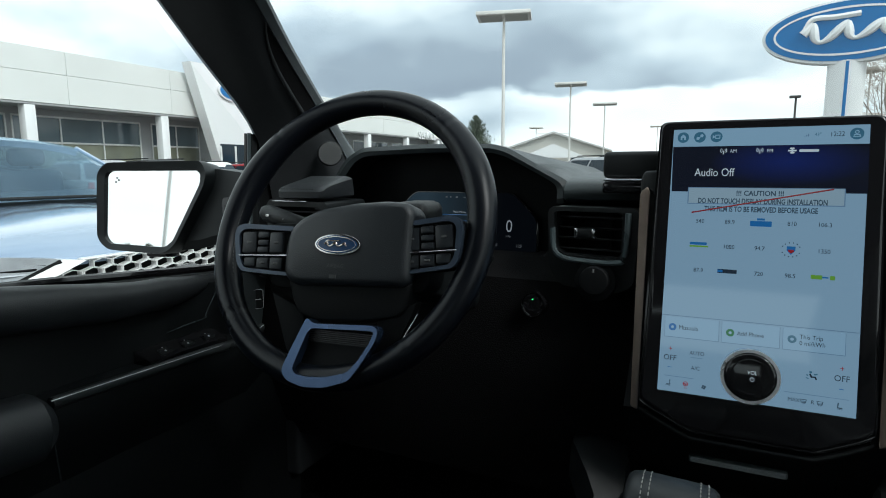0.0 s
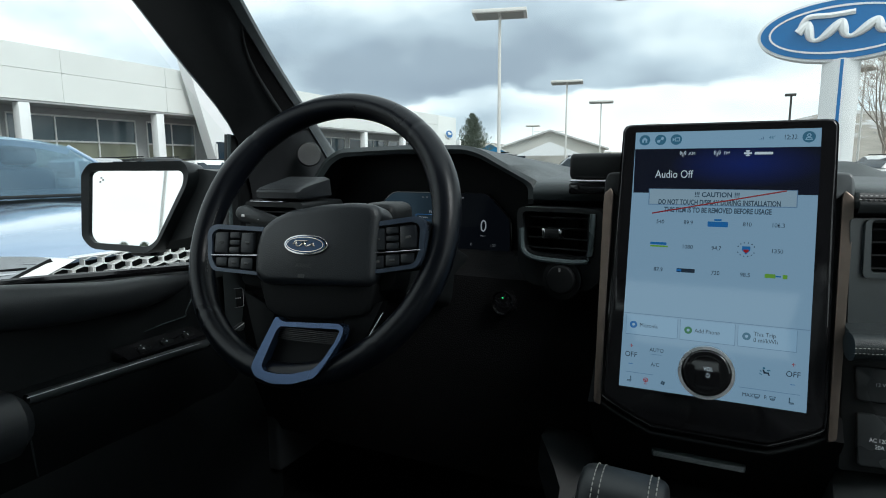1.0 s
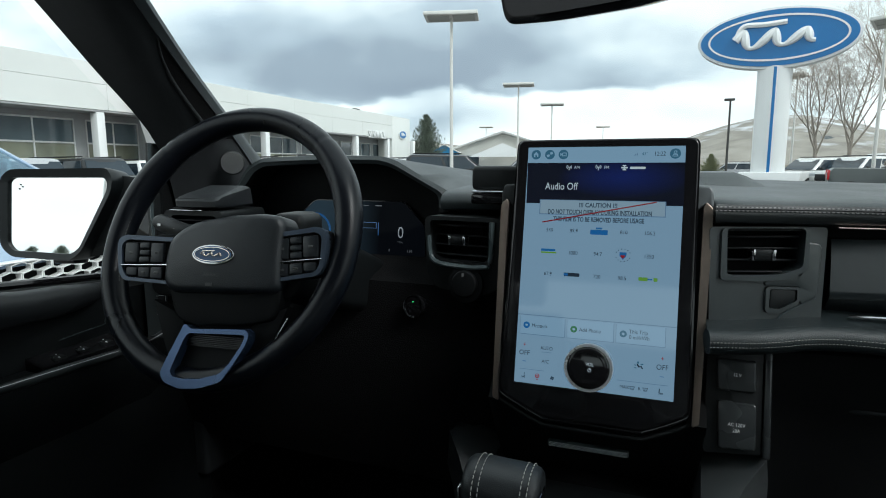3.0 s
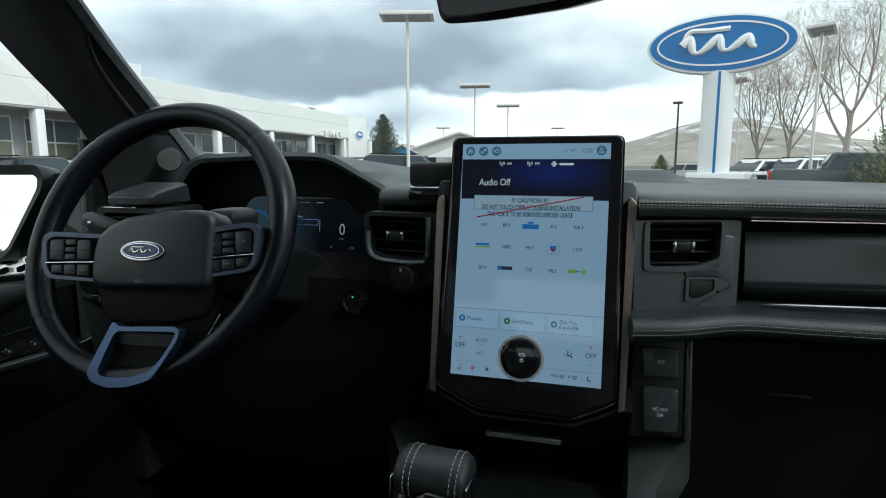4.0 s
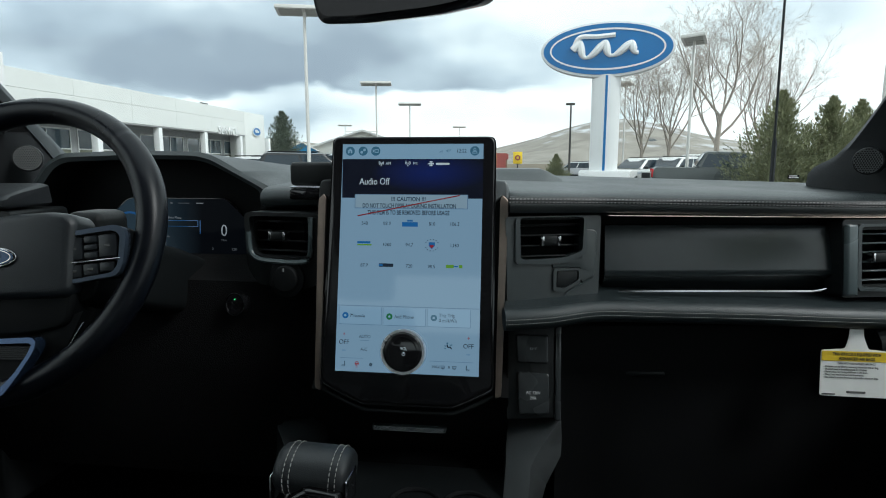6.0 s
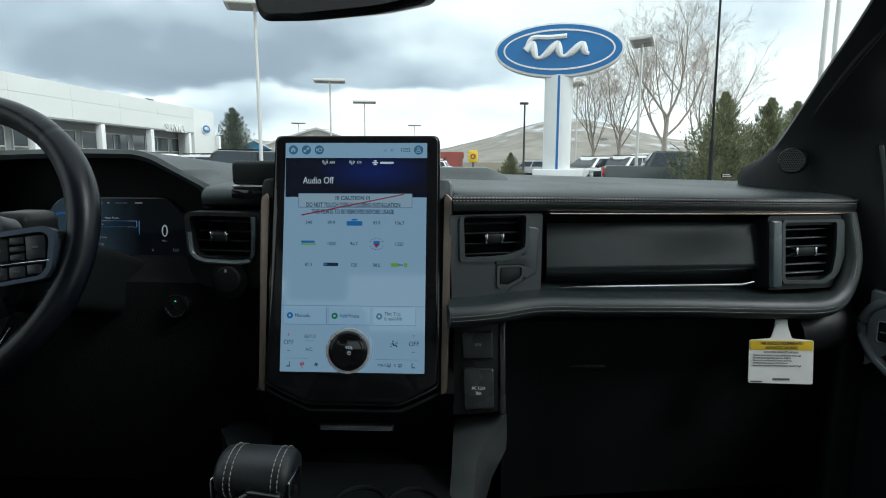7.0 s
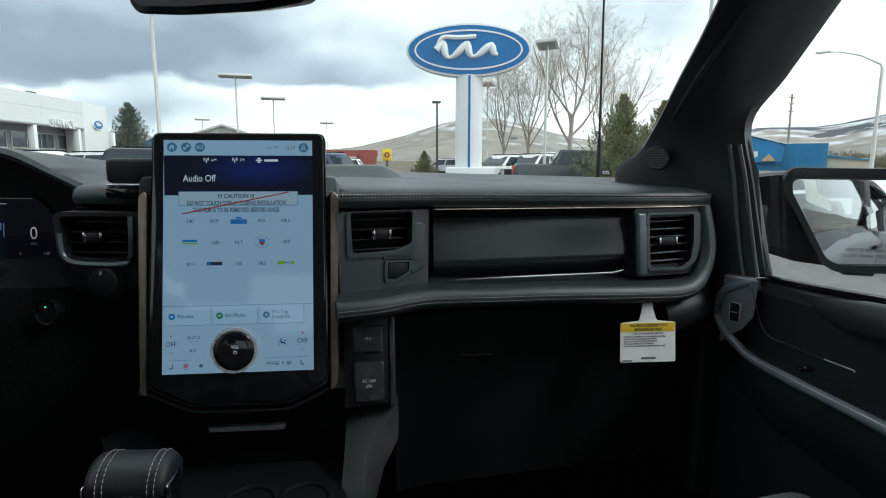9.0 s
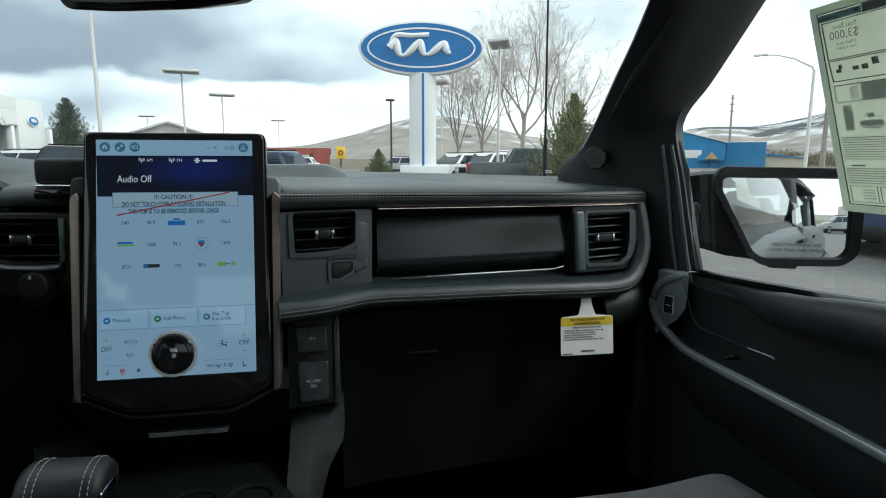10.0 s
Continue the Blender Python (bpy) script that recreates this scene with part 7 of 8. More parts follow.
def hall_window(y0, y1, heights, cols):
    """A glazed bay: panes between pale frame bars; heights are those of sill, transoms and head."""
    w = part("window", box(XF - 1.66, XF - 1.62, y0, y1, heights[0], heights[-1], 0.0), ROOM, hall, "dark reflecting showroom window")
    for i in range(cols):
        ya, yb = y0 + (y1 - y0) * i / cols, y0 + (y1 - y0) * (i + 1) / cols
        for j, (za, zb) in enumerate(zip(heights, heights[1:])):
            part("pane", box(XF - 1.615, XF - 1.59, ya + 0.03, yb - 0.03, za + 0.03, zb - 0.03, 0, 1), SHOWROOM if j else PALEPANE, w)
    for i in range(cols + 1):
        y = y0 + (y1 - y0) * i / cols
        part("window_frame", box(XF - 1.59, XF - 1.54, y - 0.035, y + 0.035, heights[0] - 0.035, heights[-1] + 0.035, 0.01, 1), FRAMEM, w)
    for z in heights:
        part("window_frame", box(XF - 1.585, XF - 1.535, y0, y1, z - 0.04, z + 0.04, 0.01, 1), FRAMEM, w)


for y0, y1, cols in ((-6, -0.3, 3), (1.2, 6.9, 3), (7.2, 12.9, 3), (13.15, 18.85, 3), (19.5, 22.4, 2)):
    hall_window(y0, y1, (0.3, 2.43, 3.5), cols)
for k in range(5):
    hall_window(25.4 + 5.9 * k, 30.7 + 5.9 * k if k < 4 else 53.0, (0.4, 2.2, 3.35), 3)
part("end_face", box(XF - 1.5, XF + 0.02, 50.0, 54.2, 0, 5.96, 0.05), CLAD, hall, "pale corner block with a logo")
# Antenna-like fixture of post and bar; its lamp head is made up.
fix = thing("roof_fixture", (XF - 0.6, 44.4, 5.75), "small dark antenna-like fixture on the roof edge", "floodlight")
part("bracket", tube(bmesh.new(), [(XF - 0.6, 44.6, 5.70), (XF - 0.6, 44.6, 6.10)], 0.05, 6), POLEDARK, fix)
part("lamp_head", box(XF - 0.7, XF - 0.5, 43.7, 44.7, 6.05, 6.17, 0.03, 2), POLEDARK, fix)
MLG = pose(XF + 0.06, 52.2, 4.3, 0, 0, 90)
lg = part("logo_oval", disc(0.85, -0.08, 0.0, 40, 0, MLG, rz=0.42), WHITEPAINT, hall, "blue and white oval logo")
part("logo_field", disc(0.76, -0.10, -0.07, 40, 0, MLG, rz=0.35), BLUEPAINT, lg)
part("logo_stroke", swoosh(1.0, 0.36, 0.045, MLG, -0.11), WHITEPAINT, lg)
writing("service_letters", "SERVICE", 0.95, WHITEPAINT, pose(XF + 0.08, 46.7, 4.05, 0, 0, 90), hall, thick=0.06, label="white raised letters")
# tall white entrance slab
slab = thing("entrance_slab", (-22.4, 21.5, 0), "tall white entrance wall with an oval logo", "entrance wall")
part("slab_wall", loft(bmesh.new(), [[(XF + 0.3, 22.0 - 2.05 * k, z), (XF + 0.9, 22.0 - 2.05 * k, z), (XF + 0.9, 23.9 + 0.12 * k, z), (XF + 0.3, 23.9 + 0.12 * k, z)] for z, k in ((0, 0), (6.4, 1))]), WHITEPAINT, slab, "white slab")
MSL = pose(XF + 0.92, 22.5, 5.25, 0, 0, 90)
lg = part("logo_oval", disc(1.0, -0.10, 0.0, 40, 0, MSL, rz=0.5), WHITEPAINT, slab)
part("logo_field", disc(0.9, -0.12, -0.09, 40, 0, MSL, rz=0.42), BLUEPAINT, lg)
part("logo_stroke", swoosh(1.2, 0.45, 0.05, MSL, -0.13), WHITEPAINT, lg)
dr = part("glass_door", box(XF + 0.9, XF + 0.93, 21.5, 23.5, 0, 2.55, 0.0), WINDOWM, slab, "glazed entrance door")
for y in (21.5, 22.5, 23.5):
    part("door_frame", box(XF + 0.9, XF + 0.96, y - 0.06, y + 0.06, 0, 2.45, 0.01, 1), FRAMEM, dr)

# ---- brand pylon ----
pylon = thing("pylon_sign", (4.6, 28.84, 0), "large blue oval sign on a white pillar", "sign")
MPY = pose(4.6, 28.84, 0, 0, 0, -9)
part("pillar", loft(bmesh.new(), [[(0.68 * math.cos(a), 0.45 * math.sin(a), z) for a in [math.tau * k / 32 for k in range(32)]] for z in (0.9, 5.6)]), WHITEPAINT, pylon, "white oval pillar", MPY)
part("pillar_stripe", box(-0.06, 0.06, -0.47, -0.40, 0.9, 5.55, 0.01, 1, MPY @ pose(0.02, 0, 0)), BLUEPAINT, pylon, "blue vertical stripe")
part("plinth", box(-1.15, 1.25, -0.7, 0.7, 0, 1.02, 0.05, 2, MPY), WHITEPAINT, pylon, "white plinth")
MOV = MPY @ pose(-0.05, -0.1, 6.75)
oval = part("oval_body", disc(3.10, -0.3, 0.3, 72, 0.03, MOV, rz=1.285), WHITEPAINT, pylon, "white oval sign case")
part("oval_field", disc(2.97, -0.34, -0.29, 72, 0, MOV, rz=1.17), BLUEPAINT, oval, "blue enamel oval")
part("oval_ring", hoop(2.66, 2.58, -0.37, -0.33, 72, MOV, 0.96 / 2.66), WHITEPAINT, oval)
part("oval_stroke", swoosh(3.8, 1.45, 0.13, MOV, -0.36), WHITEPAINT, oval, "white flowing stroke")


# ---- lamp posts ----
LENSM = mat("frosted lamp lens", (0.34, 0.34, 0.31), 0.4, scale=4)
def lamp_post(h, arm, label, material):
    t = thing("lamp_post", (0, 0, 0), label, "lamp post", "lot lamp posts")
    part("pole", tube(bmesh.new(), [(0, 0, 0), (0, 0, h - 0.1)], [0.085, 0.06], 10), material, t, "painted steel pole")
    tilt = Matrix.Translation((0, 0, h - 0.06)) @ Matrix.Rotation(radians(-4), 4, "X")
    hd = part("lamp_head", box(-arm, arm, -0.55, 0.55, -0.08, 0.08, 0.03, 2, tilt), material, t, "flat double lamp head")
    part("lens", box(-arm * 0.88, -arm * 0.06, -0.42, 0.42, -0.10, -0.07, 0.005, 1, tilt), LENSM, hd, "grey lamp lens")
    part("lens", box(arm * 0.06, arm * 0.88, -0.42, 0.42, -0.10, -0.07, 0.005, 1, tilt), LENSM, hd, "grey lamp lens")
    part("footing", tube(bmesh.new(), [(0, 0, 0), (0, 0, 0.7)], 0.3, 14), STUCCO, t, "concrete footing")
    return t


big = lamp_post(7.75, 1.15, "tall pale lot lamp post with flat double head", POLEM)
big.matrix_basis = pose(-8.63, 23.67, 0, 0, 0, 14)
for x, y, rz in ((-10.16, 43.0, 10), (-10.3, 58.3, 10)):
    copy_thing(big, pose(x, y, -0.4, 0, 0, rz))
copy_thing(big, pose(8.9, 29.96, -0.3, 0, 0, 70))
copy_thing(big, pose(9.08, 48.4, 0, 0, 0, 70))
for x, y in ((-28.1, 96.1), (-9.3, 102.5)):
    copy_thing(big, pose(x, y, 0, 0, 0, 8))
copy_thing(big, pose(-11.8, -22.5, 0, 0, 0, 14))
dk = thing("lamp_post", (0, 0, 0), "slim dark lamp post with a square head", "lamp post", "lot lamp posts")
part("pole", tube(bmesh.new(), [(0, 0, 0), (0, 0, 6.2)], [0.1, 0.07], 10), POLEDARK, dk)
part("lamp_head", box(-0.42, 0.3, -0.2, 0.2, 6.12, 6.3, 0.04, 2), POLEDARK, dk)
dk.matrix_basis = pose(4.85, 48.96, 0)
street = thing("street_lamp", (0, 0, 0), "grey street lamp with a curved arm", "street lamp")
part("pole", tube(bmesh.new(), [(0, 0, 0), (0, 0, 5.9), (-0.08, 0, 6.1), (-0.9, 0, 6.58), (-1.7, 0, 6.82), (-2.2, 0, 6.88)], [0.1, 0.07, 0.05, 0.035, 0.03, 0.028], 8), POLEM, street)
part("lamp_head", box(-2.75, -2.1, -0.10, 0.10, 6.83, 6.93, 0.03, 2), POLEM, street)
street.matrix_basis = pose(23.72, 25.07, -0.2, 0, 0, -43)
util = thing("utility_pole", (0, 0, 0), "tall wooden utility pole with cross arms", "utility pole")
part("pole", tube(bmesh.new(), [(0, 0, 0), (0, 0, 8.3)], [0.16, 0.11], 8), BARK, util)
for z in (7.9, 7.2, 6.4):
    part("cross_arm", box(-0.35, 0.35, -0.06, 0.06, z - 0.06, z + 0.06, 0.01, 1), BARK, util)
util.matrix_basis = pose(72.6, 97.5, 0) @ Matrix.Diagonal((1.4, 1.4, 1.58, 1))
copy_thing(util, pose(41.4, 42.75, -2.3, 0, 0, -44))
copy_thing(util, pose(75.0, 75.0, 0))


for x, y in ((15.1, 25.2), (15.95, 25.85)):
    lp = thing("light_pole", (x, y, 0), "tall slim pale grey light pole", "light pole", "tall light poles")
    part("pole", tube(bmesh.new(), [(x, y, 0), (x, y, 11.4)], [0.12, 0.085], 10), POLEM, lp)
    part("lamp_head", box(x - 0.5, x + 0.5, y - 0.2, y + 0.2, 11.4, 11.52, 0.03, 2), POLEM, lp)


# ---- trees ----
def bare_tree(seed, height, spread):
    """A short trunk that forks into rising limbs; limbs fork on into twigs."""
    rnd = random.Random(seed)
    t = thing("bare_tree", (0, 0, 0), "tall leafless tree with a wide crown of fine twigs", "tree", "bare trees")
    wood, twig = bmesh.new(), bmesh.new()
    lift, kids = (0.0, 0.16, 0.12, 0.06, 0.03, 0.0), (7, 7, 6, 5, 4)

    def grow(p, d, length, r, depth, turn):
        n = (5, 6, 5, 4, 3, 2)[depth]
        pts, rads, q, e = [p], [r], p, d
        for i in range(n):
            e = (e + Vector((rnd.uniform(-1, 1), rnd.uniform(-1, 1), rnd.uniform(-1, 1))) * (0.05 if depth == 0 else 0.17) + Vector((0, 0, lift[depth]))).normalized()
            q = q + e * length / n
            pts.append(q)
            rads.append(r * (1 - (0.38 if depth == 0 else 0.72) * (i + 1) / n))
        tube(wood if depth < 3 else twig, pts, rads, (10, 7, 5, 4, 3, 3)[depth], caps=False)
        if depth >= 5:
            return
        for k in range(kids[depth]):
            f = (1.0, 1.0, 0.97, 0.90, 0.82, 0.70, 0.58)[k] if depth == 0 else 0.22 + 0.78 * (k + rnd.random()) / kids[depth]
            i = min(n - 1, int(f * n))
            b = pts[i].lerp(pts[i + 1], f * n - i)
            turn += 2.4 + rnd.uniform(-0.5, 0.5)
            axis = (pts[i + 1] - pts[i]).normalized()
            out = axis.orthogonal()
            out.rotate(Matrix.Rotation(turn, 3, axis))
            open_ = (rnd.uniform(0.30, 0.75) + 0.4 * (1 - f)) * spread if depth == 0 else rnd.uniform(0.55, 1.05) * spread
            nd = (axis + out * open_).normalized()
            long = height * rnd.uniform(0.40, 0.56) if depth == 0 else length * rnd.uniform(0.42, 0.66) * (1.15 - 0.45 * f)
            grow(b, nd, long, max(0.005, rads[i] * (rnd.uniform(0.42, 0.62) if depth == 0 else rnd.uniform(0.38, 0.55))), depth + 1, turn)

    grow(Vector((0, 0, 0)), Vector((0, 0, 1)), height * 0.33, height * 0.0155, 0, rnd.uniform(0, 6))
    part("trunk", wood, BARK, t, "grey brown trunk and limbs")
    part("crown", twig, TWIG, t, "crown of fine bare twigs")
    return t


bt1, bt2 = bare_tree(5, 12.5, 0.85), bare_tree(21, 9.6, 0.75)
bt1.matrix_basis = pose(12.0, 35.3, 0)
bt2.matrix_basis = pose(9.26, 42.2, 0)
copy_thing(bt2, pose(10.55, 39.9, 0, 0, 0, 130))
copy_thing(bt1, pose(18.6, 46.0, -1.0, 0, 0, 200))


def conifer(seed, h, rbase, boughs, top_power, label, needles):
    """Whorls of drooping boughs, each a spray of short needle tufts."""
    rnd = random.Random(seed)
    t = thing("conifer", (0, 0, 0), label, "tree", "conifers")
    part("trunk", tube(bmesh.new(), [(0, 0, 0), (0, 0, h * 0.97)], [h * 0.02, 0.015], 7), BARK, t)
    verts, faces = [], []
    for k in range(boughs):
        f = (k + rnd.random()) / boughs
        z = h * (0.04 + 0.95 * f ** 0.9)
        reach = rbase * (1 - f) ** top_power * rnd.uniform(0.42, 1.15) + 0.10
        a = k * 2.39996 + rnd.uniform(-0.3, 0.3)
        rise = 0.45 + 0.9 * f + rnd.uniform(-0.2, 0.4)
        d = Vector((math.cos(a), math.sin(a), rise)).normalized()
        side0 = Vector((-math.sin(a), math.cos(a), 0))
        n = max(14, int(74 * reach / rbase))
        for _ in range(n):
            u = rnd.random() ** 0.75
            c = Vector((0, 0, z)) + d * reach * u + side0 * rnd.uniform(-1, 1) * reach * 0.26 * (1.15 - u) + Vector((0, 0, rnd.uniform(-0.10, 0.10) * reach))
            o = (d + Vector((rnd.uniform(-1, 1), rnd.uniform(-1, 1), rnd.uniform(-0.2, 1.1))) * 0.8).normalized()
            w = o.cross(Vector((rnd.uniform(-1, 1), rnd.uniform(-1, 1), rnd.uniform(-1, 1)))).normalized()
            s = h * rnd.uniform(0.008, 0.017)
            i = len(verts)
            verts += [c - w * s * 0.34, c + o * s * 1.9, c + w * s * 0.34, c - o * s * 0.5]
            faces += [(i, i + 1, i + 2), (i, i + 2, i + 3)]
    me = bpy.data.meshes.new("mesh")
    me.from_pydata(verts, [], faces)
    me.materials.append(needles)
    cr = new("crown", me)
    cr.parent = t
    tagged(cr, "drooping boughs of green needles", kind="stuff")
    return t


c1 = conifer(3, 4.3, 2.35, 620, 1.0, "bushy olive green pine", NEEDLE)
c1.matrix_basis = pose(9.55, 21.3, -0.45)
copy_thing(c1, pose(11.35, 21.55, -0.65, 0, 0, 100))
copy_thing(c1, pose(12.7, 22.3, -0.7, 0, 0, 40))
c2 = conifer(8, 7.0, 3.1, 520, 0.75, "dense dark green spruce", SPRUCE)
c2.matrix_basis = pose(-25.4, 62.2, 0)
for x, y, r in ((-40.3, 83.2, 60), (-42.6, 84.6, 160)):
    copy_thing(c2, pose(x, y, -0.1, 0, 0, r) @ Matrix.Diagonal((1.25, 1.25, 1.25, 1)))
for x, y, r in ((-29.4, -53, 20), (-27.0, -52, 90), (-33.0, -55, 150)):
    copy_thing(c2, pose(x, y, -1.7, 0, 0, r))
copy_thing(c1, pose(3.4, 44.0, -2.3, 0, 0, 10))

# ---- other buildings ----
house = thing("gabled_house", (-21, 76, 0), "pale grey gabled hall with white trim", "house")
MH = pose(-20.0, 76.3, 0, 0, 0, 14)
part("wall", plate([(-7, 0), (7, 0), (7, 3.4), (0, 5.7), (-7, 3.4)], 0, 14, 0, MH), mat("pale siding", (0.55, 0.54, 0.50), 0.7, scale=0.6), house, "pale grey siding wall")
for s in (-1, 1):
    part("roof", plate([(0, 5.85), (s * 7.6, 3.35), (s * 7.6, 3.15), (0, 5.6)], -0.6, 14.5, 0, MH), mat("weathered roof", (0.52, 0.52, 0.51), 0.8, scale=0.9), house, "shallow roof slope")
for x in (-4, 3.2):
    part("window", box(x - 0.8, x + 0.8, -0.06, 0.05, 1.4, 2.6, 0.0, 1, MH), WINDOWM, house)
part("porch_roof", plate([(-4.5, 2.4), (4.5, 2.4), (0, 4.2)], -1.6, -1.3, 0, MH), WHITEPAINT, house)
part("roof_aerial", tube(bmesh.new(), [MH @ Vector((-2.2, 2, 5.7)), MH @ Vector((2.2, 2, 5.7))], 0.05, 5), POLEM, house)
part("roof_aerial", tube(bmesh.new(), [MH @ Vector((0, 2, 5.2)), MH @ Vector((0, 2, 5.9))], 0.06, 5), POLEM, house)

BLUEWALL = mat("blue corrugated steel", (0.018, 0.20, 0.41), 0.45, vary=0.12, scale=0.8)
shop = thing("blue_shop", (56, 76, 0), "bright blue steel-clad shop with a sloping roof", "building")
MB2 = pose(56.2, 75.9, 0, 0, 0, -38)
part("wall", plate([(-18, 0), (0, 0), (0, 3.7), (-9, 6.2), (-18, 3.7)], 0, 14, 0, MB2), BLUEWALL, shop, "blue steel gable wall")
part("wall", box(0, 5.2, 0.6, 12, 0, 3.75, 0.02, 1, MB2), BLUEWALL, shop, "blue ribbed wall")
for i in range(13):
    part("rib", box(0.1 + 0.4 * i, 0.2 + 0.4 * i, 0.53, 0.6, 0, 3.72, 0.02, 1, MB2), BLUEWALL, shop)
part("roof", plate([(-9, 6.38), (0.25, 3.82), (0.25, 3.68), (-9, 6.2)], -0.4, 14.3, 0, MB2), CLAD, shop, "pale roof edge")
part("roof", plate([(-9, 6.38), (-18.3, 3.82), (-18.3, 3.68), (-9, 6.2)], -0.4, 14.3, 0, MB2), CLAD, shop)
part("parapet_cap", box(-0.05, 5.3, 0.5, 12.1, 3.75, 3.88, 0.02, 1, MB2), CLAD, shop, "pale parapet cap")
part("canopy", plate([(-3.6, 1.15), (-0.1, 1.15), (-0.1, 1.75), (-0.6, 1.95), (-3.2, 1.95), (-3.6, 1.75)], -1.4, 0, 0, MB2), BLUEWALL, shop, "blue entrance canopy")
part("gable_sign", plate([(-2.6, 1.35), (-0.85, 1.35), (-1.72, 2.35)], -1.75, -1.5, 0, MB2), mat("orange sign", (0.62, 0.36, 0.12), 0.6), shop, "small orange gable sign")
part("sign_emblem", disc(0.24, -1.8, -1.74, 16, 0, MB2 @ pose(-1.72, 0, 1.68)), STUCCO, shop)
part("pale_panel", box(-6.2, -3.2, -0.06, 0.02, 1.5, 2.7, 0.01, 1, MB2), CLAD, shop, "pale sign panel")
part("side_wing", box(5.2, 10.2, 2, 9, 0, 1.75, 0.02, 1, MB2), mat("cream render", (0.55, 0.5, 0.4), 0.8, scale=0.8), shop, "cream side wing")
part("wing_roof", plate([(5.1, 2.2), (10.5, 1.55), (10.5, 1.42), (5.1, 1.9)], 1.6, 9.4, 0, MB2), BLUEWALL, shop)


shed = thing("blue_shed", (-26, 70, 0), "small blue steel shed beyond the lot", "shed")
part("wall", plate([(-1.7, 0), (1.7, 0), (1.7, 3.0), (0, 3.9), (-1.7, 3.0)], 0, 5, 0, pose(-26.0, 69.6, 0, 0, 0, 16)), BLUEWALL, shed, "blue steel wall")
for side in (-1, 1):
    part("roof", plate([(0, 4.02), (side * 1.95, 3.0), (side * 1.95, 2.88), (0, 3.88)], -0.2, 5.2, 0, pose(-26.0, 69.6, 0, 0, 0, 16)), CLAD, shed)


def scrub_bank():
    """Dry brush on the bank behind the shop: many thin upright sprays."""
    rnd = random.Random(17)
    verts, faces = [], []
    for _ in range(9000):
        az, d = radians(rnd.uniform(33, 52)), rnd.uniform(118, 150)
        top = 2.2 + 1.6 * noise.noise(Vector((math.degrees(az) * 0.9, d * 0.05, 0.3)))
        c = Vector((d * math.sin(az), d * math.cos(az), rnd.uniform(0.0, max(0.4, top))))
        o = Vector((rnd.uniform(-0.6, 0.6), rnd.uniform(-0.6, 0.6), rnd.uniform(0.2, 1))).normalized() * rnd.uniform(0.5, 1.1)
        w = o.cross(Vector((rnd.uniform(-1, 1), rnd.uniform(-1, 1), 0.2))).normalized() * rnd.uniform(0.03, 0.09)
        i = len(verts)
        verts += [c - w, c + w, c + o + w * 0.3, c + o - w * 0.3]
        faces.append((i, i + 1, i + 2, i + 3))
    me = bpy.data.meshes.new("mesh")
    me.from_pydata(verts, [], faces)
    me.materials.append(mat("dry brush", (0.20, 0.16, 0.11), 0.95, vary=0.4, scale=0.2, tint=(0.13, 0.13, 0.08)))
    ob = new("scrub", me)
    return tagged(ob, "dry brown brush on the bank", "scrub", kind="stuff")


scrub_bank()

REDM = mat("red painted wall", (0.30, 0.075, 0.065), 0.6, vary=0.15, scale=0.6)
red = thing("red_restaurant", (-4, 95, 0), "low red and brown roadside restaurant", "building")
part("wall", box(-11, -0.8, 95, 103, 0, 3.0, 0.02, 1), mat("brown brick wall", (0.25, 0.15, 0.11), 0.8, scale=1.5), red)
part("red_band", box(-11.2, -0.6, 94.8, 103.2, 2.0, 2.9, 0.02, 1), REDM, red, "red fascia band")
part("tower", box(-3.4, -1.0, 94.7, 97, 0, 3.0, 0.02, 1), REDM, red)
part("awning", box(-9, -4, 94.2, 95, 1.6, 1.9, 0.02, 1), CLAD, red)
ysign = thing("yellow_sign", (0.9, 89, 0), "yellow roadside sign with a red emblem", "sign")
part("post", tube(bmesh.new(), [(0.9, 89.2, 0), (0.9, 89.2, 2)], 0.12, 8), POLEDARK, ysign)
yb = part("board", box(0.2, 1.6, 89, 89.2, 1.3, 3.1, 0.15, 2), YELLOW, ysign, "yellow board")
part("emblem", hoop(0.42, 0.2, 88.93, 89.0, 20, pose(0.9, 0, 2.2)), REDM, yb)


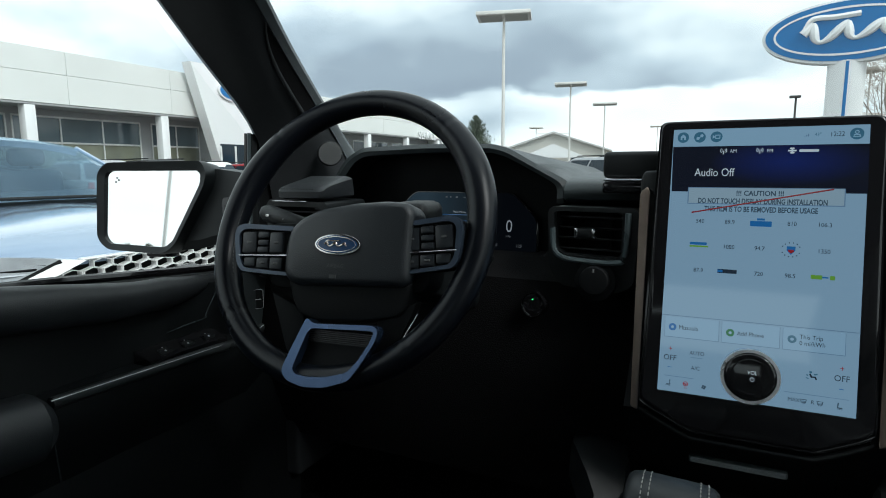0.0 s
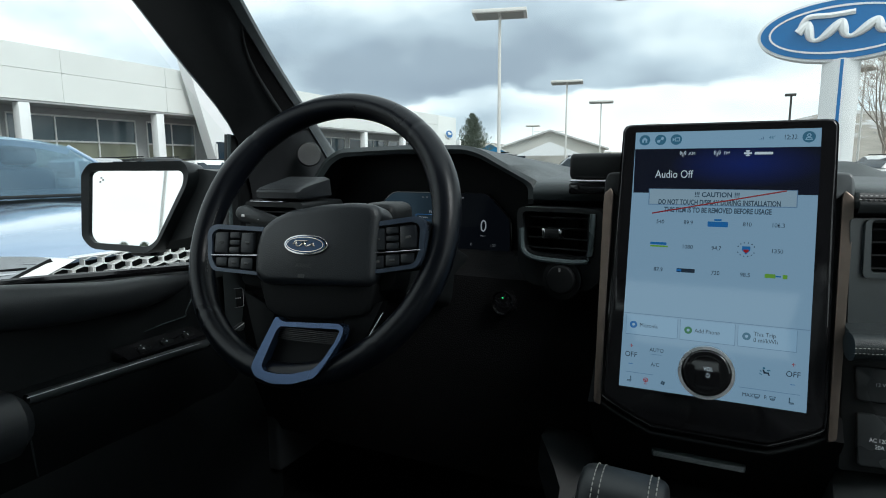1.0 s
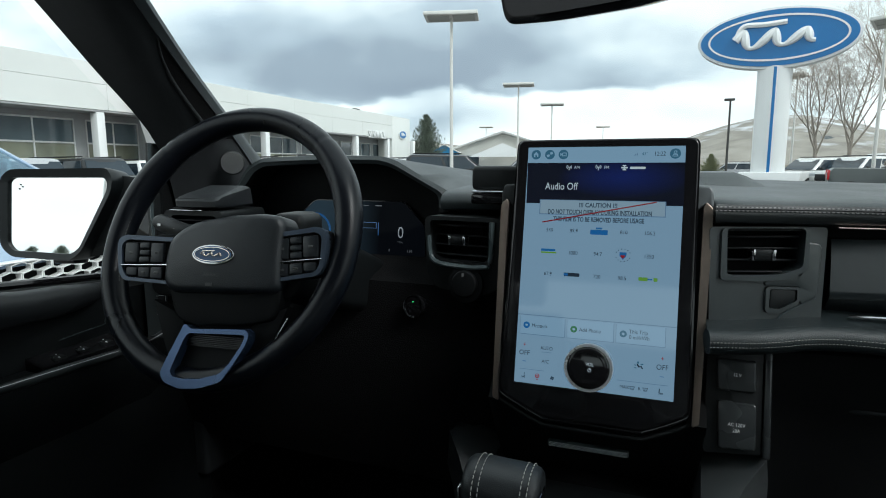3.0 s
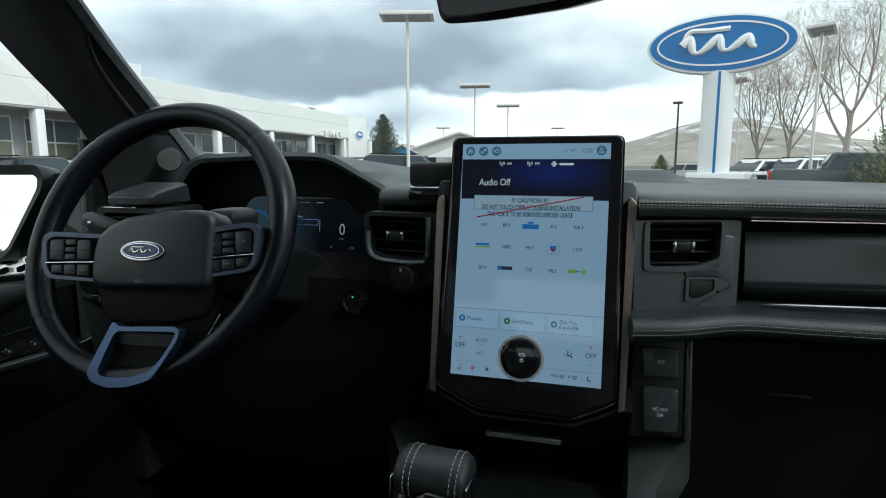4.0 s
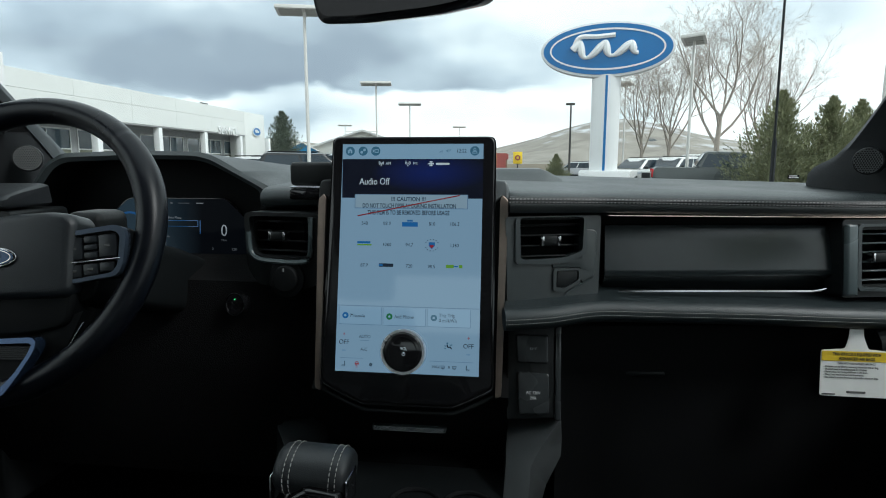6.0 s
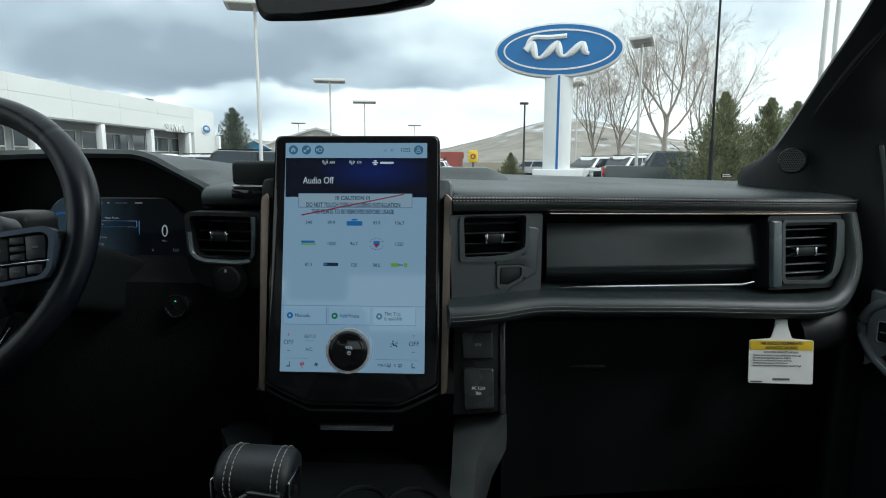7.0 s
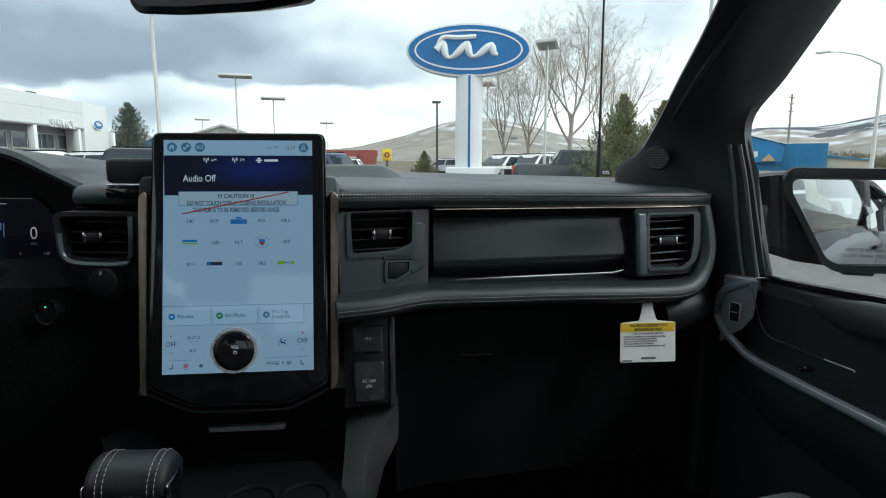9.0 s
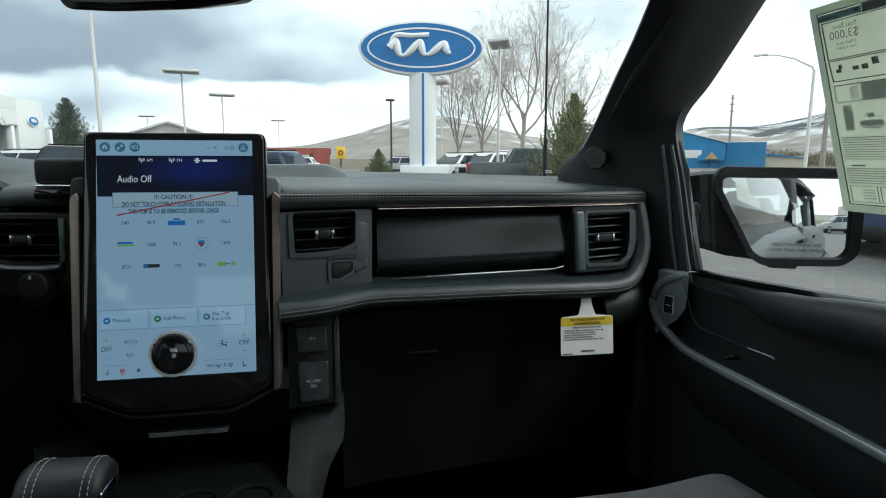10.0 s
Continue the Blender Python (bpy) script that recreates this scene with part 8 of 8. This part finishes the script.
# ---- parked vehicles ----
def vehicle(L, W, H, paint, kind_name, label, pickup=False):
    """A parked vehicle, its nose towards +y, standing at the origin."""
    t = thing(kind_name, (0, 0, 0), label, kind_name.replace("_", " "), "parked vehicles")
    hood_z, belt = H * 0.60, H * 0.62
    nose, tail = L / 2, -L / 2
    prof = rounded([(tail, 0.35), (nose - 0.1, 0.32), (nose, 0.55), (nose - 0.08, hood_z * 0.92), (nose - 1.15, hood_z), (tail + 0.15, belt), (tail, belt * 0.8)], 0.1, 4)
    bm = bmesh.new()
    loft(bm, [[(x, y * k, z + dz) for y, z in prof] for x, k, dz in ((-W / 2, 0.94, 0.0), (-W / 2 + 0.06, 0.985, 0.015), (-W / 4, 1.0, 0.03), (W / 4, 1.0, 0.03), (W / 2 - 0.06, 0.985, 0.015), (W / 2, 0.94, 0.0))])
    body = part("body", bm, paint, t, "painted body")
    rear = tail + (1.9 if pickup else 0.35)
    cabp = [(nose - 1.1, belt), (nose - 1.85, H - 0.04), (rear + 0.45, H), (rear, belt)]
    bm = bmesh.new()
    cab = rounded(cabp, 0.12, 4)
    mid = (cabp[0][0] + cabp[3][0]) / 2
    loft(bm, [[(u * (W / 2 - 0.05) * (1 - 0.16 * max(0, (z - belt)) / (H - belt)), mid + (y - mid) * q, belt + (z - belt) * c) for y, z in cab] for u, c, q in ((-1, 0.87, 0.93), (-0.95, 0.955, 0.965), (-0.8, 1.0, 0.99), (-0.4, 1.015, 1.0), (0.4, 1.015, 1.0), (0.8, 1.0, 0.99), (0.95, 0.955, 0.965), (1, 0.87, 0.93))])
    part("greenhouse", bm, paint, t)
    gl = [(nose - 1.32, belt + 0.03), (nose - 1.95, H - 0.13), (rear + 0.5, H - 0.12), (rear + 0.2, belt + 0.03)]
    cuts = [(0.0, 0.42), (0.46, 0.98)]
    for s in (-1, 1):
        for a, b in cuts:
            q = [Vector(gl[0]).lerp(Vector(gl[3]), a), Vector(gl[1]).lerp(Vector(gl[2]), a), Vector(gl[1]).lerp(Vector(gl[2]), b), Vector(gl[0]).lerp(Vector(gl[3]), b)]
            bm = bmesh.new()
            f = lambda p, e: (s * ((W / 2 - 0.05) * (1 - 0.16 * (p.y - belt) / (H - belt)) + e), p.x, p.y)
            loft(bm, [[f(p, e) for p in q] for e in (0.012, -0.02)])
            part("side_window", bm, WINDOWM, t, "dark side window")
    for y0, z0, y1, z1, nm in ((nose - 1.12, belt + 0.04, nose - 1.80, H - 0.10, "windscreen"), (rear + 0.04, belt + 0.06, rear + 0.40, H - 0.10, "rear_window")):
        bm = bmesh.new()
        e = 0.02 if nm == "windscreen" else -0.02
        k0, k1 = W / 2 - 0.14, (W / 2 - 0.14) * 0.86
        loft(bm, [[(-k0, y0 + o, z0), (k0, y0 + o, z0), (k1, y1 + o, z1), (-k1, y1 + o, z1)] for o in (e, -e)])
        part(nm, bm, WINDOWM, t, "dark glass")
    for s in (-1, 1):
        part("headlight", box(s * (W / 2 - 0.3) - 0.2, s * (W / 2 - 0.3) + 0.2, nose - 0.12, nose - 0.01, hood_z * 0.72, hood_z * 0.86, 0.03, 2), LAMPGLASS, t, "clear headlight")
        part("tail_light", box(s * (W / 2 - 0.12) - 0.08, s * (W / 2 - 0.12) + 0.08, tail - 0.0, tail + 0.1, belt * 0.62, belt * 0.95, 0.02, 2), TAIL, t, "red tail light")
        part("wing_mirror", box(s * (W / 2 + 0.1) - 0.09, s * (W / 2 + 0.1) + 0.09, nose - 1.55, nose - 1.43, belt + 0.0, belt + 0.16, 0.03, 2), PLASTIC, t)
        for y in (nose - 0.85, tail + 0.85):
            wh = part("wheel", lathe_x([(-0.1, 0.2), (-0.11, 0.33), (-0.08, 0.36), (0.08, 0.36), (0.11, 0.33), (0.1, 0.2)], 24), TYRE, t, m=pose(s * (W / 2 - 0.1), y, 0.36))
            part("rim", lathe_x([(-0.105, 0.02), (-0.115, 0.22), (0.115, 0.22), (0.105, 0.02)], 18), RIM, wh, m=pose(s * (W / 2 - 0.1), y, 0.36))
    part("lower_cladding", box(-W / 2 - 0.012, W / 2 + 0.012, tail + 0.1, nose - 0.12, 0.26, 0.48, 0.04, 2), PLASTIC, t, "black lower cladding")
    part("grille", box(-W / 2 + 0.5, W / 2 - 0.5, nose - 0.06, nose + 0.01, hood_z * 0.5, hood_z * 0.82, 0.03, 2), PLASTIC, t, "black grille")
    if not pickup:
        for s in (-1, 1):
            part("roof_rail", tube(bmesh.new(), [(s * W * 0.36, nose - 2.1, H + 0.03), (s * W * 0.36, rear + 0.6, H + 0.04)], 0.025, 6), PLASTIC, t)
    return t


def car_paint(name, c):
    return mat(name, c, 0.28, metal=0.1, coat=0.15, vary=0.04, scale=2)


P_BLACK, P_SILVER, P_WHITE, P_BLUE, P_RED, P_GREY = (car_paint(n + " car paint", c) for n, c in (("black", (0.015, 0.016, 0.018)), ("silver", (0.42, 0.43, 0.45)), ("white", (0.75, 0.75, 0.74)), ("dark blue", (0.03, 0.05, 0.10)), ("red", (0.35, 0.02, 0.03)), ("grey", (0.065, 0.075, 0.075))))
v_black = vehicle(4.9, 1.95, 1.78, P_BLACK, "sport_utility", "black sport utility parked in the lot")
v_long = vehicle(5.3, 2.0, 1.86, P_BLACK, "sport_utility", "long black sport utility with roof rails")
v_silver = vehicle(4.8, 1.92, 1.74, P_SILVER, "sport_utility", "silver sport utility parked in the lot")
v_white = vehicle(4.7, 1.9, 1.7, P_WHITE, "sport_utility", "white sport utility parked in the lot")
v_blue = vehicle(4.7, 1.9, 1.72, P_BLUE, "sport_utility", "dark blue sport utility parked in the lot")
v_red = vehicle(4.6, 1.88, 1.66, P_RED, "sport_utility", "red sport utility parked in the lot")
p_grey = vehicle(5.9, 2.05, 1.95, P_GREY, "pickup", "grey pickup parked in the lot", True)
p_black = vehicle(5.9, 2.05, 1.95, P_BLACK, "pickup", "black pickup parked in the lot", True)
p_white = vehicle(5.9, 2.05, 1.93, P_WHITE, "pickup", "white pickup parked in the lot", True)
v_black.matrix_basis = pose(-6.3, 36.5, -0.3, 0, 0, 62)
v_long.matrix_basis = pose(-9.35, 25.3, 0, 0, 0, -66)
v_silver.matrix_basis = pose(-4.4, 22.5, -0.05, 0, 0, 62)
v_blue.matrix_basis = pose(-3.0, 24.5, -0.05, 0, 0, 62)
v_white.matrix_basis = pose(-20.5, 17.5, -0.12, 0, 0, 80)
v_red.matrix_basis = pose(-14.6, 18.5, 0, 0, 0, 80)
for v, x, y in ((v_black, -20.5, 15.1), (v_red, -20.0, 19.9), (v_black, -15.4, 21.4), (v_white, -14.2, 24.0), (v_white, -13.0, 27.0), (v_blue, -12.5, 30.0), (v_silver, -20.5, 12.6), (v_black, -20.5, 9.6)):
    copy_thing(v, pose(x, y, -0.12 if x < -19 else 0, 0, 0, 80))
p_grey.matrix_basis = pose(9.7, 27.9, -0.02, 0, 0, -101)
p_white.matrix_basis = pose(11.6, 36.0, 0.0, 0, 0, 129)
p_black.matrix_basis = pose(14.8, 30.8, -0.1, 0, 0, -101)
copy_thing(v_white, pose(9.3, 33.4, 0.05, 0, 0, 129))
copy_thing(v_white, pose(7.6, 34.2, 0.0, 0, 0, 129))
copy_thing(v_white, pose(-4.0, 66, -0.2, 0, 0, 80))
copy_thing(v_silver, pose(6.5, 60, -0.2, 0, 0, 80))
copy_thing(v_blue, pose(8.5, 5.6, 0, 0, 0, 10))
for k in range(7):
    copy_thing((v_silver, v_black, v_white, v_red)[k % 4], pose(1.4 - 0.1 * k, -33.0 - 6.0 * k, 0, 0, 0, 70))


# ---- the blue sport utility that faces the truck's door ----
def hero():
    t = thing("blue_sport_utility", (-5.2, 2.2, 0), "glossy blue sport utility with a honeycomb grille", "sport utility", "parked vehicles")
    m = pose(-2.81, 1.45, 0, 0, 0, -3) @ pose(0, 0, 0, 0, 0, -90)
    paint = mat("glossy blue metallic paint", (0.33, 0.42, 0.55), 0.15, metal=0.5, coat=1.0, vary=0.04, scale=3)
    W = 0.98
    xs = [-1.0, -0.97, -0.85, -0.6, -0.3, 0, 0.3, 0.6, 0.85, 0.97, 1.0]

    def row(y, z, drop, nose):
        return [(x * W, y - nose * abs(x) ** 2.5, z - drop * abs(x) ** 4 + 0.012 * math.cos(x * 5.2)) for x in xs]
    bonnet = [row(0.0, 0.90, 0.02, 0.22), row(-0.03, 0.98, 0.03, 0.22), row(-0.12, 1.03, 0.05, 0.18), row(-0.5, 1.08, 0.07, 0.06), row(-1.0, 1.12, 0.10, 0.0), row(-1.35, 1.14, 0.12, 0.0)]
    part("bonnet", loft(bmesh.new(), bonnet, False, False), paint, t, "blue bonnet with soft ridges", m)
    side = []
    for y, zt, zb in ((-0.24, 0.88, 0.30), (-0.5, 1.0, 0.28), (-1.3, 1.02, 0.28), (-2.4, 1.04, 0.28), (-3.8, 1.06, 0.30), (-4.6, 1.02, 0.35)):
        side.append([(-W - 0.0, y, zt), (-W - 0.03, y, zt * 0.8), (-W, y, zb), (W, y, zb), (W + 0.03, y, zt * 0.8), (W, y, zt)])
    part("body", loft(bmesh.new(), side), paint, t, "blue lower body", m)
    roof = []
    for y, zc, w in ((-1.99, 1.572, 0.762), (-2.15, 1.600, 0.778), (-2.5, 1.632, 0.785), (-3.2, 1.645, 0.785), (-3.9, 1.615, 0.76), (-4.4, 1.54, 0.70)):
        top = [(u * w, y - 0.11 * u * u, zc - 0.066 * abs(u) ** 2.6) for u in [k / 8 - 1 for k in range(17)]]
        roof.append(top + [(x * 0.97, yy, z - 0.045) for x, yy, z in reversed(top)])
    part("roof", loft(bmesh.new(), roof), paint, t, "blue roof", m)
    # Blue of the reflected sky is painted into the tint and gloss colour.
    glassm = pane_glass("windscreen with sky blue painted in", (0.52, 0.64, 0.72), 0.11, 0.45)
    next(k for k in glassm.node_tree.nodes if k.type == "BSDF_GLOSSY").inputs[0].default_value = (0.55, 0.74, 0.92, 1)
    sideglass = pane_glass("tinted side glass", (0.62, 0.72, 0.74), 0.05, 0.6)
    g = []
    for k in range(7):
        f = k / 6
        y, z, w = -1.16 - 0.84 * f, 1.13 + 0.435 * f, 0.88 - 0.12 * f
        g.append([(w * x, y - 0.14 * x * x + 0.03, z + 0.03 - (0.015 + 0.05 * f) * x * x) for x in (-1, -0.66, -0.33, 0, 0.33, 0.66, 1)])
    part("windscreen", loft(bmesh.new(), g, False, False), glassm, t, "windscreen with sky blue painted in", m)
    cabin = mat("grey cabin trim", (0.055, 0.070, 0.085), 0.6, vary=0.3, scale=8)
    part("dash_top", loft(bmesh.new(), [[(x * 0.86, -1.22 - 0.08 * x * x, 1.13), (x * 0.86, -1.55, 1.19), (x * 0.86, -1.78, 1.20), (x * 0.86, -1.84, 1.05), (x * 0.86, -1.25, 1.02)] for x in (-1, -0.5, 0, 0.5, 1)]), cabin, t, "dark dash top behind the windscreen", m)
    part("tailgate", plate([(-0.90, 0.70), (0.90, 0.70), (0.88, 1.12), (-0.88, 1.12)], -4.55, -4.5, 0, m), paint, t, "blue tailgate")
    part("rear_window", loft(bmesh.new(), [[(-0.84, -4.55 + o, 1.12), (0.84, -4.55 + o, 1.12), (0.68, -4.42 + o, 1.50), (-0.68, -4.42 + o, 1.50)] for o in (0.01, -0.01)]), sideglass, t, "tinted rear window", m)
    part("cabin_floor", box(-0.9, 0.9, -4.5, -1.2, 0.98, 1.03, 0, 1, m), cabin, t)
    for s in (-1, 1):
        part("front_seat", box(s * 0.38 - 0.24, s * 0.38 + 0.24, -2.2, -2.05, 1.0, 1.36, 0.06, 3, m), cabin, t, "dark front seat back")
        part("headrest", box(s * 0.38 - 0.13, s * 0.38 + 0.13, -2.18, -2.08, 1.38, 1.52, 0.05, 3, m), cabin, t)
    part("cabin_wheel", tube(bmesh.new(), [m @ Vector((0.36 + 0.18 * math.cos(a), -1.80 + 0.06 * math.sin(a), 1.20 + 0.17 * math.sin(a))) for a in [math.pi * k / 20 for k in range(21)]], 0.016, 8), PLASTIC, t, "steering wheel rim")
    for s in (-1, 1):
        part("screen_pillar", tube(bmesh.new(), [m @ Vector((s * (0.893 - 0.12 * f), -1.275 - 0.84 * f, 1.143 + 0.378 * f)) for f in (0, 0.25, 0.5, 0.75, 1.02)], 0.017, 10), paint, t, "blue windscreen pillar")
        for y0, y1, lean in ((-2.95, -2.92, 0.03), (-3.85, -3.80, 0.03), (-4.5, -4.36, 0.05)):
            part("side_pillar", tube(bmesh.new(), [m @ Vector((s * 0.93, y0, 1.04)), m @ Vector((s * 0.87, 0.5 * (y0 + y1), 1.28)), m @ Vector((s * 0.765, y1, 1.53))], lean, 8), PLASTIC, t, "black side pillar")
        for q in ([(-1.42, 1.06), (-2.16, 1.51), (-2.90, 1.55), (-2.93, 1.06)], [(-2.98, 1.06), (-2.95, 1.55), (-3.78, 1.53), (-3.83, 1.06)], [(-3.88, 1.06), (-3.82, 1.53), (-4.33, 1.49), (-4.46, 1.06)]):
            part("side_window", loft(bmesh.new(), [[(s * (0.925 - 0.155 * ((z - 1.06) / 0.47) ** 1.3 + e), y, z) for y, z in q] for e in (0.004, -0.004)]), sideglass, t, "tinted side window", m)
        part("belt_line", tube(bmesh.new(), [m @ Vector((s * 0.95, y, 1.055)) for y in (-1.35, -2.4, -3.5, -4.5)], 0.03, 8), paint, t, "blue door tops")
        lamp = [(s * 0.96, -0.28, 0.87), (s * 0.93, -0.22, 0.985), (s * 0.60, -0.045, 0.945), (s * 0.56, -0.03, 0.93), (s * 0.75, -0.11, 0.83), (s * 0.93, -0.25, 0.80)]
        bm = loft(bmesh.new(), [[(x, y + o, z) for x, y, z in lamp] for o in (0.03, -0.1)])
        hl_ = part("headlight", bm, LAMPGLASS, t, "clear faceted headlight", m)
        for k in range(3):
            f = 0.25 + 0.25 * k
            a, b = Vector((s * 0.92, -0.21, 0.96 - 0.12 * f)), Vector((s * (0.58 + 0.14 * f), -0.025 - 0.06 * f, 0.935 - 0.08 * f))
            part("reflector_fin", tube(bmesh.new(), [m @ a, m @ b], 0.009 - 0.002 * k, 5), CHROME if k != 1 else DARK, hl_)
        part("lamp_shadow", tube(bmesh.new(), [m @ Vector(p) for p in ((s * 0.93, -0.225, 0.805), (s * 0.75, -0.085, 0.83), (s * 0.565, -0.005, 0.927))], 0.012, 6), DARK, hl_)
        part("nose_flank", loft(bmesh.new(), [[(s * 0.56, -0.01 + o, 0.935), (s * 0.47, 0.02 + o, 0.92), (s * 0.80, -0.06 + o, 0.76), (s * 0.90, -0.16 + o, 0.76)] for o in (0.012, -0.08)]), P_WHITE, t, "pale grille surround", m)
        for y in (-0.9, -3.75):
            part("wheel", lathe_x([(-0.1, 0.2), (-0.11, 0.34), (-0.08, 0.37), (0.08, 0.37), (0.11, 0.34), (0.1, 0.2)], 24), TYRE, t, m=m @ pose(s * 0.92, y, 0.37))
    part("wiper", tube(bmesh.new(), [m @ Vector(p) for p in ((-0.7, -1.17, 1.165), (-0.2, -1.13, 1.175), (0.3, -1.14, 1.18))], 0.012, 6), PLASTIC, t)
    part("cowl", tube(bmesh.new(), [m @ Vector((x, -1.2 - 0.1 * x * x, 1.135)) for x in (-0.85, -0.4, 0, 0.4, 0.85)], 0.03, 8), PLASTIC, t, "black cowl")
    # grille: a dark recess behind pale honeycomb bars
    part("grille_back", plate([(-0.48, 0.92), (0.48, 0.92), (0.85, 0.74), (0.62, 0.6), (-0.62, 0.6), (-0.85, 0.74)], -0.14, -0.09, 0, m), DARK, t, "black grille recess")
    grid = part("grille_bars", box(-0.48, 0.48, -0.03, 0.02, 0.918, 0.93, 0.005, 1, m), P_WHITE, t, "pale honeycomb grille")
    hexm = None
    hw = 0.095
    for j in range(6):
        for i in range(-8, 9):
            x, z = hw * (i + 0.5 * (j % 2)), 0.895 - 0.043 * j
            if abs(x) > 0.42 + (0.91 - z) * 2.1:
                continue
            if hexm is None:
                o = [(hw * 0.577 * math.cos(math.tau * (k + 0.5) / 6), 0.0287 * math.sin(math.tau * (k + 0.5) / 6)) for k in range(6)]
                n_ = [(p * 0.90, q * 0.82) for p, q in o]
                bm = ring_plate(o, n_, -0.02, 0.02)
                hexm = mesh_of(bm, P_WHITE, False)
            c = new("honeycomb_cell", hexm)
            c.parent = grid
            c.matrix_basis = m @ pose(x, 0.012 - 0.1 * x * x, z)
    bd = part("badge", disc(0.12, -0.06, -0.03, 32, 0, m @ pose(0, 0.09, 0.79, 0, 0, 180), rz=0.05), CHROME, t, "chrome oval badge")
    part("badge_field", disc(0.10, -0.066, -0.05, 32, 0, m @ pose(0, 0.09, 0.79, 0, 0, 180), rz=0.036), BLUEPAINT, bd)
    return t


hero()
